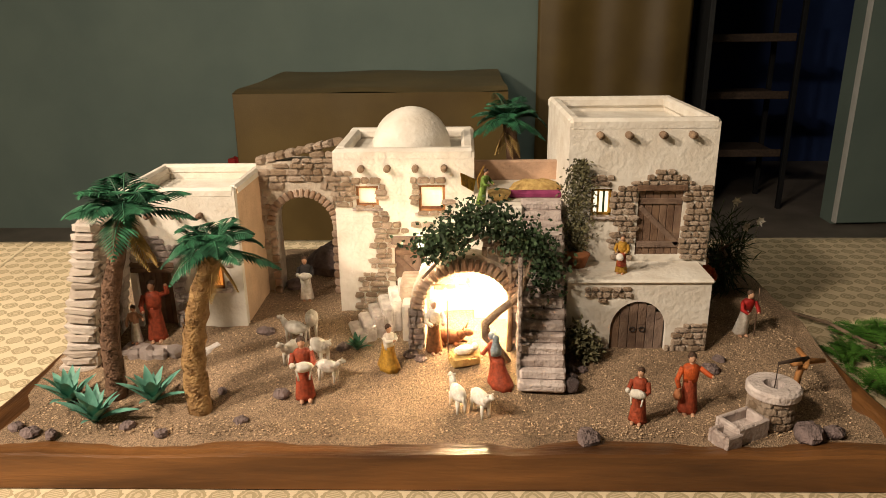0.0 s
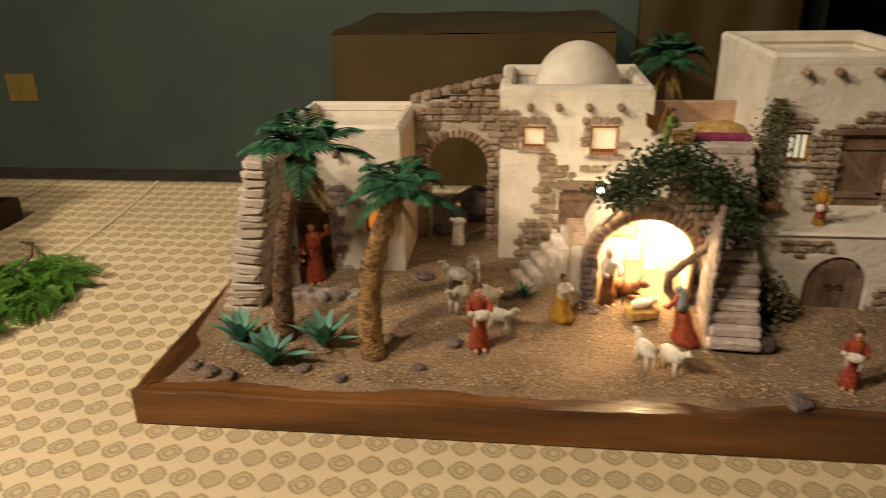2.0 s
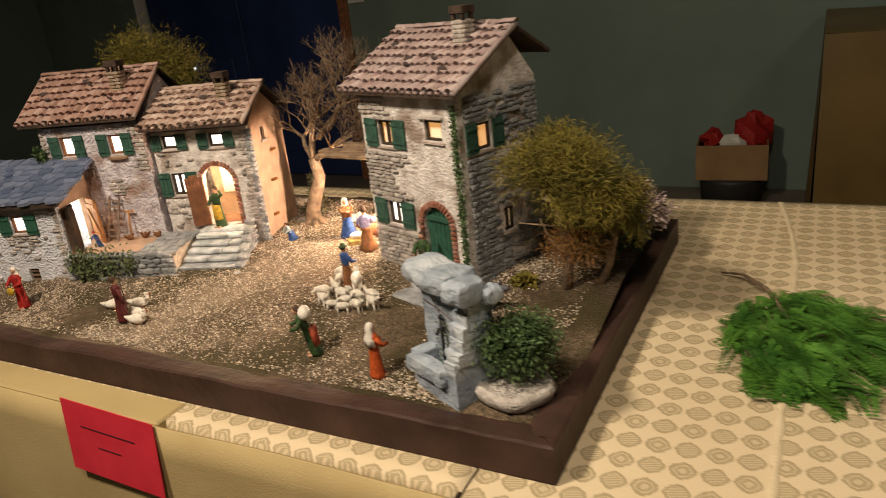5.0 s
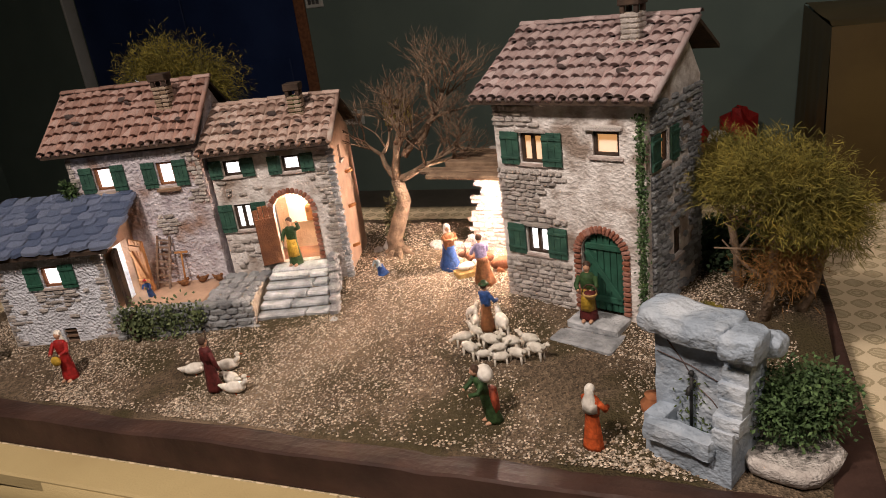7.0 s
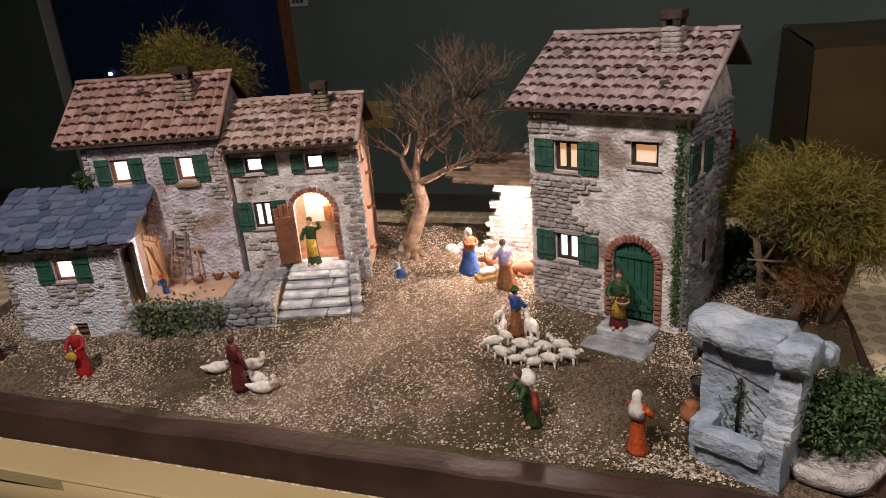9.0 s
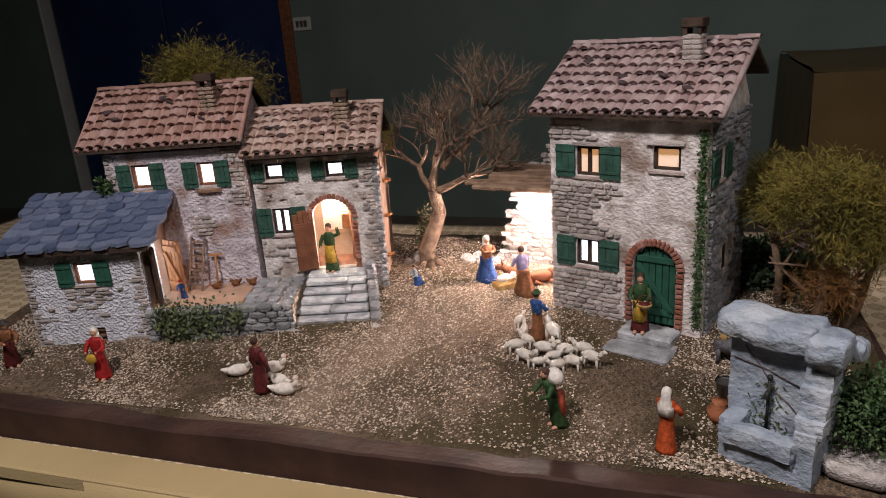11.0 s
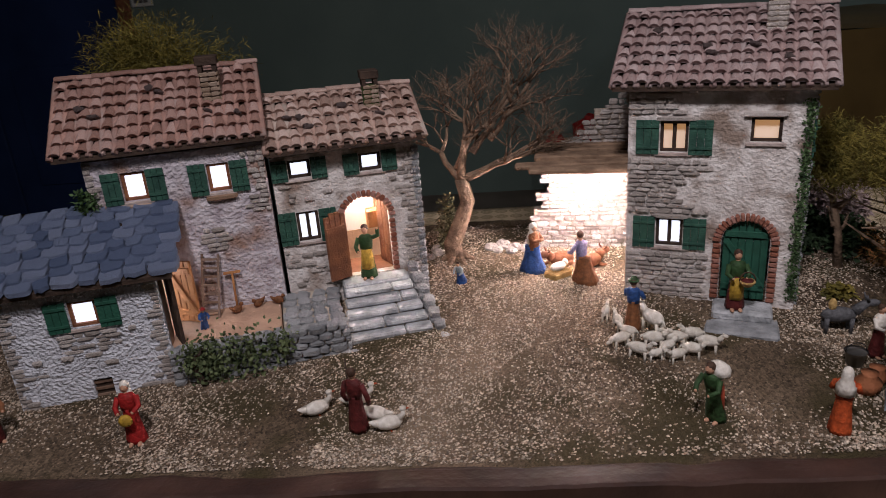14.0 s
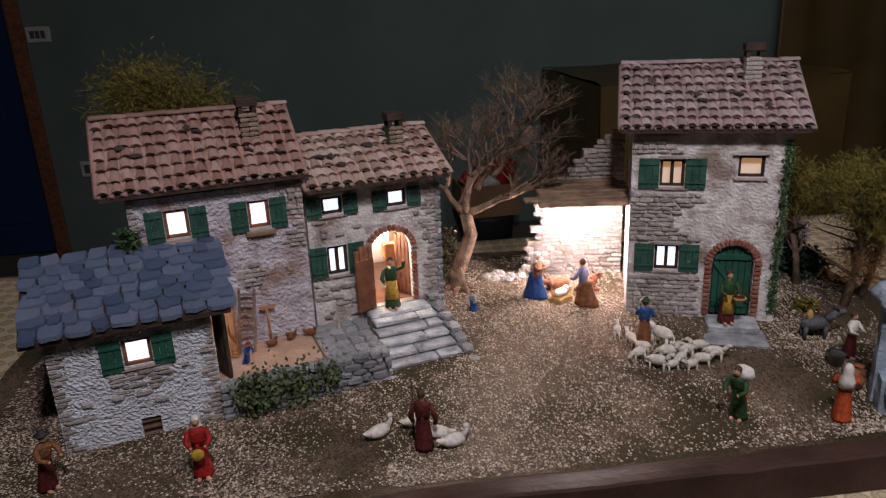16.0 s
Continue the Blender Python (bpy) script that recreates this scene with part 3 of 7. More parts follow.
def tiled_roof(parent, u0, u1, ve, ze, vr, zr, vb, zb, cols, rows, material, label, stones_on=4):
    """Two slopes with barrel tiles on the front one and a row of ridge tiles."""
    mb = MB()
    th = 0.006
    for a, za, b, zb_ in ((ve, ze, vr, zr), (vr, zr, vb, zb)):
        mb.add([(u0, a, za - th), (u1, a, za - th), (u1, b, zb_ - th), (u0, b, zb_ - th), (u0, a, za), (u1, a, za), (u1, b, zb_), (u0, b, zb_)],
               [[0, 3, 2, 1], [4, 5, 6, 7], [0, 1, 5, 4], [2, 3, 7, 6], [1, 2, 6, 5], [3, 0, 4, 7]])
    roof = part("roof", mb, DARK, parent, label)
    me = tile_mesh("roof_tile", material)
    pitch = (u1 - u0) / cols
    slope = math.atan2(zr - ze, vr - ve)
    L = math.hypot(zr - ze, vr - ve)
    step = L / rows
    under = MB()
    for c in range(cols + 1):
        uu = u0 + pitch * c
        under.tube([(uu, ve - 0.002, ze + 0.0005), (uu, vr, zr + 0.0005)], pitch * 0.30, 6)
    part("channel_tile", under, material, roof)
    for c in range(cols):
        for r in range(rows):
            s = step * r - 0.004 + random.uniform(-0.0015, 0.0015)
            ob = new("roof_tile", me)
            ob.parent = roof
            ob.matrix_basis = (Matrix.Translation((u0 + pitch * (c + 0.5) + random.uniform(-0.0016, 0.0016), ve + s * math.cos(slope), ze + s * math.sin(slope) + 0.0048 + 0.0018 * random.random() + 0.002 * noise.noise((c * 0.35, r * 0.5, u0 * 40))))
                               @ Euler((slope - 0.27 + random.uniform(-0.09, 0.09), random.uniform(-0.08, 0.08), random.uniform(-0.11, 0.11))).to_matrix().to_4x4() @ Matrix.Diagonal((pitch * 1.02, step * 1.28, pitch * 0.95, 1)))
    n = max(6, int((u1 - u0) / 0.024))
    for k in range(n):
        ob = new("ridge_tile", me)
        ob.parent = roof
        ob.matrix_basis = Matrix.Translation((u0 + (u1 - u0) * (k + 0.0) / n, vr, zr + 0.003)) @ Euler((0.03 + random.uniform(-0.05, 0.05), 0, -math.pi / 2 + random.uniform(-0.12, 0.12))).to_matrix().to_4x4() @ Matrix.Diagonal((0.017, (u1 - u0) / n * 1.2, 0.014, 1))
    for k in range(stones_on):
        s = L * random.uniform(0.25, 0.85)
        piece("roof_stone", random.choice(SETS["rock"]), roof, (random.uniform(u0 + 0.03, u1 - 0.03), ve + s * math.cos(slope), ze + s * math.sin(slope) + 0.010), (0.014, 0.010, 0.005), random.uniform(0, 3), 0, slope)
    return roof


def chimney(parent, u, v, z0, z1, w=0.026, kind="warm", body=None):
    ch = part("chimney", MB().box(u - w / 2, u + w / 2, v - w / 2, v + w / 2, z0, z1 - 0.012, b=0.001), body or MORTAR, parent)
    z = z0 + 0.004
    while z < z1 - 0.016:
        for s in range(2):
            cx = u - w / 4 + s * w / 2
            piece("stone", random.choice(SETS[kind]), ch, (cx, v - w / 2, z + 0.003), (w / 2 * 1.0, 0.004, 0.0055))
            piece("stone", random.choice(SETS[kind]), ch, (u + w / 2, v - w / 4 + s * w / 2, z + 0.003), (0.004, w / 2, 0.0055))
        z += 0.0068
    cap = MB().box(u - w * 0.62, u + w * 0.62, v - w * 0.62, v + w * 0.62, z1 - 0.003, z1 + 0.009, b=0.001)
    for sx in (-1, 1):
        for sy in (-1, 1):
            cap.box(u + sx * w * 0.4 - 0.003, u + sx * w * 0.4 + 0.003, v + sy * w * 0.4 - 0.003, v + sy * w * 0.4 + 0.003, z1 - 0.013, z1 - 0.002, b=0.0003)
    part("chimney_cap", cap, DARK, ch, "dark chimney cap")


def plank_door(name, parent, u0, u1, z0, z1, n, material, y=0.004, M=None, arch=0.0, braces=True, label="", ring=False):
    M = M or Matrix()
    cx, hw = (u0 + u1) / 2, (u1 - u0) / 2
    d = part(name, MB().box(u0 + 0.001, u1 - 0.001, y + 0.0035, y + 0.0055, z0 + 0.001, z1 - arch - 0.002, b=0.0003), material, parent, label, M)
    for k in range(n):
        a, b = u0 + (u1 - u0) * k / n, u0 + (u1 - u0) * (k + 1) / n
        q = max(abs((a + b) / 2 - cx) - 0.15 * (b - a), 0) / hw
        top = z1 - arch + arch * math.sqrt(max(0, 1 - q * q))
        part("plank", MB().box(a + 0.0004, b - 0.0004, y + random.uniform(-0.0004, 0.0004), y + 0.004, z0, top, b=0.0006), material, d)
    if braces:
        for zz in (z0 + (z1 - z0) * 0.12, z0 + (z1 - z0) * 0.80):
            part("ledge", MB().box(u0 + 0.002, u1 - 0.002, y - 0.003, y + 0.0005, zz, zz + 0.009), material, d)
        L = math.hypot(u1 - u0 - 0.006, (z1 - z0) * 0.6)
        ang = math.atan2((z1 - z0) * 0.6, u1 - u0 - 0.006)
        part("brace", MB().box(-L / 2, L / 2, y - 0.003, y + 0.0005, -0.004, 0.004), material, d, "", Matrix.Translation((cx, 0, z0 + (z1 - z0) * 0.46)) @ Euler((0, ang, 0)).to_matrix().to_4x4())
    if ring:
        for s in (-1, 1):
            rb = MB()
            rb.tube([(cx + s * 0.007 + 0.004 * math.cos(t * math.pi / 6), y - 0.002, z0 + (z1 - z0) * 0.5 + 0.004 * math.sin(t * math.pi / 6)) for t in range(13)], 0.0008, 5)
            part("ring_handle", rb, BLACK, d)
    return d


# ---- room ----
def g1(y):
    """Height of the sand on the first board."""
    return 0.828 + 0.16 * min(max(y - 0.95, 0.0), 0.2)


def g2(y):
    """Height of the gravel on the second board."""
    return 0.824 + 0.13 * min(max(y - 0.86, 0.0), 0.28)


def slab(name, x0, x1, y0, y1, z0, z1, material, label="", category="", b=0.002):
    return thing(name, MB().box(x0, x1, y0, y1, z0, z1, b=b), material, label, category, kind="structure")


slab("floor", -7, 4.5, -2.5, 6.5, -0.1, 0, FLOOR, "dark tiled floor of the hall", "floor")
slab("ceiling", -7, 4.5, -2.5, 6.5, 2.75, 2.85, CEIL, "pale painted ceiling", "ceiling")
slab("wall_west", -7.1, -7, -2.5, 6.5, 0, 2.75, WALL_GREEN, "plain green painted side wall", "wall")
slab("wall_east", 4.5, 4.6, -2.5, 6.5, 0, 2.75, WALL_GREEN, "plain green painted side wall", "wall")
slab("wall_south", -7, 4.5, -2.6, -2.5, 0, 2.75, WALL_GREEN, "plain green painted wall", "wall")
tagged(wall("wall_north", None, WALL_GREEN, -7, 4.5, 0, 2.75, [(-5.74, -3.74, 0, 2.15), (1.62, 2.62, 0, 2.1)], 0.15, pose(0, 4.5, 0)), "sage green painted back wall with two openings", "wall", kind="structure")
# dark blue here stands for the unlit depth behind the openings
slab("wall_corridor", -7, 4.5, 6.4, 6.5, 0, 2.75, BLUE_DOOR, "corridor wall coloured dark for the unlit depth behind the openings", "wall")
door = thing("door_1", None, None, "dark blue double door in a brown frame", "door", pose(0, 4.53, 0), kind="structure")
for a, b in ((-5.70, -4.745), (-4.735, -3.78)):
    leaf_ = part("door_leaf", MB().box(a, b, 0.02, 0.06, 0.01, 2.1, b=0.004), BLUE_DOOR, door, "dark blue painted leaf")
    part("door_panel", MB().box(a + 0.15, b - 0.15, 0.01, 0.025, 0.2, 0.95, b=0.006), BLUE_DOOR, leaf_)
mbf = MB()
mbf.box(-3.79, -3.71, -0.05, 0.06, 0, 2.2, b=0.006)
part("door_frame", mbf, WOOD_RED, door, "red-brown wooden frame")
part("door_edge", MB().box(-5.755, -5.735, -0.06, 0.05, 0, 2.2, b=0.003), PLASTIC, door, "bright pale edge strip")
# glowing peg added as the tiny bright glint on the door
thing("tiny_glint", MB().tube([(-5.30, 4.56, 0.885), (-5.30, 4.52, 0.885)], 0.012, 10), LIT_TINY, "tiny glowing white spot on the blue door", "lamp")
leaf2 = thing("door_2", MB().box(0, 0.9, 0, 0.04, 0.02, 2.1, b=0.004), WALL_GREEN, "pale green door leaf standing open", "door", pose(2.62, 4.44, 0, 0, 0, 3), kind="structure")
part("edge_strip", MB().box(-0.008, 0.0, -0.004, 0.044, 0.02, 2.1, b=0.001), PLASTIC, leaf2)
# near-black colour keeps the jamb faint, as in the opening's shade
slab("jamb_2", 1.70, 1.73, 4.42, 4.66, 0, 2.1, BLACK, "metal door jamb coloured dark for the dim opening", "jamb")
# shelves that stand in the dark opening
rack = thing("shelf_rack", None, None, "metal rack with trays, coloured dark for the dim doorway", "shelf", pose(0, 4.85, 0))
# doorway shade put into the colour: blacker than BLACK for the posts
DIM_BLACK = mat("doorway_dim_black", (0.010, 0.010, 0.011), None, 30, 0.6, 0.05)
for x in (1.78, 2.42):
    for y in (0.0, 0.4):
        part("post", MB().box(x, x + 0.03, y, y + 0.03, 0, 1.35, b=0.002), DIM_BLACK, rack)
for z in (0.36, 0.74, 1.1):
    # trays take the dark wood colour to look unlit
    part("tray", MB().box(1.80, 2.40, 0.02, 0.41, z, z + 0.025, b=0.004).box(1.80, 2.40, 0.0, 0.02, z, z + 0.05, b=0.004), DARK, rack, "wooden tray coloured dark for the dim doorway")
# wall fittings
for x, z, w, h in ((-3.555, 0.477, 0.145, 0.095), (-3.70, 1.255, 0.13, 0.085)):
    sw = thing("wall_plate", MB().box(x, x + w, 4.486, 4.498, z, z + h, b=0.004), PLASTIC, "white plastic socket plate on the green wall", "socket")
    for k in range(3):
        part("socket_insert", MB().box(x + 0.022 + k * (w - 0.044) / 3, x + 0.022 + (k + 0.85) * (w - 0.044) / 3, 4.482, 4.487, z + 0.022, z + h - 0.022, b=0.002), STEEL, sw)
thing("wall_card", MB().box(-3.262, -3.062, 4.490, 4.498, 0.455, 0.632, b=0.001), NOTE, "plain yellow card fixed to the green wall", "card")


def cloth(name, x0, x1, z_top, z_bot, y, material, waves, amp, label, M=None, seed=1.0):
    """A hanging cloth with soft folds."""
    mb = MB()
    nx, nz = max(24, int((x1 - x0) * 40)), 14
    vs, fs = [], []
    for j in range(nz + 1):
        t = j / nz
        for i in range(nx + 1):
            x = x0 + (x1 - x0) * i / nx
            q = math.sin(x * waves + seed) + 0.5 * math.sin(x * waves * 2.3 + 1.7 * seed + t)
            vs.append((x, y - amp * (0.25 + 0.75 * t) * q, z_top + (z_bot - z_top) * t))
    for j in range(nz):
        for i in range(nx):
            k = j * (nx + 1) + i
            fs.append([k, k + 1, k + nx + 2, k + nx + 1])
    mb.add(vs, fs, 0, True)
    ob = thing(name, mb, material, label, "cloth", M)
    so = ob.modifiers.new("thick", "SOLIDIFY")
    so.thickness = 0.004
    return ob


# cloth-covered crate against the back wall
crate = thing("covered_crate", None, None, "large crate draped with a gold-brown cloth", "crate")
mb = MB()
nx, ny = 30, 14
X0, X1, Y0, Y1, ZT = -0.76, 0.49, 3.36, 4.46, 0.975
vs, fs = [], []
for j in range(ny + 1):
    for i in range(nx + 1):
        x, y = X0 + (X1 - X0) * i / nx, Y0 + (Y1 - Y0) * j / ny
        vs.append((x, y, ZT + 0.006 * math.sin(x * 9) * math.sin(y * 7) + (0.012 if 0 < j < ny else 0)))
for j in range(ny):
    for i in range(nx):
        k = j * (nx + 1) + i
        fs.append([k, k + 1, k + nx + 2, k + nx + 1])
mb.add(vs, fs, 0, True)
part("cover_top", mb, GOLD_CLOTH, crate, fix=False)


def skirt(x0, y0, x1, y1, z0, z1, amp):
    m_, n_, q_ = MB(), 40, 10
    vs, fs = [], []
    dx, dy = x1 - x0, y1 - y0
    L = math.hypot(dx, dy)
    for j in range(q_ + 1):
        t = j / q_
        for i in range(n_ + 1):
            s = i / n_
            o = amp * t * (math.sin(s * 17) + 0.6 * math.sin(s * 31 + 1)) + 0.02 * t
            vs.append((x0 + dx * s + dy / L * o, y0 + dy * s - dx / L * o, z1 + (z0 - z1) * t))
    for j in range(q_):
        for i in range(n_):
            k = j * (n_ + 1) + i
            fs.append([k, k + 1, k + n_ + 2, k + n_ + 1])
    return m_.add(vs, fs, 0, True)


part("cover_front", skirt(X0, Y0, X1, Y0, 0.02, ZT, 0.012), GOLD_CLOTH, crate, fix=False)
part("cover_side", skirt(X1, Y0, X1, Y1, 0.02, ZT, 0.012), GOLD_CLOTH, crate, fix=False)
part("cover_side", skirt(X0, Y1, X0, Y0, 0.02, ZT, 0.012), GOLD_CLOTH, crate, fix=False)
cloth("curtain", 0.72, 1.60, 2.6, 0.05, 4.42, GOLD_CLOTH, 9, 0.035, "gold-brown curtain hanging by the doorway")
# bin with red things beside the crate
binn = thing("waste_box", None, None, "cardboard box on a dark bin with red wrapping", "box", pose(-1.165, 4.22, -0.17, 0, 0, 4) @ Matrix.Scale(1.12, 4))
part("bin", MB().lathe([(0.14, 0.155), (0.15, 0.28), (0.15, 0.30)], 16), BLACK, binn)
bx = MB()
for a in ((-0.16, 0.16, -0.12, -0.112, 0.30, 0.47), (-0.16, 0.16, 0.112, 0.12, 0.30, 0.47), (-0.16, -0.152, -0.112, 0.112, 0.30, 0.47), (0.152, 0.16, -0.112, 0.112, 0.30, 0.47), (-0.152, 0.152, -0.112, 0.112, 0.30, 0.31)):
    bx.box(*a, b=0.001)
part("carton", bx, CARDBOARD, binn)
part("wrapping", MB().ball((0.085, 0.03, 0.50), (0.085, 0.07, 0.095), 0, 9, 6, 0.28, smooth=False).ball((-0.09, 0.0, 0.475), (0.06, 0.07, 0.05), 0, 7, 5, 0.3, smooth=False), CRIMSON, binn, "red crumpled wrapping")
part("white_paper", MB().ball((0.0, -0.06, 0.46), (0.06, 0.035, 0.05), 0, 7, 5, 0.2, smooth=False), PLASTIC, binn, "white crumpled paper")

HEM = mat("white_hem", (0.72, 0.61, 0.41), (0.62, 0.51, 0.33), 40, 0.8, 0.3)
# ---- tables and cloths ----
TZ = 0.78


def table(name, x0, x1, y0, y1, M=None):
    t = thing(name, None, None, "long trestle table under a cream cloth", "table")
    part("tabletop", MB().box(x0 + 0.01, x1 - 0.01, y0 + 0.012, y1 - 0.012, TZ - 0.04, TZ - 0.006, b=0.003), WOOD, t)
    for x in (x0 + 0.12, x1 - 0.12):
        for y in (y0 + 0.1, y1 - 0.1):
            part("leg", MB().tube([(x, y, 0), (x, y, TZ - 0.04)], 0.018, 8), STEEL, t)
    return t


table("trestle_table", -3.3, -1.10, 0.705, 1.815)
table("trestle_table", -1.09, 2.0, 0.48, 1.815)


def tablecloth(x0, x1, y0, y1, drop, label):
    m_ = MB()
    nx_, ny_ = int((x1 - x0) * 40), int((y1 - y0) * 40)
    vs, fs = [], []
    for j in range(-4, ny_ + 1):
        for i in range(nx_ + 1):
            x = x0 + (x1 - x0) * i / nx_
            y = y0 + (y1 - y0) * max(j, 0) / ny_
            z = TZ + 0.0012 * noise.noise((x * 5, y * 5, 0.0))
            if j < 0:
                z = TZ - drop * (-j) / 4
                y = y0 - 0.004 + 0.010 * math.sin(x * 14) * (-j) / 4
            vs.append((x, y, z))
    n_ = nx_ + 1
    for j in range(ny_ + 4):
        for i in range(nx_):
            k = j * n_ + i
            fs.append([k, k + 1, k + n_ + 1, k + n_])
    m_.add(vs, fs, 0, True)
    ob = thing("tablecloth", m_, LACE, label, "tablecloth", fix=False)
    so = ob.modifiers.new("thick", "SOLIDIFY")
    so.thickness, so.offset = 0.002, -1
    return ob


tablecloth(-3.3, -1.098, 0.70, 1.82, 0.06, "cream tablecloth woven with oval medallions")
tablecloth(-1.095, 2.0, 0.47, 1.82, 0.5, "cream tablecloth woven with oval medallions, hanging to the front")
cloth("front_drape", -3.3, -1.10, TZ - 0.002, 0.02, 0.688, DRAPE, 7, 0.010, "plain cream drape pinned along the table front")
slab_ = MB().box(-3.3, -1.57, 0.684, 0.7405, TZ - 0.02, TZ + 0.0035, b=0.003)
thing("drape_hem", slab_, DRAPE, "plain cream drape edge turned over the table top", "cloth")
# raised hem where two cloths overlap
hem = MB()
hv_, hf_ = [], []
for k in range(131):
    y = 0.50 + 1.31 * k / 130
    x = -0.782 - 0.044 * max(0.0, (y - 1.43) / 0.38) ** 1.5
    w = 0.003 + 0.003 * abs(math.sin(k * 0.55))
    hv_ += [(x - w, y, TZ + 0.001), (x - w * 0.4, y, TZ + 0.003), (x + w * 0.4, y, TZ + 0.003), (x + w, y, TZ + 0.001)]
for k in range(130):
    hf_ += [[k * 4 + i, k * 4 + i + 1, k * 4 + i + 5, k * 4 + i + 4] for i in range(3)]
hem.add(hv_, hf_, 0, True)
thing("cloth_hem", hem, HEM, "raised scalloped hem of the upper cloth", "hem")
# dark tube laid along the joint as the gap's shade
fold = MB().tube([(-1.10, 0.475, TZ - 0.45), (-1.10, 0.475, TZ - 0.01), (-1.10, 0.70, TZ - 0.004)], 0.004, 6)
thing("gap_shade_strip", fold, DARK, "dark strip standing in for the shaded gap between the two tables", "gap")
# red paper pinned to the drape
note = thing("red_card", MB().box(-0.099, 0.099, -0.0008, 0.0008, -0.062, 0.062, b=0.0002), PAPER_RED, "red paper card with handwriting pinned to the drape", "card", pose(-1.674, 0.674, 0.727, -4, 2.5, 0))
for k, (a, b) in enumerate(((-0.062, 0.055), (-0.03, 0.02))):
    part("writing", MB().box(a, b, -0.0016, -0.0008, 0.020 - k * 0.030, 0.0222 - k * 0.030, b=0.0001), INK, note)


# ---- boards ----
def board(name, x0, x1, y0, y1, w, ztop, frame_mat, soil, gfun, label, zb=TZ + 0.002):
    b = thing(name, None, None, label, "diorama base")
    nx_, ny_ = int((x1 - x0) * 90), int((y1 - y0) * 90)
    m_ = MB()
    vs, fs = [], []
    for j in range(ny_ + 1):
        for i in range(nx_ + 1):
            x, y = x0 + 0.02 + (x1 - x0 - 0.04) * i / nx_, y0 + 0.02 + (y1 - y0 - 0.04) * j / ny_
            e = min(1.0, min(x - x0, x1 - x, y - y0, y1 - y) / 0.09)
            z = gfun(y) + 0.004 * noise.noise((x * 9, y * 9, 1.0)) + 0.0022 * noise.noise((x * 40, y * 40, 3.0)) + random.uniform(0.0008, 0.0006) - 0.006 * (1 - e)
            vs.append((x, y, z))
    n_ = nx_ + 1
    for j in range(ny_):
        for i in range(nx_):
            k = j * n_ + i
            fs.append([k, k + 1, k + n_ + 1, k + n_])
    m_.add(vs, fs, 0, True)
    part("ground", m_, soil, b, "", fix=False)
    for nm, a, c in (("front", (x0, y0), (x1, y0)), ("back", (x1, y1), (x0, y1)), ("left_side", (x0, y1), (x0, y0)), ("right_side", (x1, y0), (x1, y1))):
        L = math.hypot(c[0] - a[0], c[1] - a[1])
        m_ = MB()
        n_ = int(L * 60)
        vs, fs = [], []
        prof = ((0, 0), (0, 1), (0.08, 1.04), (0.35, 1.02), (0.75, 0.92), (1, 0.80), (1, 0.0))
        for k in range(n_ + 1):
            s = k / n_
            wav = 1 + 0.07 * noise.noise((s * L * 9, x0, y1)) + 0.04 * noise.noise((s * L * 30, x0, 2.0))
            inner = 1 + 0.16 * noise.noise((s * L * 7, y0, 5.0))
            for p, q in prof:
                off = p * w * (inner if p > 0.5 else 1)
                cut = max(0.0, off) if k == 0 else (-max(0.0, off) if k == n_ else 0)
                vs.append((s * L + cut, off, zb + (ztop - zb) * (q * wav if q else 0)))
        m = len(prof)
        for k in range(n_):
            for i in range(m):
                fs.append([k * m + i, (k + 1) * m + i, (k + 1) * m + (i + 1) % m, k * m + (i + 1) % m])
        fs += [list(range(m)), [n_ * m + i for i in range(m)][::-1]]
        m_.add(vs, fs, 0, False)
        ang = math.degrees(math.atan2(c[1] - a[1], c[0] - a[0]))
        part("rim", m_, frame_mat, b, "", pose(a[0], a[1], 0, 0, 0, ang))
    return b


B1 = board("village_base", -0.355, 0.845, 0.824, 1.54, 0.05, 0.828, FRAME_BROWN, SOIL, g1, "varnished brown wooden base filled with tan sand")
B2 = board("village_base", -2.47, -1.0, 0.743, 1.525, 0.05, 0.829, FRAME_DARK, GRAVEL, g2, "dark brown painted base covered with mixed gravel")


def grains(name, x0, x1, y0, y1, gfun, n, size, material, parent):
    m_ = MB()
    vs, fs = [], []
    for _ in range(n):
        x, y = random.uniform(x0, x1), random.uniform(y0, y1)
        if gfun is g2:
            on_path = abs(x - 0.51 * y + 2.205 + 0.05 * noise.noise((x * 12, y * 12, 7.0))) < 0.075
            if not on_path and random.random() > 0.50 - 0.30 * max(0.0, min(1.0, (x + 1.62) / 0.2)) * (y < 1.0) + 0.9 * noise.noise((x * 7, y * 7, 4.0)):
                continue
        s = size * random.uniform(0.5, 1.3)
        z = gfun(y) + 0.004 * noise.noise((x * 9, y * 9, 1.0)) + 0.0022 * noise.noise((x * 40, y * 40, 3.0)) + s * 0.15
        a = random.uniform(0, 3.14)
        k = len(vs)
        ca, sa, q = math.cos(a) * s, math.sin(a) * s, random.uniform(0.5, 1)
        vs += [(x + ca, y + sa, z), (x - sa * q, y + ca * q, z), (x - ca, y - sa, z), (x + sa * q, y - ca * q, z), (x + 0.3 * s, y, z + s * 0.7)]
        fs += [[k, k + 1, k + 4], [k + 1, k + 2, k + 4], [k + 2, k + 3, k + 4], [k + 3, k, k + 4]]
    m_.add(vs, fs)
    return tagged(part(name, m_, material, parent, "", fix=False), kind="stuff")


grains("grit", -0.30, 0.79, 0.87, 1.48, g1, 34000, 0.0016, PEBBLE_WARM, B1)
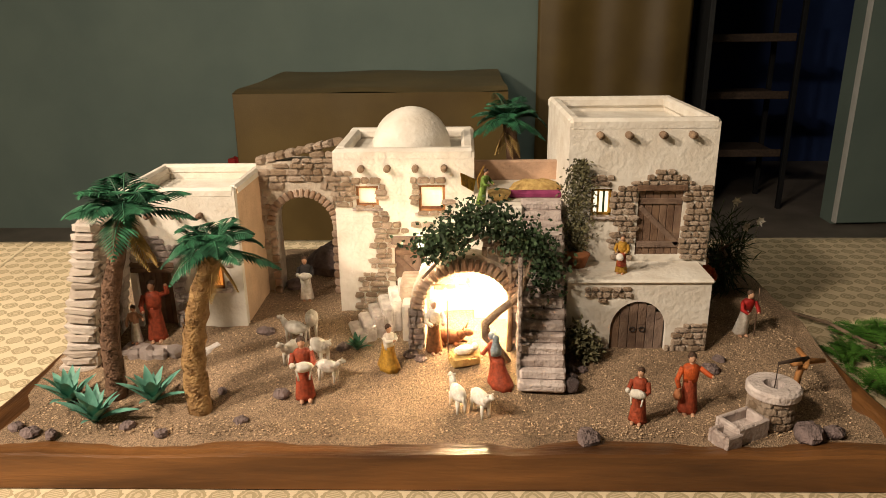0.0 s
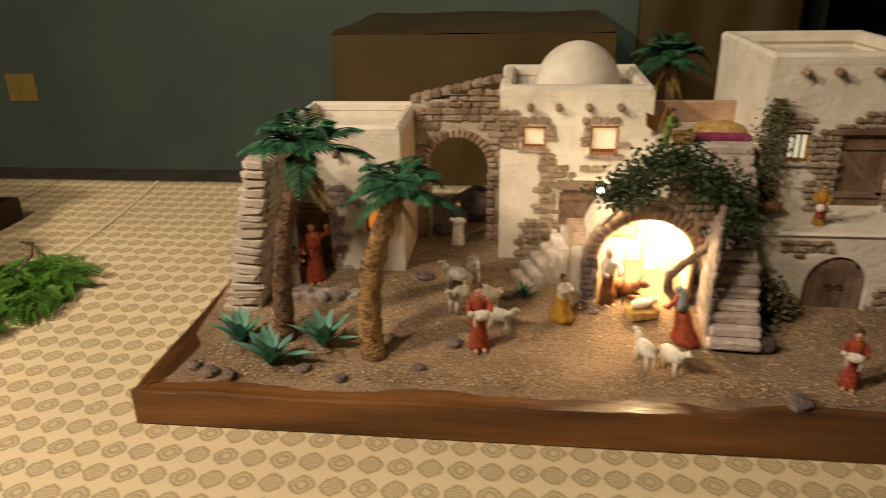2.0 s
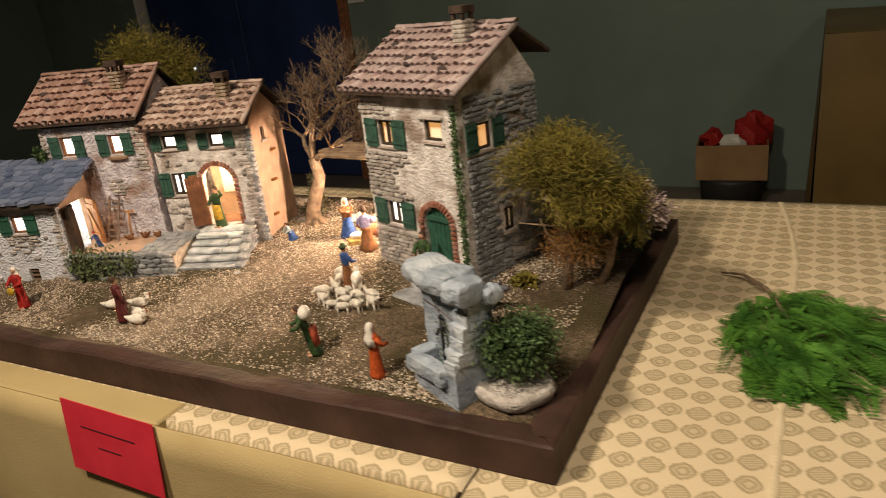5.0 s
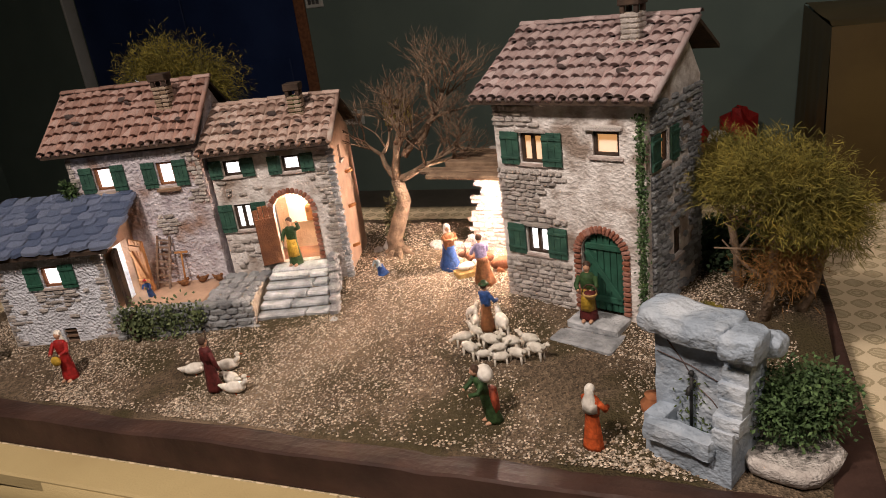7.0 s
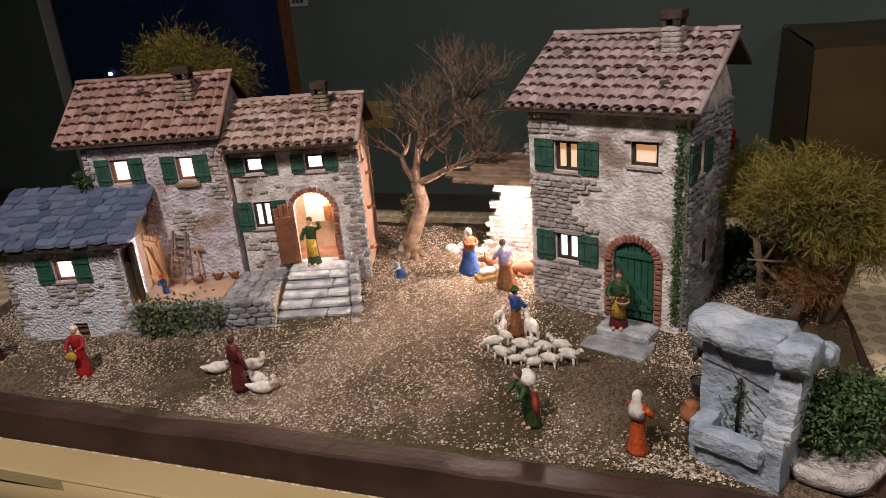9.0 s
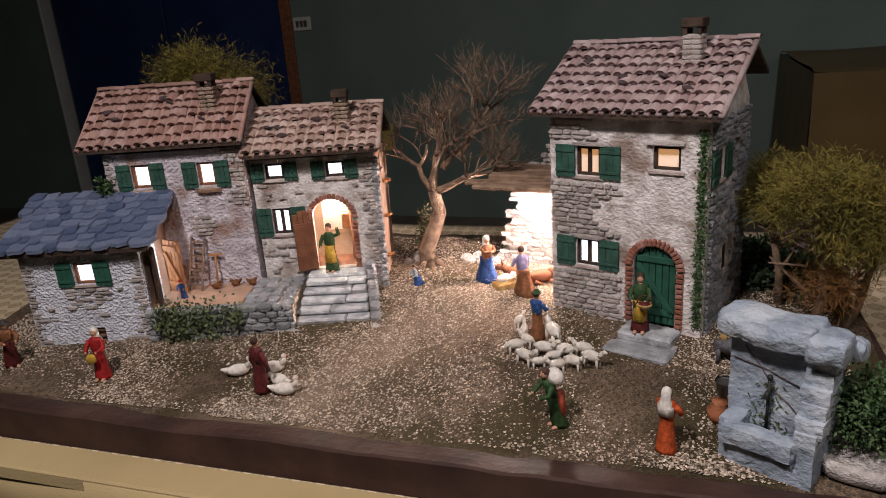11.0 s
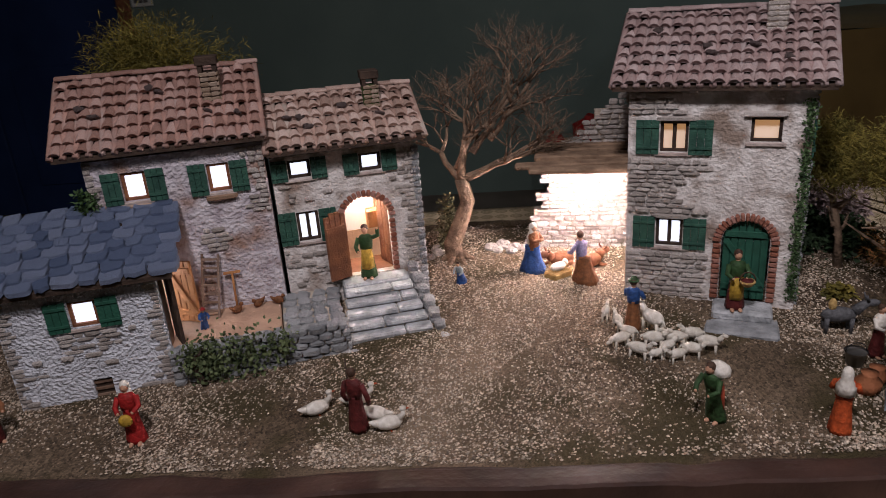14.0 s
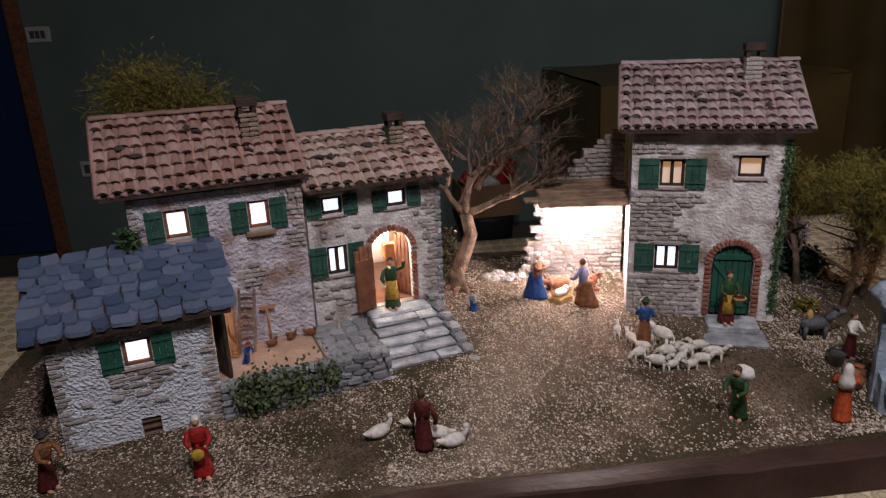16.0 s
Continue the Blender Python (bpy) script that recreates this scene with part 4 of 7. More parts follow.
grains("gravel", -2.41, -1.06, 0.795, 1.47, g2, 180000, 0.0020, PEBBLE, B2)

# ---- first village: left house ----
lh = thing("flat_roofed_house", None, None, "white plastered house with a stone doorway and lit window", "house", pose(-0.243, 1.135, 0))
W, D, Z0, ZT = 0.180, 0.185, 0.82, 1.082
wall("front_wall", lh, PLASTER, 0, W, Z0, ZT, [(0.010, 0.066, 0.850, 0.962), (0.122, 0.150, 0.922, 0.962)])
wall("side_wall", lh, PLASTER_BUFF_LIT, 0, D - 0.012, Z0, ZT, [], M=pose(W, 0.012, 0, 0, 0, 90), label="buff plaster with the warm lamp light in its colour")
wall("side_wall", lh, PLASTER, 0, D - 0.012, Z0, ZT, [], M=pose(0, D, 0, 0, 0, -90))
wall("back_wall", lh, PLASTER, 0, W - 0.024, Z0, ZT, [], M=pose(W - 0.012, D, 0, 0, 0, 180))
part("roof", MB().box(0.012, W - 0.012, 0.012, D - 0.012, ZT - 0.028, ZT - 0.020, b=0.001), PLASTER, lh)
par = MB()
for a in ((-0.0006, W + 0.0006, -0.0006, 0.014), (-0.002, W + 0.002, D - 0.014, D + 0.0006), (-0.0006, 0.014, 0.014, D - 0.014), (W - 0.014, W + 0.0006, 0.014, D - 0.014)):
    par.box(*a, ZT - 0.012, ZT + 0.005, b=0.0042)
part("parapet", par, PLASTER, lh)
plank_door("door", lh, 0.010, 0.066, 0.850, 0.950, 6, WOOD, 0.006, braces=False, label="grey plank door")
for k in range(2):
    part("lintel", MB().box(0.004, 0.074, -0.006, 0.006, 0.952 + 0.009 * k, 0.960 + 0.009 * k), WOOD, lh, "grey wooden lintel")
window(lh, 0.122, 0.150, 0.922, 0.962, LIT_ORANGE, 0, 0, frame_mat=WOOD_RED)
stones(lh, "mauve", 0.0, 0.118, 0.965, 1.012, 0.010, 0.018, keep=lambda u, z: z < 1.01 - 0.5 * max(0, u - 0.05))
stones(lh, "mauve", 0.068, 0.165, 0.845, 0.972, 0.010, 0.016, keep=lambda u, z: (u < 0.088 or abs(u - 0.136) < 0.024 and z > 0.916) and not (0.121 < u < 0.151 and 0.921 < z < 0.963))
for x in (0.045, 0.085, 0.125):
    part("beam_end", MB().tube([(x, -0.012, 1.045), (x, 0.006, 1.045)], 0.0045, 8), WOOD, lh)

# ruined pillar and threshold
ruin = thing("ruined_wall", None, None, "ruined leaning wall end of pale stacked stone slabs", "wall", pose(-0.288, 1.028, 0))
rb = [(-0.022, 0, 0.80), (0.022, 0, 0.80), (0.058, 0, 1.062), (0.034, 0, 1.062), (-0.022, 0.105, 0.80), (0.022, 0.105, 0.80), (0.058, 0.105, 1.072), (0.034, 0.105, 1.072)]
part("wall_core", MB().add(rb, [[0, 1, 2, 3], [5, 4, 7, 6], [1, 5, 6, 2], [4, 0, 3, 7], [3, 2, 6, 7], [0, 4, 5, 1]]), MORTAR, ruin)
z = 0.832
while z < 1.060:
    hh = random.uniform(0.010, 0.016)
    k = (z - 0.83) / 0.22
    wd = 0.048 - 0.018 * k
    cx_ = 0.046 * k
    piece("stone", random.choice(SETS["cream"]), ruin, (cx_ + random.uniform(-0.002, 0.002), 0.004, z + hh / 2), (wd + 0.004, 0.020, hh - 0.001), random.uniform(-0.08, 0.08), random.uniform(-0.05, 0.05))
    for q in range(4):
        for sd in (-1, 1):
            piece("stone", random.choice(SETS["cream"]), ruin, (cx_ + sd * wd * 0.45, 0.024 + q * 0.024, z + hh / 2), (0.012, 0.024, hh - 0.001), random.uniform(-0.1, 0.1))
    z += hh
ter = thing("stone_threshold", MB().box(-0.245, -0.135, 1.060, 1.134, 0.815, 0.851, b=0.004), STONE_MAUVE, "low paved threshold before the ruined doorway", "step")
for x, y, s in ((-0.20, 1.058, 0.022), (-0.175, 1.054, 0.02), (-0.155, 1.06, 0.026), (-0.215, 1.055, 0.018), (-0.19, 1.052, 0.016)):
    piece("stone", random.choice(SETS["mauve"]), ter, (x, y, 0.848), (s, s * 0.8, s * 0.9), random.uniform(0, 3))
for k in range(2):
    piece("kerb", random.choice(SETS["pale"]), ter, (-0.125 + k * 0.022, 1.085 - k * 0.012, 0.846), (0.016, 0.055, 0.012), -0.4)

# arch wall between the houses
aw = thing("arched_wall", None, None, "stone wall with a brick-edged pointed archway", "wall", pose(-0.066, 1.275, 0))
wall("wall_body", aw, MORTAR, 0, 0.15, 0.82, 1.098, [(0.024, 0.124, 0.82, 1.048, 0.062)], 0.045)
stones(aw, "warm", 0, 0.15, 0.83, 1.125, 0.011, 0.021, keep=lambda u, z: z < 1.085 + 0.25 * u and math.hypot((u - 0.074) / 0.066, max(0, z - 0.986) / 0.078) > 1 and (abs(u - 0.074) > 0.062 or z > 1.0))
arch_ring(aw, "pale", 0.074, 0.986, 0.057, 19, 0.014, -0.001, 0.012)
for s in (0.020, 0.128):
    for k in range(9):
        piece("brick", random.choice(BRICKS["pale"]), aw, (s, -0.001, 0.850 + k * 0.015), (0.012, 0.011, 0.012))
for k in range(9):
    piece("stone", random.choice(SETS["warm"]), aw, (0.008 + k * 0.0165, 0.012, 1.099 + 0.03 * k / 8), (0.017, 0.03, 0.012), random.uniform(-0.2, 0.2), -0.2)

# dome house
dh = thing("domed_house", None, None, "white plastered house with a dome and lit windows", "house", pose(0.080, 1.190, 0))
W, D, Z0, ZT = 0.222, 0.215, 0.82, 1.128
wall("front_wall", dh, PLASTER, 0, W, Z0, ZT, [(0.034, 0.070, 1.040, 1.075), (0.134, 0.176, 1.032, 1.076), (0.092, 0.150, 0.892, 0.992)])
wall("side_wall", dh, PLASTER, 0, D - 0.012, Z0, ZT, [], M=pose(W, 0.012, 0, 0, 0, 90))
wall("side_wall", dh, PLASTER, 0, D - 0.012, Z0, ZT, [], M=pose(0, D, 0, 0, 0, -90))
wall("back_wall", dh, PLASTER, 0, W - 0.024, Z0, ZT, [], M=pose(W - 0.012, D, 0, 0, 0, 180))
part("roof", MB().box(0.012, W - 0.012, 0.012, D - 0.012, ZT - 0.022, ZT - 0.012, b=0.001), PLASTER, dh)
par = MB()
for a in ((-0.0006, W + 0.0006, -0.0006, 0.020), (-0.002, W + 0.002, D - 0.020, D + 0.0006), (-0.0006, 0.020, 0.020, D - 0.020), (W - 0.020, W + 0.0006, 0.020, D - 0.020)):
    par.box(*a, ZT - 0.014, ZT + 0.006, b=0.0048)
part("parapet", par, PLASTER, dh)
part("dome", MB().lathe([(0.066 * math.cos(t * math.pi / 24) + 0.0005, 0.070 * math.sin(t * math.pi / 24)) for t in range(13)], 28, c=(0.118, 0.100, ZT - 0.012)), PLASTER, dh, "rounded white plaster dome")
window(dh, 0.034, 0.070, 1.040, 1.075, LIT_CREAM, 0, 0, frame_mat=WOOD_GOLD)
window(dh, 0.134, 0.176, 1.032, 1.076, LIT_CREAM, 0, 0, frame_mat=WOOD_GOLD)
for a in ((0.034, 0.070, 1.040, 1.046), (0.134, 0.176, 1.032, 1.040)):
    part("window_board", MB().box(a[0], a[1], 0.004, 0.008, a[2], a[3]), WOOD_RED, dh)
plank_door("door", dh, 0.092, 0.150, 0.892, 0.975, 4, WOOD, 0.004, label="worn grey plank door")
part("lintel", MB().box(0.088, 0.155, -0.005, 0.006, 0.978, 0.992), WOOD, dh, "wooden lintel")
for x in (0.045, 0.086, 0.130, 0.175):
    part("beam_end", MB().tube([(x, -0.013, 1.104), (x, 0.006, 1.104)], 0.0055, 9), WOOD_ROUGH, dh)


def ring(u, z, a, b, c, d, e=0.009):
    return a - e < u < b + e and c - e < z < d + e and not (a < u < b and c < z < d)


stones(dh, "warm", 0.015, 0.20, 0.84, 1.09, 0.009, 0.016, keep=lambda u, z: (ring(u, z, 0.034, 0.070, 1.040, 1.075) or ring(u, z, 0.134, 0.176, 1.032, 1.076)
       or (0.055 < u < 0.09 and 0.92 < z < 1.035 and u > 0.05 + 0.15 * abs(z - 0.98)) or (0.03 < u < 0.09 and z < 0.93) or (z > 0.995 and z < 1.018 and 0.09 < u < 0.16 and random.random() < 0.7)))
stones(dh, "warm", -0.004, 0.03, 1.04, 1.10, 0.009, 0.016)

# curved steps to the door, terrace and grotto
st = thing("curved_steps", None, None, "worn stone steps curving up to the plank door", "steps")
for k in range(6):
    part("step", MB().box(-0.009, 0.009, -0.03, 0.03, 0.82, 0.866 + 0.011 * k, b=0.003), STONE_PALE, st, "", pose(0.118 + 0.014 * k, 1.112 + 0.010 * k, 0, 0, 0, 22 - 3 * k))
part("landing", MB().box(0.185, 0.235, 1.125, 1.190, 0.82, 0.932, b=0.003), STONE_WARM, st)
part("side_block", MB().box(0.190, 0.222, 1.092, 1.126, 0.82, 0.912, b=0.003), PLASTER, st)
gr = thing("grotto", None, None, "stone-arched stable grotto lit by a warm bulb", "stable", pose(0.196, 1.075, 0))


def vault(name, cu, cz, ri, ro, z0, y0, y1, material, label="", n=20):
    """A barrel vault on two legs: ri and ro are the inner and outer half-axes (across, up)."""
    path = [(-1, None)] + [(-math.cos(math.pi * k / n), math.sin(math.pi * k / n)) for k in range(n + 1)] + [(1, None)]
    mb_ = MB()
    vs_, fs_ = [], []
    for c, q in path:
        for a, b in (ri, ro):
            for y in (y0, y1):
                vs_.append((cu + a * c, y, z0 if q is None else cz + b * q))
    for k in range(len(path) - 1):
        o, w = k * 4, k * 4 + 4
        fs_ += [[o, o + 1, w + 1, w], [o + 2, w + 2, w + 3, o + 3], [o, w, w + 2, o + 2], [o + 1, o + 3, w + 3, w + 1]]
    return part(name, mb_.add(vs_, fs_), material, gr, label)


vault("front_arch", 0.094, 0.915, (0.064, 0.058), (0.086, 0.084), 0.81, 0.0, 0.03, MORTAR)
vault("vault_shell", 0.094, 0.915, (0.064, 0.058), (0.080, 0.078), 0.81, 0.0305, 0.113, PLASTER)
bw = MB()
fan = [(0.094 - 0.072 * math.cos(math.pi * k / 16), 0.915 + 0.070 * math.sin(math.pi * k / 16)) for k in range(17)]
fan = [(0.022, 0.81)] + fan + [(0.166, 0.81)]
bw.add([(x, 0.1135, z) for x, z in fan] + [(x, 0.121, z) for x, z in fan], [list(range(19)), list(range(37, 18, -1))] + [[k, k + 19, (k + 1) % 19 + 19, (k + 1) % 19] for k in range(19)])
part("back_wall", bw, PLASTER, gr)
stones(gr, "mauve", 0.004, 0.030, 0.832, 0.918, 0.0105, 0.015, deep=0.012)
stones(gr, "mauve", 0.158, 0.170, 0.832, 0.965, 0.0125, 0.014, deep=0.012)
stones(gr, "warm", 0.115, 0.180, 0.965, 1.030, 0.0105, 0.018, keep=lambda u, z: math.hypot((u - 0.094) / 0.088, (z - 0.915) / 0.086) > 1, deep=0.012)
arch_ring(gr, "pale", 0.094, 0.915, 0.069, 24, 0.019, -0.002, 0.014, sx=1.08)
stones(gr, "warm", 0.04, 0.10, 0.90, 0.95, 0.010, 0.018, y=0.112, deep=0.006)
post = part("corner_post", MB().tube([(0.156, -0.006, 0.815), (0.158, -0.006, 0.90), (0.156, -0.005, 0.985)], [0.005, 0.0042, 0.004], 8, 0, 0.08), WOOD_ROUGH, gr, "rough wooden corner post")
thing("stair_bulb_globe", MB().ball((0.222, 1.080, 1.013), 0.0045, 0, 10, 8), glow("bulb_glass", (1.0, 0.82, 0.5), 25.0), "tiny bare bulb glowing above the grotto arch", "bulb")

stc = thing("outer_staircase", None, None, "steep staircase of stacked grey stone slabs", "stairs", pose(0.360, 0.968, 0, 0, 0, -4))
NS = 17
for k in range(NS):
    z1 = 0.838 + (1.062 - 0.838) * (k + 1) / NS
    y0_ = 0.185 * k / NS
    mbs = MB()
    mbs.box(0.001 * random.uniform(-2, 2), 0.064 + 0.002 * random.uniform(-1, 1), y0_ - 0.003, 0.20, z1 - 0.0145, z1, b=0.003)
    mbs.v = [(a + random.uniform(-0.001, 0.001), b + random.uniform(-0.0015, 0.0015), c + random.uniform(-0.0012, 0.0012)) for a, b, c in mbs.v]
    part("step", mbs, STONE_MAUVE, stc)
part("stair_core", MB().add([(0.003, 0.012, 0.815), (0.061, 0.012, 0.815), (0.061, 0.20, 0.815), (0.003, 0.20, 0.815), (0.003, 0.012, 0.838), (0.061, 0.012, 0.838), (0.061, 0.20, 1.05), (0.003, 0.20, 1.05)],
     [[0, 1, 2, 3], [0, 1, 5, 4], [2, 3, 7, 6], [1, 2, 6, 5], [3, 0, 4, 7], [4, 5, 6, 7]]), STONE_MAUVE, stc)
stones(stc, "mauve", 0.0, 0.18, 0.83, 1.05, 0.013, 0.024, keep=lambda u, z: z < 0.838 + u * 1.15, M=pose(0.0, 0.19, 0, 0, 0, -90), deep=0.006)
for k in range(9):
    piece("rubble", random.choice(SETS["rock"]), stc, (0.070 + random.uniform(0, 0.008), 0.01 + k * 0.017, 0.836 + 0.012 * random.random() + k * 0.002), (0.016, 0.016, 0.018), random.uniform(0, 3))
tr = thing("roof_terrace", None, None, "plastered terrace between the house and the tower", "terrace")
part("terrace_floor", MB().box(0.302, 0.445, 1.155, 1.30, 0.82, 1.061, b=0.002), PLASTER, tr)
part("terrace_front", MB().box(0.300, 0.375, 1.125, 1.156, 0.98, 1.058, b=0.003), PLASTER, tr)
part("terrace_wall", MB().box(0.302, 0.445, 1.285, 1.297, 1.06, 1.094, b=0.002), PLASTER_PINK, tr)
thing("carpet", MB().box(0.352, 0.436, 1.162, 1.178, 1.060, 1.071, b=0.003), MAGENTA, "magenta rug laid along the terrace edge", "rug")
thing("grain_heap", MB().ball((0.40, 1.215, 1.062), (0.042, 0.032, 0.016), 0, 14, 6, 0.12), STRAW, "heap of grain drying on the terrace", "grain")

# tower
tw = thing("tower_house", None, None, "tall white plastered house with a balcony terrace", "house", pose(0.443, 1.150, 0))
W, D, Z0, ZT = 0.220, 0.275, 0.82, 1.178
wall("front_wall", tw, PLASTER, 0, W, 0.955, ZT, [(0.036, 0.068, 1.036, 1.078), (0.108, 0.176, 0.972, 1.080)])
wall("side_wall", tw, PLASTER, 0, D - 0.012, Z0, ZT, [], M=pose(W, 0.012, 0, 0, 0, 90))
wall("side_wall", tw, PLASTER, 0, D - 0.012, Z0, ZT, [], M=pose(0, D, 0, 0, 0, -90))
wall("back_wall", tw, PLASTER, 0, W - 0.024, Z0, ZT, [], M=pose(W - 0.012, D, 0, 0, 0, 180))
part("roof", MB().box(0.012, W - 0.012, 0.012, D - 0.012, ZT - 0.030, ZT - 0.020, b=0.001), PLASTER, tw)
par = MB()
for a in ((-0.0006, W + 0.0006, -0.0006, 0.018), (-0.002, W + 0.002, D - 0.018, D + 0.0006), (-0.0006, 0.018, 0.018, D - 0.018), (W - 0.018, W + 0.0006, 0.018, D - 0.018)):
    par.box(*a, ZT - 0.014, ZT + 0.006, b=0.0048)
part("parapet", par, PLASTER, tw)
window(tw, 0.036, 0.068, 1.036, 1.078, LIT_PALE, 0, 0, frame_mat=OCHRE)
for k, c in enumerate((GREEN, YELLOW, GREEN, OCHRE)):
    part("curtain_stripe", MB().box(0.038 + 0.0085 * k, 0.041 + 0.0085 * k, 0.006, 0.0085, 1.036, 1.078), c, tw)
plank_door("door", tw, 0.108, 0.176, 0.972, 1.074, 6, WOOD, 0.003, label="weathered plank door with a diagonal brace")
part("lintel", MB().box(0.104, 0.180, -0.005, 0.006, 1.075, 1.084), WOOD, tw, "dark wooden lintel")
for x in (0.044, 0.086, 0.136, 0.179):
    part("beam_end", MB().tube([(x, -0.013, 1.160), (x, 0.006, 1.160)], 0.0055, 9), WOOD_ROUGH, tw)
stones(tw, "warm", 0.034, W, 0.965, 1.108, 0.0088, 0.0140, keep=lambda u, z: not (0.035 < u < 0.069 and 1.035 < z < 1.079) and not (0.106 < u < 0.178 and z < 1.086)
       and (z < 1.085 or abs(u - 0.145) < 0.05 * (1 - (z - 1.085) / 0.03) or (z < 1.10 and 0.03 < u < 0.07)) and (u > 0.07 or z > 1.03))
tb = thing("lower_storey", None, None, "plastered lower storey with a round-topped plank door", "house", pose(0.437, 1.070, 0))
wall("front_wall", tb, PLASTER, 0, 0.210, 0.81, 0.955, [(0.066, 0.148, 0.81, 0.927, 0.045)])
wall("side_wall", tb, PLASTER, 0, 0.088, 0.81, 0.955, [], M=pose(0.210, 0.012, 0, 0, 0, 90))
wall("side_wall", tb, PLASTER, 0, 0.088, 0.81, 0.955, [], M=pose(0.0, 0.10, 0, 0, 0, -90))
part("terrace_slab", MB().box(-0.004, 0.214, -0.004, 0.080, 0.955, 0.962, b=0.003), PLASTER, tb)
plank_door("door", tb, 0.068, 0.146, 0.838, 0.924, 6, WOOD, 0.004, arch=0.044, braces=False, label="arched plank double door with ring handles", ring=True)
stones(tb, "warm", 0.025, 0.095, 0.925, 0.953, 0.0085, 0.014, keep=lambda u, z: z > 0.925 + 0.35 * abs(u - 0.055))
stones(tb, "warm", 0.148, 0.21, 0.838, 0.892, 0.0095, 0.015, keep=lambda u, z: u > 0.150 + 0.9 * max(0, z - 0.858))


# ---- second village ----
V = pose(-1.76, 1.195, 0, 0, 0, 16)


def house(name, label, M, W, D, z0, zt, holes, right, left, mats, gable=None, side_holes=(), v0=0.0):
    h = thing(name, None, None, label, "house", M)
    wall("front_wall", h, mats[0], 0, W, z0, zt, holes)
    gz = gable
    wall("side_wall", h, mats[1], 0, D - 0.012, z0, zt, side_holes, M=pose(W, 0.012, 0, 0, 0, 90), gable=(gz[0] - 0.012, gz[1]) if gz else None)
    wall("side_wall", h, mats[2], 0, D - 0.012, z0, zt, [], M=pose(0, D, 0, 0, 0, -90), gable=(D - gz[0], gz[1]) if gz else None)
    wall("back_wall", h, mats[0], 0, W - 0.024, z0, zt, [], M=pose(W - 0.012, D, 0, 0, 0, 180))
    part("attic_floor", MB().box(0.012, W - 0.012, 0.012, D - 0.012, zt - 0.008, zt - 0.004, b=0.0005), DARK, h)
    return h


# tall house
hh_ = house("tall_stone_house", "tall weathered stone house with green shutters and tiled roof", pose(-1.462, 1.147, 0, 0, 0, -19), 0.232, 0.185, 0.82, 1.168,
            [(0.043, 0.080, 1.077, 1.120), (0.158, 0.196, 1.093, 1.126), (0.042, 0.079, 0.938, 0.980), (0.132, 0.195, 0.82, 0.982, 0.032)], None, None,
            (PLASTER_GREY, PLASTER_GREY, PLASTER_GREY), (0.125, 1.240), [(0.028, 0.060, 1.073, 1.115), (0.075, 0.100, 0.925, 0.965)])
for a in ((0.043, 0.080, 1.077, 1.120, LIT_WARM, 0.031, 1), (0.158, 0.196, 1.093, 1.126, LIT_WARM, 0, 0), (0.042, 0.079, 0.938, 0.980, LIT_WHITE, 0.031, 1)):
    window(hh_, *a)
SM = pose(0.232, 0.012, 0, 0, 0, 90)
window(hh_, 0.028, 0.060, 1.073, 1.115, LIT_WARM, 0.026, 0, M=SM)
window(hh_, 0.075, 0.100, 0.925, 0.965, LIT_CREAM, 0, 1, M=SM)
tiled_roof(hh_, -0.020, 0.252, -0.022, 1.170, 0.125, 1.252, 0.205, 1.205, 17, 8, TILE_GREY, "greyed barrel-tile roof", 5)
chimney(hh_, 0.180, 0.085, 1.215, 1.278, 0.024, "pale")
plank_door("door", hh_, 0.134, 0.193, 0.862, 0.980, 6, DOOR_GREEN, 0.005, arch=0.030, braces=True, label="dark green arched plank door")
arch_ring(hh_, "red", 0.1635, 0.950, 0.038, 19, 0.011, -0.001, 0.009)
for s in (0.126, 0.201):
    for k in range(11):
        piece("brick", random.choice(BRICKS["red"]), hh_, (s, -0.001, 0.866 + k * 0.0078), (0.0105, 0.009, 0.0062))
for a, b, c, d in ((0.038, 0.088, 1.121, 1.127), (0.150, 0.203, 1.127, 1.134), (0.036, 0.086, 0.981, 0.988)):
    piece("lintel_stone", random.choice(SETS["pale"]), hh_, ((a + b) / 2, -0.002, (c + d) / 2), (b - a, 0.010, d - c))
avoid = outside((0.008, 0.114, 1.070, 1.128), (0.155, 0.199, 1.086, 1.133), (0.008, 0.113, 0.930, 0.988), (0.118, 0.208, 0.82, 1.0))
stones(hh_, "pale", 0.0, 0.232, 0.845, 1.165, 0.0074, 0.0165, deep=0.009,
       keep=lambda u, z: avoid(u, z) and (u < 0.105 - 0.25 * max(0, z - 1.0) + 0.03 * math.sin(z * 60) or (u < 0.13 and z < 0.93) or (u < 0.07 and z > 1.128)))
stones(hh_, "grey", 0.0, 0.172, 0.85, 1.16, 0.0095, 0.018, deep=0.010, M=SM, keep=lambda u, z: outside((0.0, 0.088, 1.068, 1.118), (0.070, 0.104, 0.92, 0.97))(u, z) and (u < 0.055 or u > 0.14 or random.random() < 0.55))
hs = thing("door_steps", None, None, "two pale stone door steps", "steps", pose(-1.462, 1.147, 0, 0, 0, -19))
part("step", MB().box(0.118, 0.214, -0.082, 0.0, 0.815, 0.850, b=0.003), STONE_GREY, hs)
part("step", MB().box(0.126, 0.205, -0.045, 0.002, 0.848, 0.862, b=0.003), STONE_GREY, hs)

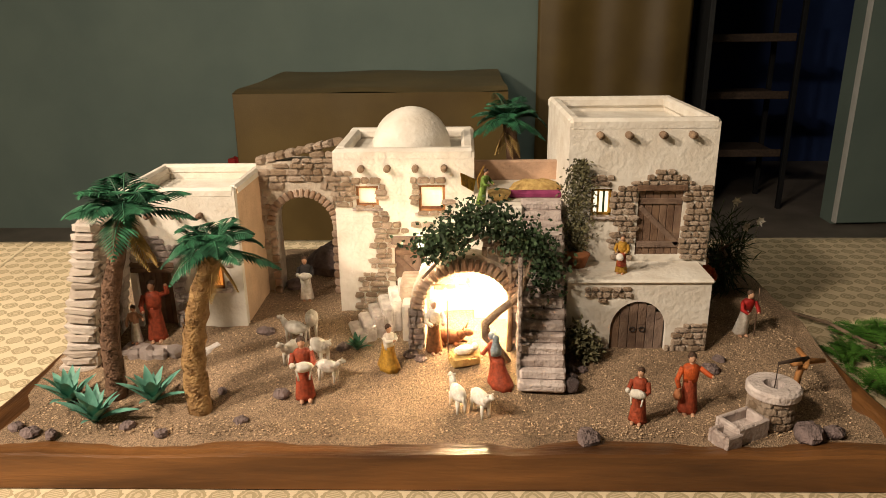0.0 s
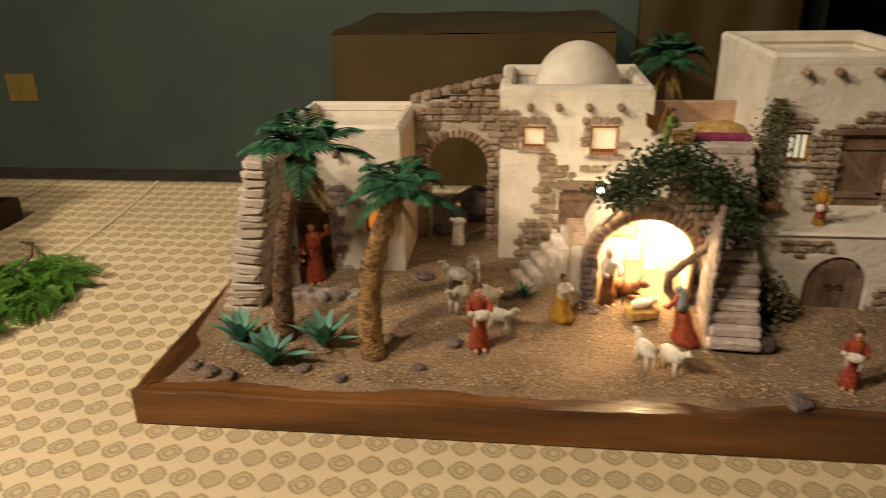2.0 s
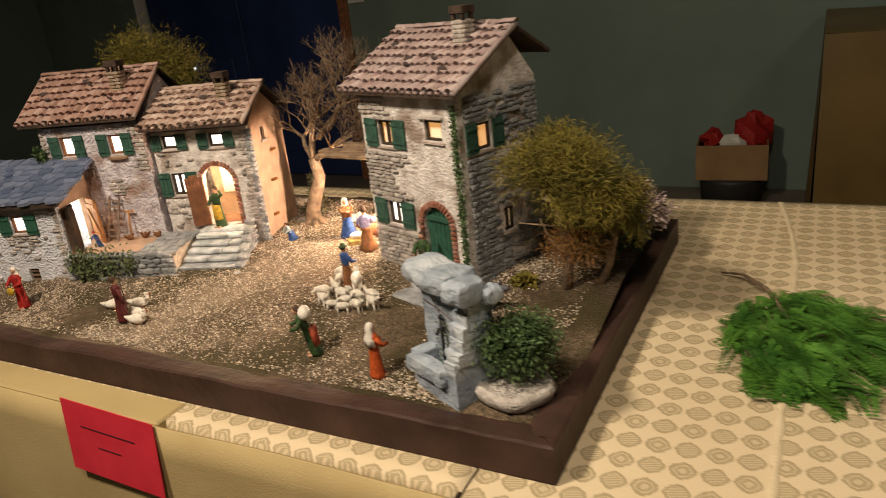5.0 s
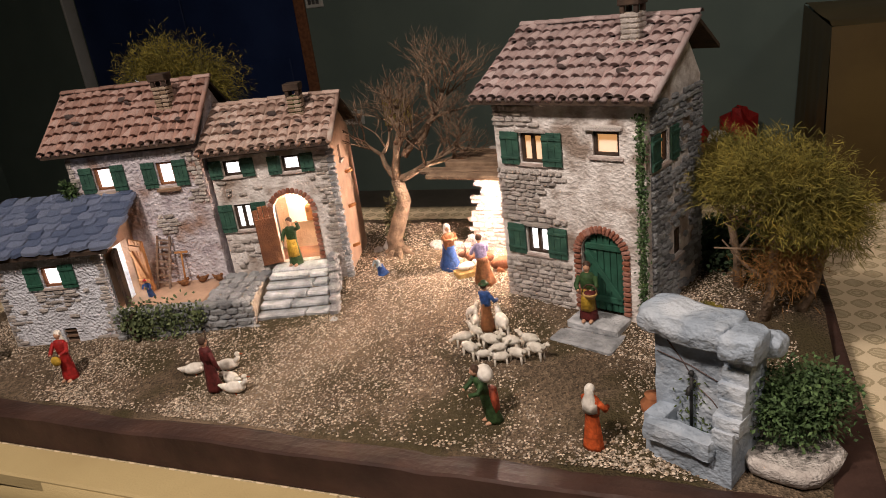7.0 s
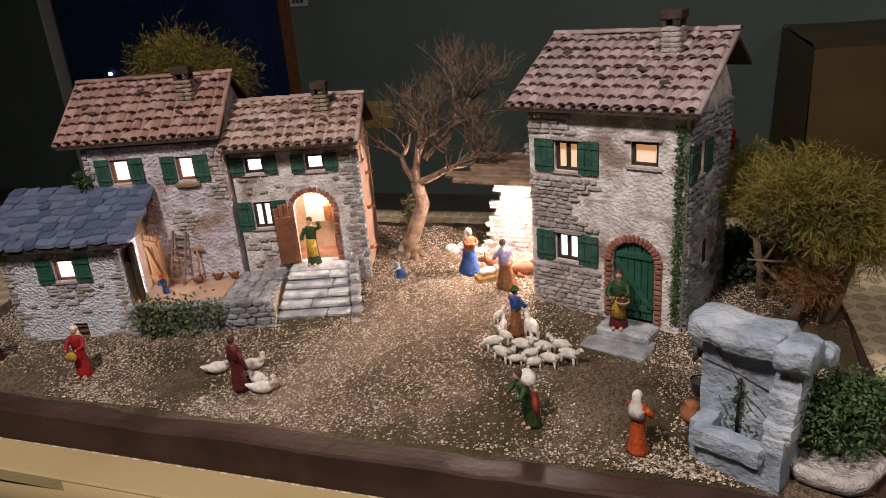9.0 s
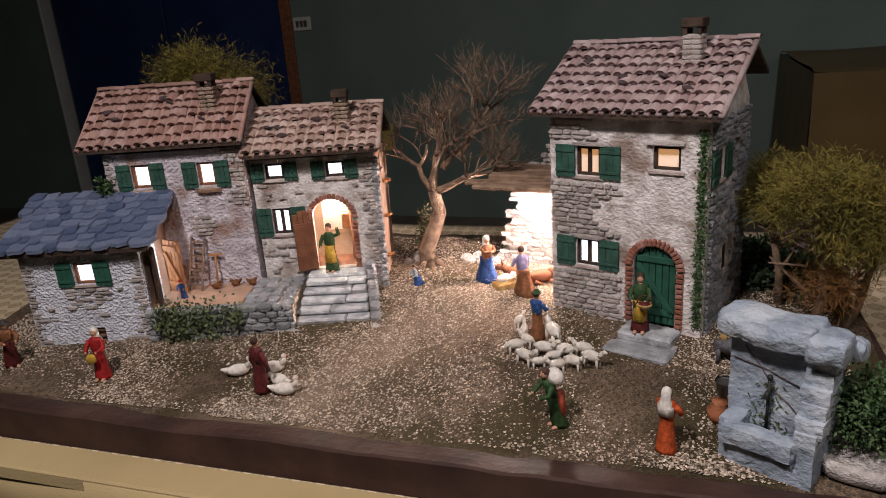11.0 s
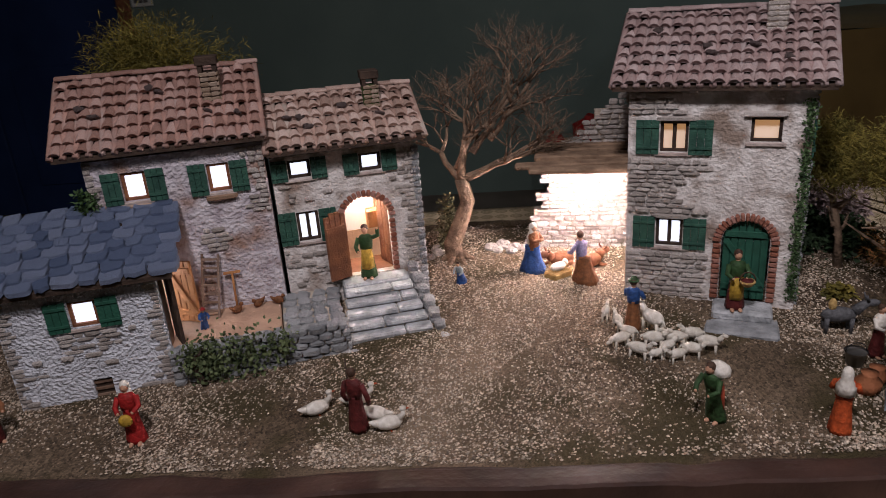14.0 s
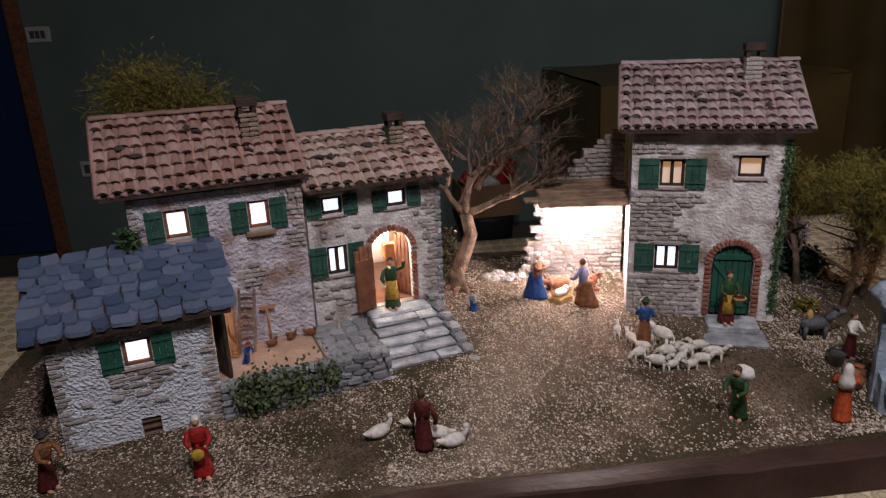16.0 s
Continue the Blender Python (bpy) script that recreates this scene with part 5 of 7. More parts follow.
# ruined stable
sb = thing("ruined_stable", None, None, "ruined stable of pale stones under a rough plank roof", "stable", pose(-1.605, 1.347, 0, 0, 0, -6))
wall("back_wall", sb, MORTAR, 0.022, 0.20, 0.82, 0.93, [], 0.02)
wall("middle_wall", sb, MORTAR, 0.048, 0.20, 0.93, 1.02, [], 0.02)
wall("upper_wall", sb, MORTAR, 0.125, 0.20, 1.02, 1.10, [], 0.02)
stones(sb, "pale", -0.012, 0.20, 0.84, 1.16, 0.0085, 0.018, keep=lambda u, z: u > 0.010 + 0.26 * max(0, z - 0.86) + 0.9 * max(0, z - 1.03) + 0.008 * math.sin(z * 150), deep=0.012)
pl = part("stable_roof", MB().box(0.035, 0.19, -0.125, 0.0, 1.030, 1.040, b=0.003), WOOD_ROUGH, sb, "rough bark plank roof")
for k in range(7):
    y = -0.140 + k * 0.021
    L0 = 0.035 - random.uniform(0, 0.025)
    mbp = MB().box(L0, 0.185 + random.uniform(-0.01, 0.01), y, y + 0.022, 1.040, 1.047 + 0.003 * random.random(), b=0.002)
    part("plank", mbp, WOOD_ROUGH, pl, "", pose(0, 0, 0, random.uniform(-1, 1), random.uniform(-1.5, 1.5), 0))

# middle house M
mh = house("stone_farmhouse", "grey plastered farmhouse with a lit arched doorway and tiled roof", V @ pose(-0.222, 0, 0), 0.212, 0.170, 0.82, 1.100,
           [(0.024, 0.056, 1.066, 1.093), (0.128, 0.160, 1.064, 1.091), (0.026, 0.058, 0.968, 1.014), (0.094, 0.164, 0.900, 1.026, 0.036)], None, None,
           (PLASTER_GREY, PLASTER_PINK, PLASTER_GREY), (0.085, 1.160), [(0.05, 0.066, 1.06, 1.085)])
window(mh, 0.024, 0.056, 1.066, 1.093, LIT_WHITE, 0.023, 0)
window(mh, 0.128, 0.160, 1.064, 1.091, LIT_WHITE, 0.023, 0)
window(mh, 0.026, 0.058, 0.968, 1.014, LIT_WHITE, 0.026, 1)
window(mh, 0.05, 0.066, 1.06, 1.085, LIT_CREAM, 0, 0, M=pose(0.212, 0.012, 0, 0, 0, 90))
tiled_roof(mh, -0.002, 0.224, -0.032, 1.114, 0.085, 1.172, 0.195, 1.112, 13, 6, TILE_PINK, "faded pink barrel-tile roof", 6)
chimney(mh, 0.160, 0.040, 1.140, 1.196, 0.022, "warm", MOSS)
arch_ring(mh, "red", 0.129, 0.990, 0.040, 17, 0.010, -0.001, 0.008)
for s in (0.090, 0.168):
    for k in range(11):
        piece("brick", random.choice(BRICKS["red"]), mh, (s, -0.001, 0.904 + k * 0.0078), (0.009, 0.008, 0.0062))
wall("hall_back", mh, PLASTER_BUFF_LIT, 0.075, 0.185, 0.895, 1.03, [], 0.004, pose(0, 0.075, 0))
part("hall_floor", MB().box(0.075, 0.185, 0.012, 0.075, 0.893, 0.899, b=0.0005), WOOD_RED, mh)
# emissive sheet added so the hall wall looks brightly lit
part("hall_wall_glow", MB().box(0.098, 0.150, 0.070, 0.072, 0.95, 1.015, b=0.0003), LIT_CREAM, mh, "glowing panel standing in for the brightly lit room wall")
part("cupboard", MB().box(0.135, 0.160, 0.052, 0.07, 0.955, 0.985), WOOD_GOLD, mh, "small honey-coloured cupboard")
plank_door("door_leaf", mh, 0.0, 0.036, 0.902, 1.010, 4, WOOD_RED, 0.0, M=pose(0.096, -0.002, 0, 0, 0, -158), arch=0.02, braces=False, label="brown arched door leaf standing open")
plank_door("door_leaf", mh, -0.036, 0.0, 0.902, 1.010, 4, WOOD_RED, 0.0, M=pose(0.163, 0.014, 0, 0, 0, -70), arch=0.02, braces=False, label="brown arched door leaf standing open")
av = outside((0.0, 0.082, 1.058, 1.098), (0.102, 0.186, 1.056, 1.098), (0.0, 0.088, 0.960, 1.020), (0.082, 0.176, 0.89, 1.04))
stones(mh, "pale", 0.0, 0.212, 0.895, 1.095, 0.0072, 0.016, deep=0.007, keep=lambda u, z: av(u, z) and (u > 0.19 or (u < 0.09 and z < 0.958 and random.random() < 0.35) or (z > 1.025 and z < 1.055 and random.random() < 0.25)))
for k in range(24):
    piece("stone", random.choice(SETS["grey"]), mh, (0.212, 0.004, 0.842 + k * 0.0107), (0.012, 0.018, 0.0095), random.uniform(-0.1, 0.1))
for k, zz in enumerate((0.90, 0.97, 1.03)):
    part("peg", MB().tube([(0.213, 0.05 + 0.02 * k, zz), (0.226, 0.05 + 0.02 * k, zz + 0.004)], 0.0035, 6), WOOD_GOLD, mh)

# left house L
lo = house("tall_farmhouse", "violet-stained plaster farmhouse with red barrel-tile roof", V @ pose(-0.466, -0.015, 0), 0.238, 0.185, 0.82, 1.128,
           [(0.045, 0.077, 1.068, 1.108), (0.158, 0.188, 1.066, 1.106)], None, None, (PLASTER_VIOLET, PLASTER_VIOLET, PLASTER_GREY), (0.100, 1.212))
window(lo, 0.045, 0.077, 1.068, 1.108, LIT_WHITE, 0.024, 0, frame_mat=WOOD_RED)
window(lo, 0.158, 0.188, 1.066, 1.106, LIT_WHITE, 0.024, 0, frame_mat=WOOD_RED)
tiled_roof(lo, -0.030, 0.243, -0.018, 1.140, 0.100, 1.224, 0.215, 1.145, 17, 7, TILE_RED, "red-brown barrel-tile roof", 6)
chimney(lo, 0.180, 0.050, 1.175, 1.238, 0.024, "warm", DARK)
stones(lo, "pale", 0.0, 0.238, 0.88, 1.125, 0.0075, 0.016, deep=0.007, keep=lambda u, z: outside((0.015, 0.104, 1.06, 1.112), (0.13, 0.214, 1.058, 1.11))(u, z) and (u > 0.205 and z > 1.03 or u < 0.012 or (0.135 < u < 0.17 and 0.975 < z < 1.012)))
for zz, a, b in ((1.060, 0.04, 0.082), (1.058, 0.152, 0.194)):
    piece("sill_brick", random.choice(BRICKS["pale"]), lo, ((a + b) / 2, -0.003, zz), (b - a, 0.010, 0.007))

# slate-roofed barn S
sh = house("slate_roofed_barn", "whitewashed stone barn with a blue slate roof", V @ pose(-0.582, -0.125, 0), 0.197, 0.112, 0.81, 0.992,
           [(0.086, 0.120, 0.940, 0.976), (0.092, 0.116, 0.826, 0.862)], None, None, (PLASTER_WHITE, PLASTER_PINK, PLASTER_WHITE), None, [(0.030, 0.075, 0.82, 0.985)])
wall("side_gable", sh, PLASTER_PINK, 0, 0.10, 0.992, 0.994, [], M=pose(0.197, 0.012, 0, 0, 0, 90), gable=(0.099, 1.04))
window(sh, 0.086, 0.120, 0.940, 0.976, LIT_WHITE, 0.026, 0, frame_mat=WOOD_RED, colour=DOOR_GREEN)
# dark board set in the hole as the hatch's inner shade
part("hatch", MB().box(0.092, 0.116, 0.006, 0.009, 0.826, 0.862), DARK, sh, "dark panel standing in for the shade inside the hatch opening")
for k in range(3):
    part("hatch_bar", MB().box(0.092, 0.116, 0.003, 0.006, 0.834 + k * 0.010, 0.838 + k * 0.010), WOOD, sh)
deck = part("roof", MB().add([(-0.022, -0.020, 0.996), (0.222, -0.020, 0.996), (0.222, 0.118, 1.054), (-0.022, 0.118, 1.054), (-0.022, -0.020, 1.002), (0.222, -0.020, 1.002), (0.222, 0.118, 1.060), (-0.022, 0.118, 1.060)],
            [[0, 3, 2, 1], [4, 5, 6, 7], [0, 1, 5, 4], [2, 3, 7, 6], [1, 2, 6, 5], [3, 0, 4, 7]]), DARK, sh, "blue-grey slate roof")
sl = []
for _ in range(5):
    mbx = MB()
    n = 9
    top, bot = [], []
    for k in range(n):
        a = math.pi * k / (n - 1)
        top.append((0.5 * math.copysign(abs(math.cos(a)) ** 0.55, math.cos(a)) * random.uniform(0.9, 1.05), -0.42 * math.sin(a) ** 0.6 * random.uniform(0.75, 1.12), 0.5))
    pts = top + [(-0.45, 0.55, 0.4), (0.45, 0.55, 0.4)]
    m = len(pts)
    mbx.add(pts + [(x * 1.03, y * 1.03, -0.5) for x, y, _z in pts], [list(range(m)), [m + i for i in range(m)][::-1]] + [[i, (i + 1) % m, m + (i + 1) % m, m + i] for i in range(m)])
    sl.append(mbx.mesh("slate", SLATE))
slope = math.atan2(0.058, 0.138)
for r in range(8):
    u = -0.026 + random.uniform(0.0, 0.016)
    while u < 0.222:
        w_ = random.uniform(0.016, 0.034)
        s = 0.002 + r * 0.0186 + random.uniform(-0.003, 0.003)
        ob = new("slate", random.choice(sl))
        ob.parent = deck
        ob.matrix_basis = Matrix.Translation((min(u + w_ / 2, 0.220), -0.016 + s * math.cos(slope), 1.0085 + s * math.sin(slope) + random.uniform(0, 0.002))) @ Euler((slope - 0.15 + random.uniform(-0.05, 0.05), random.uniform(-0.08, 0.08), random.uniform(-0.14, 0.14))).to_matrix().to_4x4() @ Matrix.Diagonal((w_ * 0.94, 0.031, 0.0064, 1))
        u += w_
plank_door("open_door", sh, 0.0, 0.036, 0.888, 0.982, 4, WOOD_GOLD, 0.0, M=pose(0.199, 0.087, 0, 0, 0, -28), braces=True, label="honey-coloured plank door standing open")
plank_door("door_leaf", sh, 0.0, 0.034, 0.888, 0.985, 3, DARK, 0.0, M=pose(0.199, 0.040, 0, 0, 0, -70), braces=False, label="dark door leaf standing open")
stones(sh, "pale", 0.0, 0.197, 0.82, 0.99, 0.0062, 0.018, deep=0.0055, keep=lambda u, z: outside((0.056, 0.150, 0.934, 0.982), (0.088, 0.120, 0.82, 0.868))(u, z) and (u < 0.016 or u > 0.182 or (0.06 < u < 0.14 and 0.895 < z < 0.932 and random.random() < 0.6) or random.random() < 0.06))

# garden platform, its wall and the door stair
gd = thing("garden_terrace", MB().box(-0.386, -0.238, -0.118, -0.012, 0.80, 0.886, b=0.002), PLASTER_PINK, "raised terrace of pinkish earth behind a stone wall", "terrace", V)
gw = thing("garden_wall", MB().box(-0.388, -0.148, -0.134, -0.117, 0.80, 0.882, b=0.002), MORTAR, "dry-stone retaining wall of grey stones", "wall", V)
stones(gw, "grey", -0.388, -0.146, 0.828, 0.893, 0.0105, 0.022, y=-0.136, deep=0.012)
stones(gw, "grey", -0.388, -0.146, 0.882, 0.890, 0.008, 0.022, y=-0.124, deep=0.016)
pv = thing("paved_landing", MB().box(-0.236, -0.152, -0.118, 0.0, 0.80, 0.886, b=0.002), MORTAR, "paved cobbled slope beside the door stair", "landing", V)
for i in range(4):
    for j in range(5):
        piece("paving_stone", random.choice(SETS["grey"]), pv, (-0.224 + i * 0.021 + random.uniform(-0.003, 0.003), -0.108 + j * 0.0225, 0.887), (0.019, 0.020, 0.009), random.uniform(-0.25, 0.25))
fs_ = thing("stone_stair", None, None, "broad flight of pale grey stone steps", "stairs", V)
part("landing", MB().box(-0.142, -0.040, -0.034, 0.0, 0.80, 0.899, b=0.003), STONE_GREY, fs_)
for k in range(6):
    z1 = 0.8445 + 0.0098 * k
    v0 = -0.142 + 0.0185 * k
    part("riser", MB().box(-0.150 + 0.002 * k, -0.024 - 0.003 * k, v0 + 0.003, -0.02, 0.80, z1 - 0.005, b=0.001), MORTAR, fs_)
    u = -0.152 + 0.002 * k
    while u < -0.030 - 0.003 * k:
        w_ = random.uniform(0.05, 0.09)
        e = min(u + w_, -0.023 - 0.003 * k)
        mbt = MB().box(u + 0.0005, e - 0.0005, v0 - 0.002, v0 + 0.022, z1 - 0.008, z1 + 0.0005, b=0.0022)
        mbt.v = [(p[0], p[1] + random.uniform(-0.001, 0.001), p[2] + random.uniform(-0.0007, 0.0007)) for p in mbt.v]
        part("tread", mbt, STONE_GREY, fs_)
        u += w_
for k in range(7):
    for q in range(1 + k):
        piece("stone", random.choice(SETS["grey"]), fs_, (-0.013 - 0.003 * k, -0.140 + 0.020 * k, 0.842 + 0.0112 * q), (0.016, 0.022, 0.0112), random.uniform(-0.15, 0.15))


# ---- figurines: one plain mesh each ----
def figurine(name, label, at, h, yaw, robe, top=None, hair=None, veil=None, apron=None, arms="front", kneel=False, lean=0.0, prop=None, tilt=0.0):
    """A small painted figure that faces -y at yaw 0."""
    mats = [robe, top or robe, SKIN, veil or hair or HAIR, apron or robe, prop[1] if prop else BROWN]
    mb = MB()
    ln_ = (0.0, -lean)
    if kneel:
        mb.lathe([(0.23 * h, 0), (0.22 * h, 0.10 * h), (0.16 * h, 0.26 * h), (0.12 * h, 0.46 * h), (0.13 * h, 0.52 * h)], 16, 0, (0, 0.04 * h, 0), 0.85, 1.15, 8, 0.07, lean=ln_)
        wz, sz = 0.46 * h, 0.76 * h
    else:
        mb.lathe([(0.145 * h, 0.02 * h), (0.14 * h, 0.08 * h), (0.11 * h, 0.34 * h), (0.09 * h, 0.54 * h), (0.095 * h, 0.58 * h)], 16, 0, (0, 0, 0), 1.0, 0.85, 7, 0.08, lean=ln_)
        wz, sz = 0.54 * h, 0.79 * h
        for s in (-1, 1):
            mb.ball((s * 0.06 * h, -0.12 * h, 0.025 * h), (0.035 * h, 0.075 * h, 0.028 * h), 2, 7, 5)
    mb.lathe([(0.09 * h, wz), (0.10 * h, wz + 0.10 * h), (0.108 * h, sz - 0.03 * h), (0.085 * h, sz + 0.015 * h), (0.04 * h, sz + 0.04 * h)], 14, 1, (0, 0, 0), 1.18, 0.85, 5, 0.04, lean=ln_)
    oy = -lean * sz
    mb.tube([(0, oy, sz), (0, oy - lean * 0.1 * h, sz + 0.08 * h)], 0.035 * h, 8, 2)
    hz_ = sz + 0.125 * h
    hy_ = oy - lean * 0.2 * h
    mb.ball((0, hy_, hz_), (0.058 * h, 0.064 * h, 0.078 * h), 2, 10, 8)
    mb.ball((0, hy_ + 0.014 * h, hz_ + 0.026 * h), (0.067 * h, 0.068 * h, 0.072 * h), 3, 10, 7)
    mb.ball((0, hy_ - 0.066 * h, hz_ - 0.004 * h), 0.012 * h, 2, 5, 4)
    if veil:
        mb.lathe([(0.115 * h, sz - 0.18 * h), (0.118 * h, sz - 0.05 * h), (0.070 * h, sz + 0.05 * h), (0.068 * h, hz_), (0.066 * h, hz_ + 0.035 * h), (0.048 * h, hz_ + 0.068 * h), (0.006 * h, hz_ + 0.082 * h)], 12, 3, (0, hy_ * 0.6 + 0.035 * h, 0), 1.0, 0.78, 6, 0.05)
    if apron:
        mb.lathe([(0.13 * h, 0.20 * h), (0.125 * h, 0.34 * h), (0.105 * h, 0.56 * h)], 10, 4, (0, -0.032 * h, 0), 0.9, 0.85, 5, 0.06)
    ends = {"front": ((0.10, -0.20, 0.60), (-0.10, -0.20, 0.60)), "up": ((0.24, -0.10, 0.95), (-0.12, -0.18, 0.56)), "side": ((0.30, -0.08, 0.66), (-0.17, -0.10, 0.46)),
            "down": ((0.17, -0.06, 0.42), (-0.17, -0.06, 0.42)), "pray": ((0.02, -0.18, 0.76), (-0.02, -0.18, 0.76))}[arms]
    k = 0.9 if kneel else 1.0
    for s, e in zip((1, -1), ends):
        sh_ = Vector((s * 0.125 * h, oy, sz - 0.03 * h))
        en = Vector((e[0] * h, e[1] * h + oy, e[2] * h * k))
        el = (sh_ + en) / 2 + Vector((s * 0.05 * h, 0.02 * h, -0.05 * h))
        mb.tube([sh_, el, en], [0.042 * h, 0.040 * h, 0.034 * h], 7, 1)
        mb.ball(tuple(en), 0.026 * h, 2, 6, 5)
    if prop:
        kind = prop[0]
        if kind == "staff":
            mb.tube([(0.2 * h, -0.16 * h, 0), (0.19 * h, -0.17 * h, 1.02 * h)], 0.012 * h, 5, 5)
        elif kind == "basket":
            mb.lathe([(0.07 * h, 0), (0.12 * h, 0.07 * h), (0.12 * h, 0.09 * h), (0.09 * h, 0.085 * h)], 12, 5, (0.10 * h, -0.24 * h, 0.50 * h))
            mb.tube([(0.10 * h + 0.12 * h * math.cos(t * math.pi / 8), -0.24 * h, 0.58 * h + 0.15 * h * math.sin(t * math.pi / 8)) for t in range(9)], 0.012 * h, 5, 3)
            mb.ball((0.10 * h, -0.24 * h, 0.585 * h), (0.10 * h, 0.10 * h, 0.03 * h), 0, 9, 5)
        elif kind == "round":
            mb.ball((-0.02 * h, -0.20 * h, 0.48 * h), (0.10 * h, 0.06 * h, 0.10 * h), 5, 9, 6)
        elif kind == "sack":
            mb.ball((0.05 * h, 0.09 * h + oy, 0.86 * h), (0.17 * h, 0.12 * h, 0.13 * h), 5, 10, 7, 0.04)
        elif kind == "lamb":
            mb.ball((0.0, -0.20 * h, 0.62 * h), (0.15 * h, 0.07 * h, 0.08 * h), 5, 10, 7, 0.05)
            mb.ball((-0.15 * h, -0.22 * h, 0.67 * h), 0.045 * h, 5, 7, 5)
            for s in (-0.1, 0.1):
                mb.tube([(s * h, -0.2 * h, 0.58 * h), (s * h * 0.8, -0.22 * h, 0.42 * h)], 0.016 * h, 5, 5)
        elif kind == "wings":
            for s in (-1, 1):
                mb.add([(s * 0.05 * h, 0.10 * h, 0.70 * h), (s * 0.55 * h, 0.22 * h, 0.95 * h), (s * 0.50 * h, 0.22 * h, 0.62 * h), (s * 0.12 * h, 0.12 * h, 0.38 * h),
                        (s * 0.05 * h, 0.13 * h, 0.70 * h), (s * 0.55 * h, 0.24 * h, 0.95 * h), (s * 0.50 * h, 0.24 * h, 0.62 * h), (s * 0.12 * h, 0.15 * h, 0.38 * h)],
                       [[0, 1, 2, 3], [7, 6, 5, 4], [0, 4, 5, 1], [1, 5, 6, 2], [2, 6, 7, 3], [3, 7, 4, 0]], 5)
        elif kind == "jar":
            mb.lathe([(0.03 * h, 0), (0.07 * h, 0.06 * h), (0.06 * h, 0.12 * h), (0.035 * h, 0.15 * h), (0.045 * h, 0.17 * h)], 10, 5, (-0.19 * h, -0.12 * h, 0.28 * h))
        elif kind == "hat":
            mb.lathe([(0.10 * h, 0), (0.10 * h, 0.012 * h), (0.06 * h, 0.02 * h), (0.05 * h, 0.07 * h), (0.01 * h, 0.08 * h)], 12, 5, (0, hy_, hz_ + 0.045 * h))
    return thing(name, mb, mats, label, "figurine", pose(*at, tilt, 0, yaw), "nativity figurines")


FG = "figurine"
figurine(FG, "figurine in a red robe pointing up beside a doorway", (-0.196, 1.100, 0.851), 0.100, 10, RED, arms="up")
figurine(FG, "small child figurine in a white tunic beside a doorway", (-0.226, 1.092, 0.851), 0.062, -10, CREAM, SKIN, arms="side")
figurine(FG, "shepherd figurine in red carrying a white lamb", (0.064, 0.960, 0.829), 0.094, 15, RED, prop=("lamb", WHITE_WOOL))
figurine(FG, "kneeling figurine in an ochre robe with a white scarf", (0.176, 1.026, 0.839), 0.074, 40, OCHRE, CREAM, kneel=True, arms="pray")
figurine(FG, "standing figurine in a brown robe and white mantle with staff", (0.240, 1.068, 0.846), 0.086, 20, BROWN, CREAM, veil=CREAM, prop=("staff", WOOD))
figurine(FG, "kneeling figurine in dark red with a pale blue veil", (0.335, 0.992, 0.832), 0.078, -140, RED, RED, veil=SKYBLUE, kneel=True, lean=0.25)
figurine(FG, "boy figurine in a red tunic holding a white lamb", (0.510, 0.907, 0.827), 0.078, -25, RED, prop=("lamb", WHITE_WOOL))
figurine(FG, "woman figurine in a red dress with one arm stretched out", (0.581, 0.930, 0.827), 0.087, -5, RED, ORANGE, arms="side", prop=("jar", TERRA))
figurine(FG, "old man figurine stooping in a red cloak and pale skirt", (0.714, 1.114, 0.853), 0.080, 10, CREAM, CRIMSON, lean=0.22, prop=("staff", WOOD))
figurine(FG, "woman figurine in an ochre dress holding white cloth", (0.520, 1.100, 0.961), 0.060, -20, OCHRE, OCHRE, apron=RED, prop=("round", CREAM))
figurine(FG, "shepherd figurine in dark cloak and white tunic by the arch", (0.010, 1.245, 0.858), 0.080, 10, CREAM, DARKCLOTH, prop=("lamb", WHITE_WOOL))
figurine(FG, "angel figurine in a green gown with golden and white wings", (0.310, 1.140, 1.056), 0.058, 55, LEAFGREEN, LEAFGREEN, arms="front", lean=0.2, prop=("wings", OCHRE))
figurine(FG, "small figurine with an orange jar beside the tower", (0.680, 1.20, 0.858), 0.095, 0, GREEN, ORANGE, arms="front")
figurine(FG, "woman figurine in a red gown with white headscarf and basket", (-2.106, 0.858, 0.823), 0.084, 10, CRIMSON, CRIMSON, veil=CREAM, prop=("round", YELLOW))
figurine(FG, "goose girl figurine in a dark maroon dress", (-1.832, 0.864, 0.824), 0.086, 160, MAROON, MAROON, arms="down", prop=("staff", DARK))
figurine(FG, "man figurine in green carrying a white sack on his back", (-1.409, 0.863, 0.823), 0.084, -50, GREEN, GREEN, apron=RED, lean=0.25, prop=("sack", CREAM))
figurine(FG, "woman figurine in a red dress with a long white veil", (-1.284, 0.832, 0.822), 0.084, 150, ORANGE, ORANGE, veil=CREAM)
figurine(FG, "shepherd figurine in blue with a green hat", (-1.470, 1.046, 0.847), 0.078, 150, BROWN, BLUE, prop=("hat", GREEN))
figurine(FG, "kneeling figurine in a blue mantle with white veil", (-1.592, 1.236, 0.859), 0.088, 50, BLUE, BROWN, veil=CREAM, kneel=True, arms="pray")
figurine(FG, "kneeling figurine in a brown cloak and lilac shirt", (-1.518, 1.190, 0.858), 0.086, -140, BROWN, LILAC, kneel=True, lean=0.1)
figurine(FG, "small seated child figurine in blue under the bare tree", (-1.712, 1.205, 0.857), 0.045, -20, BLUE, SKYBLUE, kneel=True, lean=0.3)
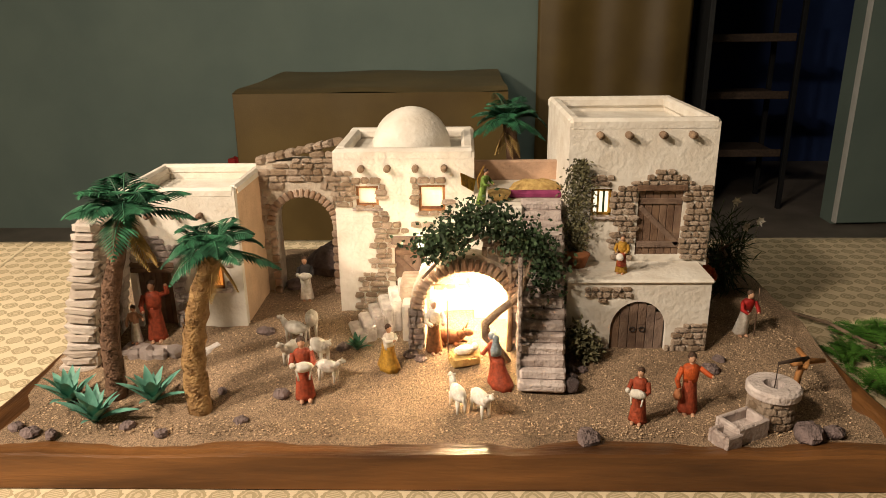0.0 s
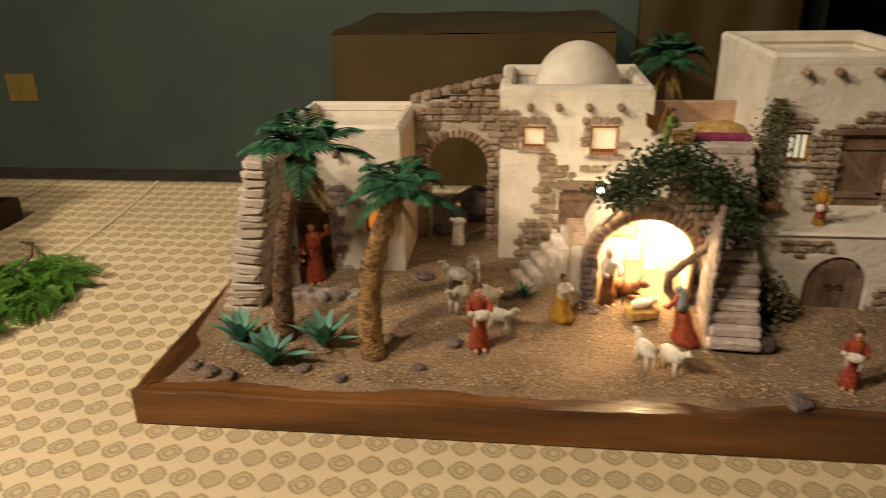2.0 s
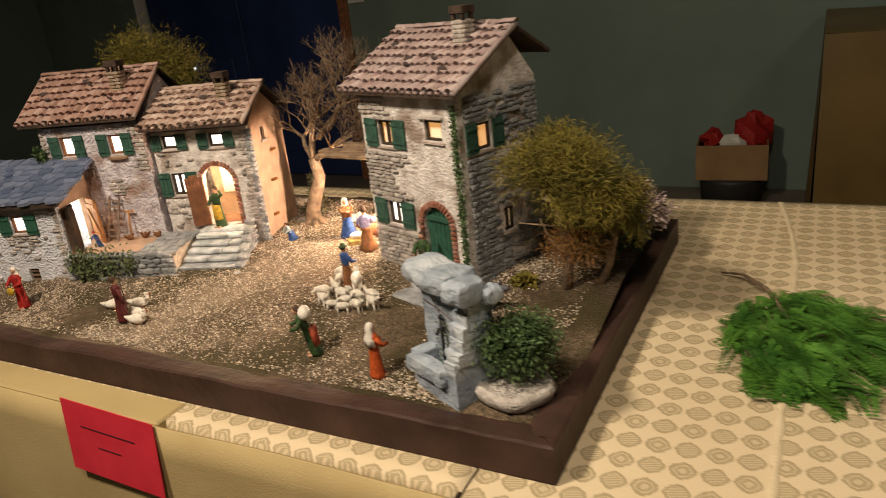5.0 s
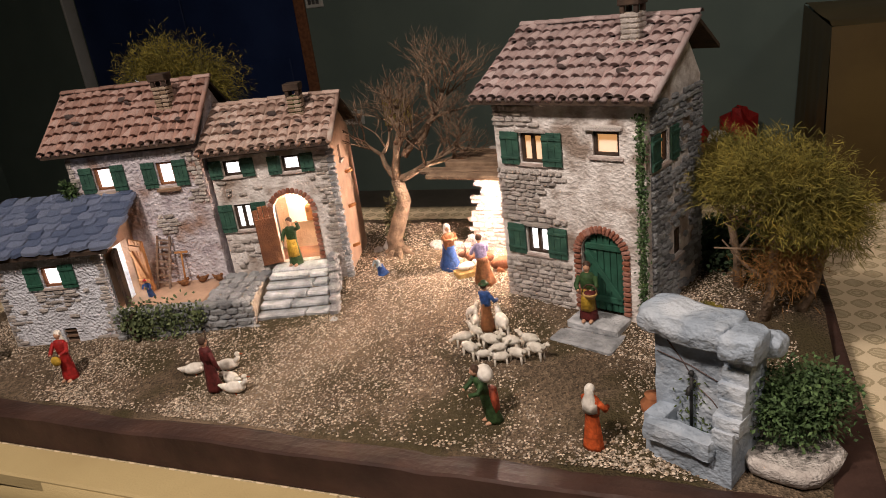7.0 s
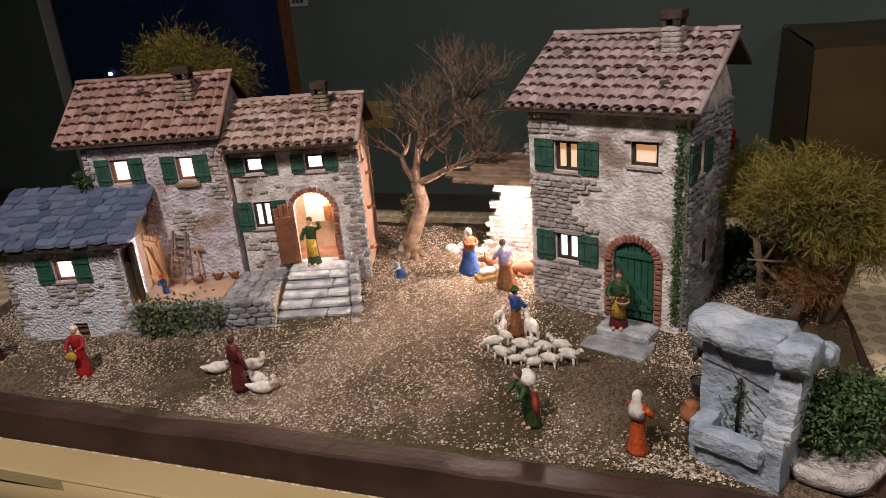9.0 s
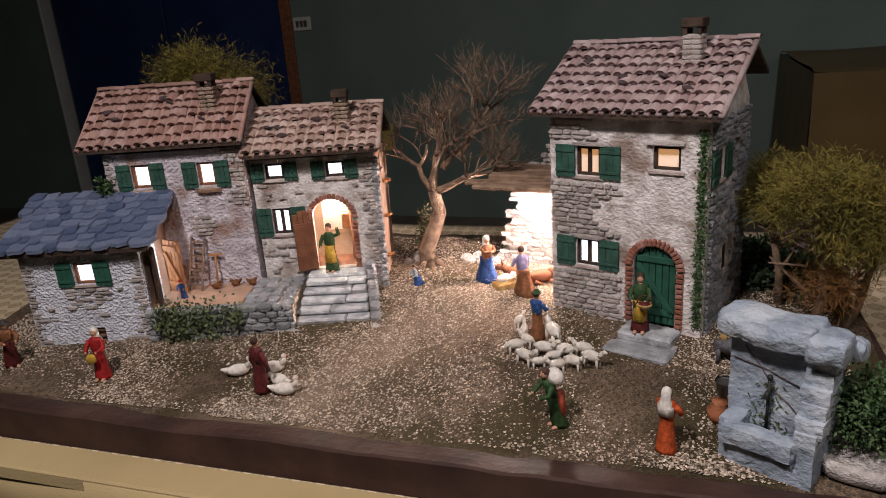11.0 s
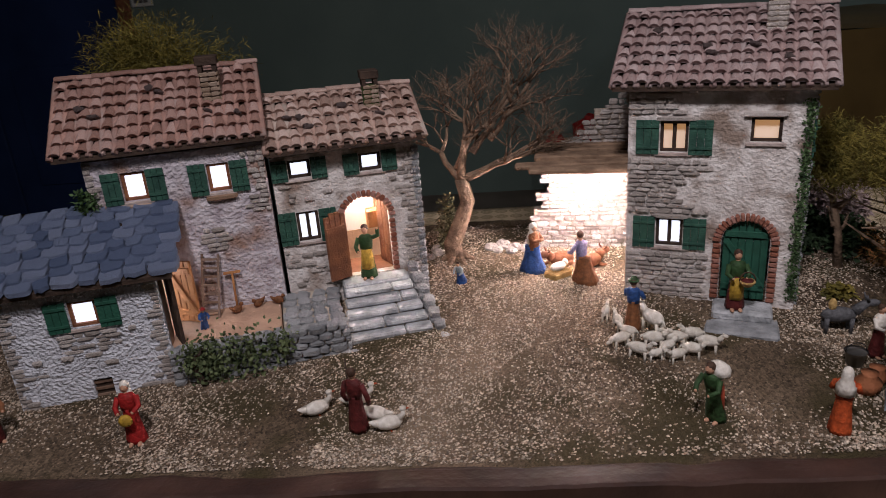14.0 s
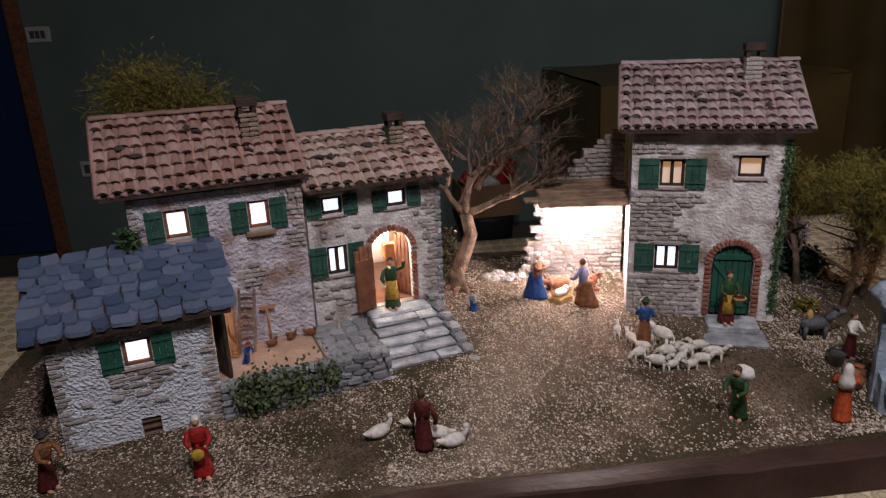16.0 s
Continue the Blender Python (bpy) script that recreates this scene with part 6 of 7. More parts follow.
figurine(FG, "woman figurine in a yellow apron carrying a basket on the steps", (-1.325, 1.068, 0.862), 0.088, -5, MAROON, GREEN, apron=YELLOW, prop=("basket", STRAW))
figurine(FG, "woman figurine in green with a yellow apron in the doorway", (-1.852, 1.155, 0.899), 0.086, 0, GREEN, GREEN, apron=YELLOW, arms="up")
figurine(FG, "old man figurine in dark clothes and a dark hat", (-2.291, 0.862, 0.824), 0.082, 60, MAROON, BROWN, lean=0.15, prop=("hat", DARKCLOTH))
figurine(FG, "woman figurine in a dark dress beside the fountain", (-1.180, 0.968, 0.837), 0.072, 20, MAROON, CREAM, hair=HAIR)
figurine(FG, "small figurine in blue with a red cap on the garden terrace", tuple(V @ Vector((-0.345, -0.075, 0.886))), 0.040, 30, BLUE, BLUE, lean=0.5, prop=("hat", CRIMSON))


def sheep(at, yaw, s=1.0, material=None, label="cream woolly sheep figurine", head_down=False, group="sheep flock"):
    mb = MB()
    L = 0.034 * s
    mb.ball((0, 0, 0.62 * L), (0.50 * L, 0.24 * L, 0.26 * L), 0, 12, 8, 0.07)
    hz_ = 0.45 * L if head_down else 0.95 * L
    mb.tube([(0.40 * L, 0, 0.68 * L), (0.58 * L, 0, hz_)], [0.15 * L, 0.09 * L], 7, 0)
    mb.ball((0.66 * L, 0, hz_), (0.15 * L, 0.085 * L, 0.09 * L), 0, 8, 6)
    for q in (-1, 1):
        mb.ball((0.58 * L, q * 0.10 * L, hz_ + 0.05 * L), (0.04 * L, 0.06 * L, 0.03 * L), 0, 5, 4)
        for p in (-0.32, 0.32):
            mb.tube([(p * L, q * 0.13 * L, 0.5 * L), (p * L * 1.05, q * 0.13 * L, 0)], [0.07 * L, 0.045 * L], 5, 0)
    mb.tube([(-0.48 * L, 0, 0.7 * L), (-0.58 * L, 0, 0.5 * L)], 0.04 * L, 5, 0)
    return thing("sheep_figurine", mb, material or WHITE_WOOL, label, "figurine", pose(*at, 0, 0, yaw), group)


for x, y, a, s in ((-1.494, 1.004, 200, 1.1), (-1.476, 0.978, -30, 1.2), (-1.455, 0.972, 10, 0.9), (-1.429, 0.966, -160, 1.0), (-1.408, 0.975, -20, 1.1), (-1.384, 0.986, -25, 1.2),
                   (-1.423, 1.000, 175, 1.15), (-1.452, 1.000, -10, 1.2), (-1.490, 1.047, 100, 1.0), (-1.503, 1.072, 70, 0.95), (-1.481, 1.022, 150, 1.0), (-1.398, 1.008, 170, 1.1), (-1.437, 0.985, 30, 1.0)):
    sheep((x, y, g2(y) - 0.001), a, s * 0.74, head_down=random.random() < 0.4)
sheep((-1.445, 1.036, g2(1.036) - 0.001), 120, 1.15, CREAM, "white standing goat figurine beside the shepherd")
for x, y, a, s in ((0.024, 1.093, 160, 1.2), (0.045, 1.116, -80, 1.3), (0.030, 1.043, -120, 1.2), (0.070, 1.043, -50, 1.3), (0.090, 1.000, -20, 1.1)):
    sheep((x, y, g1(y) - 0.001), a, s, group="sheep by the arch")
for x, y, a in ((0.276, 0.936, 110), (0.306, 0.924, -60)):
    sheep((x, y, g1(y) - 0.001), a, 1.2, CREAM, "white goat figurine on the sand", group="goats")


def goose(at, yaw, up=True):
    mb = MB()
    mb.ball((0, 0, 0.012), (0.017, 0.009, 0.009), 0, 10, 7)
    mb.tube([(-0.014, 0, 0.013), (-0.024, 0, 0.017)], [0.006, 0.001], 6, 0)
    pts = [(0.012, 0, 0.015), (0.018, 0, 0.021), (0.018, 0, 0.028)] if up else [(0.012, 0, 0.014), (0.021, 0, 0.015), (0.028, 0, 0.010)]
    mb.tube(pts, [0.005, 0.003, 0.0028], 6, 0)
    mb.ball(pts[-1], (0.0045, 0.0035, 0.0035), 0, 7, 5)
    e = Vector(pts[-1])
    mb.tube([e, e + Vector((0.008, 0, -0.001))], [0.002, 0.0006], 5, 1)
    for q in (-1, 1):
        mb.tube([(0, q * 0.004, 0.006), (0.002, q * 0.004, 0)], 0.001, 4, 1)
    return thing("goose_figurine", mb, [CREAM, ORANGE], "white goose figurine with an orange beak", "figurine", pose(*at, 0, 0, yaw), "geese")


for x, y, a, u in ((-1.888, 0.892, 30, True), (-1.838, 0.907, 20, True), (-1.794, 0.861, 15, True), (-1.812, 0.879, 160, False)):
    goose((x, y, g2(y) - 0.001), a, u)
dk = MB()
dk.ball((0, 0, 0.034), (0.030, 0.013, 0.014), 0, 12, 8)
dk.tube([(0.024, 0, 0.040), (0.042, 0, 0.056)], [0.010, 0.007], 7, 0)
dk.ball((0.050, 0, 0.056), (0.014, 0.006, 0.007), 0, 8, 6)
for q in (-1, 1):
    dk.tube([(0.042, q * 0.004, 0.060), (0.038, q * 0.007, 0.073)], [0.003, 0.001], 5, 0)
    for p in (-0.02, 0.02):
        dk.tube([(p, q * 0.007, 0.03), (p, q * 0.007, 0)], [0.005, 0.003], 5, 0)
dk.ball((-0.012, 0, 0.053), (0.007, 0.007, 0.012), 1, 8, 6)
thing("donkey_figurine", dk, [DONKEY, STRAW], "grey donkey figurine carrying a pale load", "figurine", pose(-1.205, 1.02, g2(1.02) - 0.001, 0, 0, -5) @ Matrix.Diagonal((0.78, 0.78, 0.78, 1)))
ox = MB().ball((0, 0, 0.013), (0.023, 0.011, 0.012), 0, 12, 8).tube([(0.018, 0, 0.017), (0.026, 0, 0.024)], [0.008, 0.006], 8, 0).ball((0.031, 0, 0.024), (0.009, 0.0055, 0.006), 0, 9, 6)
for q in (-1, 1):
    ox.tube([(0.026, q * 0.004, 0.029), (0.026, q * 0.009, 0.032), (0.028, q * 0.009, 0.037)], [0.0018, 0.0014, 0.0005], 5, 0)
    ox.tube([(0.012, q * 0.009, 0.006), (0.026, q * 0.010, 0.002)], [0.004, 0.0025], 6, 0)
    ox.tube([(-0.014, q * 0.010, 0.007), (-0.002, q * 0.014, 0.002)], [0.005, 0.0025], 6, 0)
for i, (x, y, z, a) in enumerate(((-1.545, 1.262, 0.858, 200), (-1.500, 1.245, 0.858, 30), (0.262, 1.088, 0.850, -20))):
    thing("ox_figurine", ox, WOOD_RED, "lying brown ox figurine by the manger", "figurine", pose(x, y, z, 0, 0, a))


def manger(at, yaw, s=1.0):
    m_ = thing("manger", None, None, "small straw-filled manger with a pale bundle", "manger", pose(*at, 0, 0, yaw))
    part("crib", MB().box(-0.020 * s, 0.020 * s, -0.013 * s, 0.013 * s, 0, 0.014 * s, b=0.002), STRAW, m_)
    mb = MB()
    for _ in range(70):
        p = Vector((random.uniform(-0.021, 0.021) * s, random.uniform(-0.015, 0.015) * s, 0.014 * s))
        d = Vector((random.uniform(-1, 1), random.uniform(-1, 1), random.uniform(0, 0.5)))
        mb.leaf(p, d, (0, 0, 1), 0.014 * s, 0.0018 * s)
    part("straw", mb, STRAW, m_, fix=False)
    part("swaddling", MB().ball((0, 0, 0.020 * s), (0.016 * s, 0.009 * s, 0.007 * s), 0, 10, 7).ball((0.016 * s, 0, 0.023 * s), 0.0055 * s, 0, 8, 6), CREAM, m_, "white swaddled bundle")


manger((0.285, 1.040, 0.842), 20, 1.05)
manger((-1.556, 1.212, 0.857), 40, 1.0)


# ---- plants ----
def frond(mb, base, d, length, droop, width):
    """A palm frond: a bowed rib with two close rows of leaflets."""
    d = Vector(d).normalized()
    n = 17
    side = d.cross(Vector((0, 0, 1))).normalized()
    pts = []
    for i in range(n + 1):
        t = i / n
        pts.append(Vector(base) + d * length * t * (1 - 0.18 * t) + Vector((0, 0, -droop * length * t * t)))
    mb.tube(pts, [0.0016 * (1 - 0.8 * i / n) for i in range(n + 1)], 4, 0)
    for i in range(1, n + 1):
        t = i / n
        ax = (pts[i] - pts[i - 1]).normalized()
        w = width * math.sin(math.pi * min(1, 0.15 + 0.85 * t) ** 0.8) + 0.003
        for s in (-1, 1):
            dr = ax * 0.75 + side * s + Vector((0, 0, -0.25))
            mb.leaf(pts[i] - ax * 0.001, dr, Vector((0, 0, 1)), w * random.uniform(0.85, 1.1), length / n * 0.92, 0, 0.1)


def palm(label, base, top, r, fl, n, seed, bark, dead=4, bow=0.010):
    random.seed(seed)
    p = thing("palm_tree", None, None, label, "palm", None)
    b, t = Vector(base), Vector(top)
    mb = MB()
    pts = [b.lerp(t, k / 14) + Vector((bow * math.sin(k / 14 * math.pi), 0, 0)) for k in range(15)]
    mb.tube(pts, [r * (1.25 - 0.35 * k / 14 + 0.16 * (k % 2)) for k in range(15)], 11, 0, 0.12)
    trunk = part("trunk", mb, bark, p)
    sc = MB()
    for k in range(260):
        f = random.random()
        a = random.uniform(0, 6.28)
        q = b.lerp(t, f) + Vector((bow * math.sin(f * math.pi), 0, 0)) + Vector((math.cos(a), math.sin(a), 0)) * r * (1.22 - 0.33 * f)
        sc.leaf(q, (math.cos(a) * 0.35, math.sin(a) * 0.35, 1), (math.cos(a), math.sin(a), 0), 0.009, 0.006)
    tagged(part("bark_scale", sc, bark, trunk, fix=False), kind="stuff")
    mb = MB()
    for k in range(n):
        a = 2 * math.pi * (k * 0.381966)
        e = 2.0 - 2.0 * (k / n) + random.uniform(-0.2, 0.2)
        frond(mb, t + Vector((0, 0, 0.004)), (math.cos(a), math.sin(a), e), fl * random.uniform(0.85, 1.1), 0.26 + 0.34 * random.random(), fl * 0.27)
    part("crown", mb, PALM_LEAF, p, "glossy dark green fronds", fix=False)
    mb = MB()
    for k in range(dead):
        a = random.uniform(0, 6.28)
        frond(mb, t - Vector((0, 0, 0.006)), (math.cos(a) * 0.6, math.sin(a) * 0.6, -0.9), fl * 0.6, 0.3, fl * 0.16)
    part("dead_fronds", mb, STRAW, p, "dry hanging fronds", fix=False)


palm("tall palm with a dark rough trunk on the sand", (-0.200, 0.960, 0.822), (-0.160, 0.984, 1.088), 0.0105, 0.114, 24, 3, PALM_BARK_DARK, bow=-0.016)
palm("bent palm with a golden-brown trunk on the sand", (-0.072, 0.930, 0.820), (-0.034, 0.945, 1.050), 0.0125, 0.092, 22, 5, PALM_BARK, bow=-0.018)
palm("tall palm standing behind the domed house", (0.390, 1.485, 0.822), (0.374, 1.485, 1.128), 0.012, 0.100, 28, 8, PALM_BARK_DARK)


def agave(at, n, L, seed, material=None, name="agave", label="blue-green agave rosette on the sand"):
    random.seed(seed)
    a_ = thing(name, None, None, label, "plant", pose(*at))
    for k in range(n):
        a = k * 2.4
        e = 0.6 + 2.2 * k / n
        mb = MB()
        l = L * random.uniform(0.8, 1.15)
        mb.leaf((0, 0, 0.002), (math.cos(a), math.sin(a), e), (0, 0, 1), l, l * 0.25, 0, 0.24, 6)
        part("leaf", mb, material or AGAVE_LEAF, a_, fix=False)


agave((-0.260, 0.946, 0.828), 16, 0.066, 1)
agave((-0.201, 0.897, 0.828), 16, 0.064, 2)
agave((-0.144, 0.946, 0.828), 16, 0.068, 3)
agave((0.122, 1.070, 0.846), 16, 0.034, 4, PALM_LEAF, "low_plant", "low dark green leafy plant beside the steps")
agave((-0.22, 1.33, 0.857), 13, 0.045, 5)
agave((-0.31, 1.40, 0.857), 13, 0.045, 6)


def clump(name, label, at, rad, n, leaf, material, seed, trunk=None, strands=False, cat="shrub", inner=0.35, group="", parent=None):
    """A crown of many small leaves with gaps and an uneven outline."""
    random.seed(seed)
    t_ = parent or thing(name, None, None, label, cat, None, group)
    if trunk:
        mb = MB()
        b, c = Vector(trunk), Vector(at)
        mb.tube([b, b.lerp(c, 0.35) + Vector((0.006, 0, 0)), b.lerp(c, 0.7), c], [0.008, 0.006, 0.005, 0.003], 7, 0, 0.1)
        for k in range(7):
            s = b.lerp(c, 0.35 + 0.08 * k)
            mb.tube([s, s + Vector((random.uniform(-1, 1) * rad[0] * 0.4, random.uniform(-1, 1) * rad[1] * 0.4, rad[2] * 0.3)), s + Vector((random.uniform(-1, 1) * rad[0] * 0.8, random.uniform(-1, 1) * rad[1] * 0.8, rad[2] * 0.6))], [0.004, 0.0025, 0.001], 5)
        part("trunk", mb, BARK, t_)
    vs, fs = [], []
    mb = MB()
    lobes = [Vector((random.uniform(-1, 1), random.uniform(-1, 1), random.uniform(-0.8, 1))) * 0.6 for _ in range(9)]
    for _ in range(n):
        q = random.choice(lobes) + Vector((random.gauss(0, 1), random.gauss(0, 1), random.gauss(0, 1))) * 0.27
        if q.length > 1.25:
            continue
        p = Vector((at[0] + q.x * rad[0], at[1] + q.y * rad[1], at[2] + q.z * rad[2]))
        d = q.normalized() * 0.5 + Vector((random.uniform(-1, 1), random.uniform(-1, 1), random.uniform(-0.6, 1)))
        w = leaf * (0.075 if strands else 0.55)
        mb.leaf(p, d, Vector((random.uniform(-1, 1), random.uniform(-1, 1), 1)), leaf * random.uniform(0.6, 1.4), w, 0, 0.15)
    part("crown" if trunk else "leaves", mb, material, t_, fix=False)
    return t_


# vine over the grotto
vine = thing("grotto_vine", None, None, "dark leafy vine with a crooked trunk over the grotto arch", "vine")
mb = MB()
mb.tube([(0.350, 1.045, 0.836), (0.336, 1.040, 0.862), (0.318, 1.040, 0.885), (0.316, 1.040, 0.906), (0.335, 1.040, 0.925), (0.362, 1.046, 0.945), (0.376, 1.050, 0.975), (0.382, 1.055, 1.01), (0.36, 1.06, 1.035), (0.31, 1.058, 1.035), (0.26, 1.056, 1.01), (0.225, 1.056, 0.97)],
        [0.008, 0.0075, 0.007, 0.0065, 0.006, 0.0055, 0.005, 0.0045, 0.004, 0.0035, 0.003, 0.002], 8, 0, 0.1)
part("trunk", mb, BARK, vine)
random.seed(21)
mb = MB()
for _ in range(3000):
    a = random.uniform(0.0, 2.75)
    r = random.gauss(1.08, 0.17) + 0.16 * math.sin(a * 5.0) * random.random()
    p = Vector((0.318 + 0.082 * r * math.cos(a) - 0.004, random.gauss(1.054, 0.014), 0.972 + 0.078 * r * math.sin(a)))
    if a < 0.5 and random.random() < 0.4:
        p.z -= random.uniform(0, 0.05)
    mb.leaf(p, (random.uniform(-1, 1), random.uniform(-1, 0.2), random.uniform(-1, 1)), (random.uniform(-1, 1), -1, random.uniform(-1, 1)), 0.008 * random.uniform(0.6, 1.3), 0.0055)
part("leaves", mb, BUSH_LEAF, vine, fix=False)
ivy = thing("tower_creeper", None, None, "dry olive creeper climbing the tower corner from a pot", "creeper")
random.seed(22)
mb = MB()
for _ in range(1700):
    z = random.uniform(0.975, 1.125)
    w = 0.020 * math.sin(math.pi * min(1, (z - 0.955) / 0.19)) + 0.004
    mb.leaf((0.458 + random.gauss(0, w * 0.55), 1.142 + random.gauss(0, 0.006), z), (random.uniform(-1, 1), random.uniform(-1, 0.3), random.uniform(-1, 1)), (0.3, -1, random.uniform(-1, 1)), 0.0065 * random.uniform(0.6, 1.3), 0.003)
part("leaves", mb, DRY_LEAF, ivy, fix=False)
part("pot", MB().lathe([(0.013, 0), (0.018, 0.018), (0.020, 0.02), (0.016, 0.021)], 14, c=(0.459, 1.128, 0.962)), TERRA, ivy, "small terracotta pot")
clump("tower_bush", "olive bush at the foot of the tower", (0.458, 1.050, 0.872), (0.026, 0.022, 0.030), 1100, 0.009, DRY_LEAF, 31)
clump("dark_plant", "dark strap-leaved plant behind the tower", (0.742, 1.285, 0.930), (0.040, 0.040, 0.080), 900, 0.034, BUSH_LEAF, 32, trunk=(0.74, 1.29, 0.84), strands=True)
for k in range(3):
    fl = MB()
    c = Vector((0.742 + 0.022 * k, 1.262, 0.972 + (0.055 if k == 0 else 0.01 * k)))
    for q in range(6):
        fl.leaf(c, (math.cos(q), -0.4, math.sin(q)), (0, -1, 0), 0.010, 0.005)
    fl.tube([c, c + Vector((0, 0.02, -0.04))], 0.0008, 4)
    thing("white_flower", fl, CREAM, "small white flower on a thin stem", "flower", group="flowers behind the tower", fix=False)
# second board: trees
clump("olive_tree", "tree with feathery yellow-olive foliage beside the tall house", (-1.085, 1.095, 1.035), (0.095, 0.070, 0.070), 22000, 0.014, OLIVE_LEAF, 41, trunk=(-1.098, 1.105, 0.845), strands=True, cat="tree")
clump("olive_tree", "slender tree with feathery olive foliage near the house corner", (-1.150, 1.215, 1.035), (0.055, 0.055, 0.052), 9000, 0.014, OLIVE_LEAF, 42, trunk=(-1.128, 1.19, 0.845), strands=True, cat="tree")
clump("olive_tree", "low feathery olive tree near the board edge", (-1.015, 1.135, 0.980), (0.045, 0.050, 0.045), 5000, 0.013, OLIVE_LEAF, 52, trunk=(-1.055, 1.13, 0.845), strands=True, cat="tree")
clump("rusty_bush", "rusty-brown feathery bush under the olive tree", (-1.070, 1.095, 0.935), (0.065, 0.045, 0.040), 2600, 0.013, RUST_LEAF, 43, strands=True)
clump("olive_tree", "tree with feathery olive foliage behind the farmhouses", (-2.205, 1.40, 1.215), (0.125, 0.09, 0.095), 16000, 0.017, OLIVE_LEAF, 44, trunk=(-2.20, 1.40, 0.85), strands=True, cat="tree")
clump("dried_flowers", "dried pinkish-white flower tuft at the board corner", (-1.045, 1.400, 0.900), (0.050, 0.055, 0.045), 3600, 0.010, HEATHER, 45)
# leaf clump enlarged to darken ground that lies in shadow
clump("shade_undergrowth", "dark undergrowth filled out to deepen the shade behind the tall house", (-1.11, 1.33, 0.872), (0.085, 0.13, 0.022), 5200, 0.012, BUSH_LEAF, 46)
clump("grass_tuft", "yellowish moss tuft beside the house corner", (-1.165, 1.105, 0.858), (0.020, 0.020, 0.012), 500, 0.010, OLIVE_LEAF, 47)
clump("wall_weeds", "olive weeds growing along the farmhouse wall", (-1.735, 1.34, 0.91), (0.018, 0.03, 0.055), 900, 0.008, DRY_LEAF, 48)
clump("roof_weeds", "small green weeds by the barn ridge", (-2.205, 1.045, 1.075), (0.016, 0.012, 0.016), 260, 0.008, SHRUB_LEAF, 49)
hv = thing("hedge_vine", None, None, "green climbing vine spilling over the garden wall", "vine", V)
random.seed(50)
hv_m = MB()
knots = [random.uniform(-0.372, -0.235) for _ in range(14)]
for _ in range(1500):
    u = random.gauss(random.choice(knots), 0.007)
    t = math.sin(math.pi * (u + 0.385) / 0.165)
    hv_m.leaf((u, -0.145 + random.gauss(0, 0.007), 0.886 + random.gauss(-0.010, 0.012) * (0.6 + max(t, 0))), (random.uniform(-1, 1), random.uniform(-1, 0.3), random.uniform(-1, 1)), (random.uniform(-1, 1), -1, random.uniform(-1, 1)), 0.0065 * random.uniform(0.6, 1.4), 0.0045)
part("leaves", hv_m, IVY_LEAF, hv, fix=False)
part("stem", MB().tube([(-0.345, -0.146, 0.828), (-0.352, -0.148, 0.85), (-0.358, -0.148, 0.876), (-0.34, -0.146, 0.892)], [0.005, 0.0045, 0.004, 0.002], 7, 0, 0.12), DARK, hv)
ci = thing("corner_ivy", None, None, "strip of green ivy along the tall house corner", "ivy", pose(-1.462, 1.147, 0, 0, 0, -19))
ci_m = MB()
for _ in range(1500):
    ci_m.leaf((0.227 + random.gauss(0, 0.0035), -0.002 + random.gauss(0, 0.003), random.uniform(0.87, 1.150)), (random.uniform(-1, 1), random.uniform(-1, 0.3), random.uniform(-1, 1)), (0.2, -1, random.uniform(-1, 1)), 0.0045, 0.003)
part("leaves", ci_m, SHRUB_LEAF, ci, fix=False)

# bare tree
random.seed(77)
bt = thing("bare_tree", None, None, "leafless twisted tree on the gravel", "tree")
tm, wm = MB(), MB()


def grow(p, d, L, r, n):
    pts, rad = [p], [r]
    for k in range(3):
        d = (d + Vector((random.uniform(-1, 1), random.uniform(-1, 1), random.uniform(-0.6, 0.8))) * 0.26).normalized()
        p = p + d * L / 3
        pts.append(p)
        rad.append(r * (1 - 0.13 * (k + 1)))
    (tm if n > 3 else wm).tube(pts, rad, 7 if n > 3 else 4, 0, 0.06)
    if n == 0:
        return
    for k in range(3 if n > 1 else 4):
        a = random.uniform(0, 6.28)
        spread = Vector((math.cos(a), math.sin(a) * 0.7, random.uniform(-0.25, 0.5)))
        start = pts[-1] if k < 2 else pts[random.choice((1, 2))]
        grow(start, (d + spread * 0.85).normalized(), L * random.uniform(0.66, 0.86), r * 0.55, n - 1)


tm.tube([(-1.722, 1.300, 0.850), (-1.728, 1.302, 0.890), (-1.712, 1.304, 0.930), (-1.698, 1.306, 0.965), (-1.706, 1.308, 1.005)], [0.019, 0.015, 0.0135, 0.0125, 0.011], 11, 0, 0.10)
for k in range(6):
    a = k * 1.05
    tm.tube([(-1.722 + 0.008 * math.cos(a), 1.30 + 0.008 * math.sin(a), 0.872), (-1.722 + 0.034 * math.cos(a), 1.30 + 0.034 * math.sin(a), 0.856)], [0.008, 0.003], 6, 0, 0.15)
tp = Vector((-1.706, 1.308, 1.003))
grow(tp, Vector((-0.75, 0.1, 0.75)), 0.058, 0.0068, 5)
grow(tp, Vector((0.15, 0.1, 1.0)), 0.070, 0.0085, 5)
grow(tp, Vector((0.95, -0.1, 0.55)), 0.074, 0.0080, 5)
grow(tp + Vector((0.02, 0, 0.045)), Vector((0.55, 0.1, 0.9)), 0.074, 0.0070, 5)
grow(tp + Vector((0.05, 0, 0.065)), Vector((0.75, 0.0, 0.7)), 0.068, 0.0060, 5)
part("trunk", tm, BARK, bt)
tagged(part("twig", wm, BARK, bt, "fine grey bare twigs", fix=False), kind="stuff")


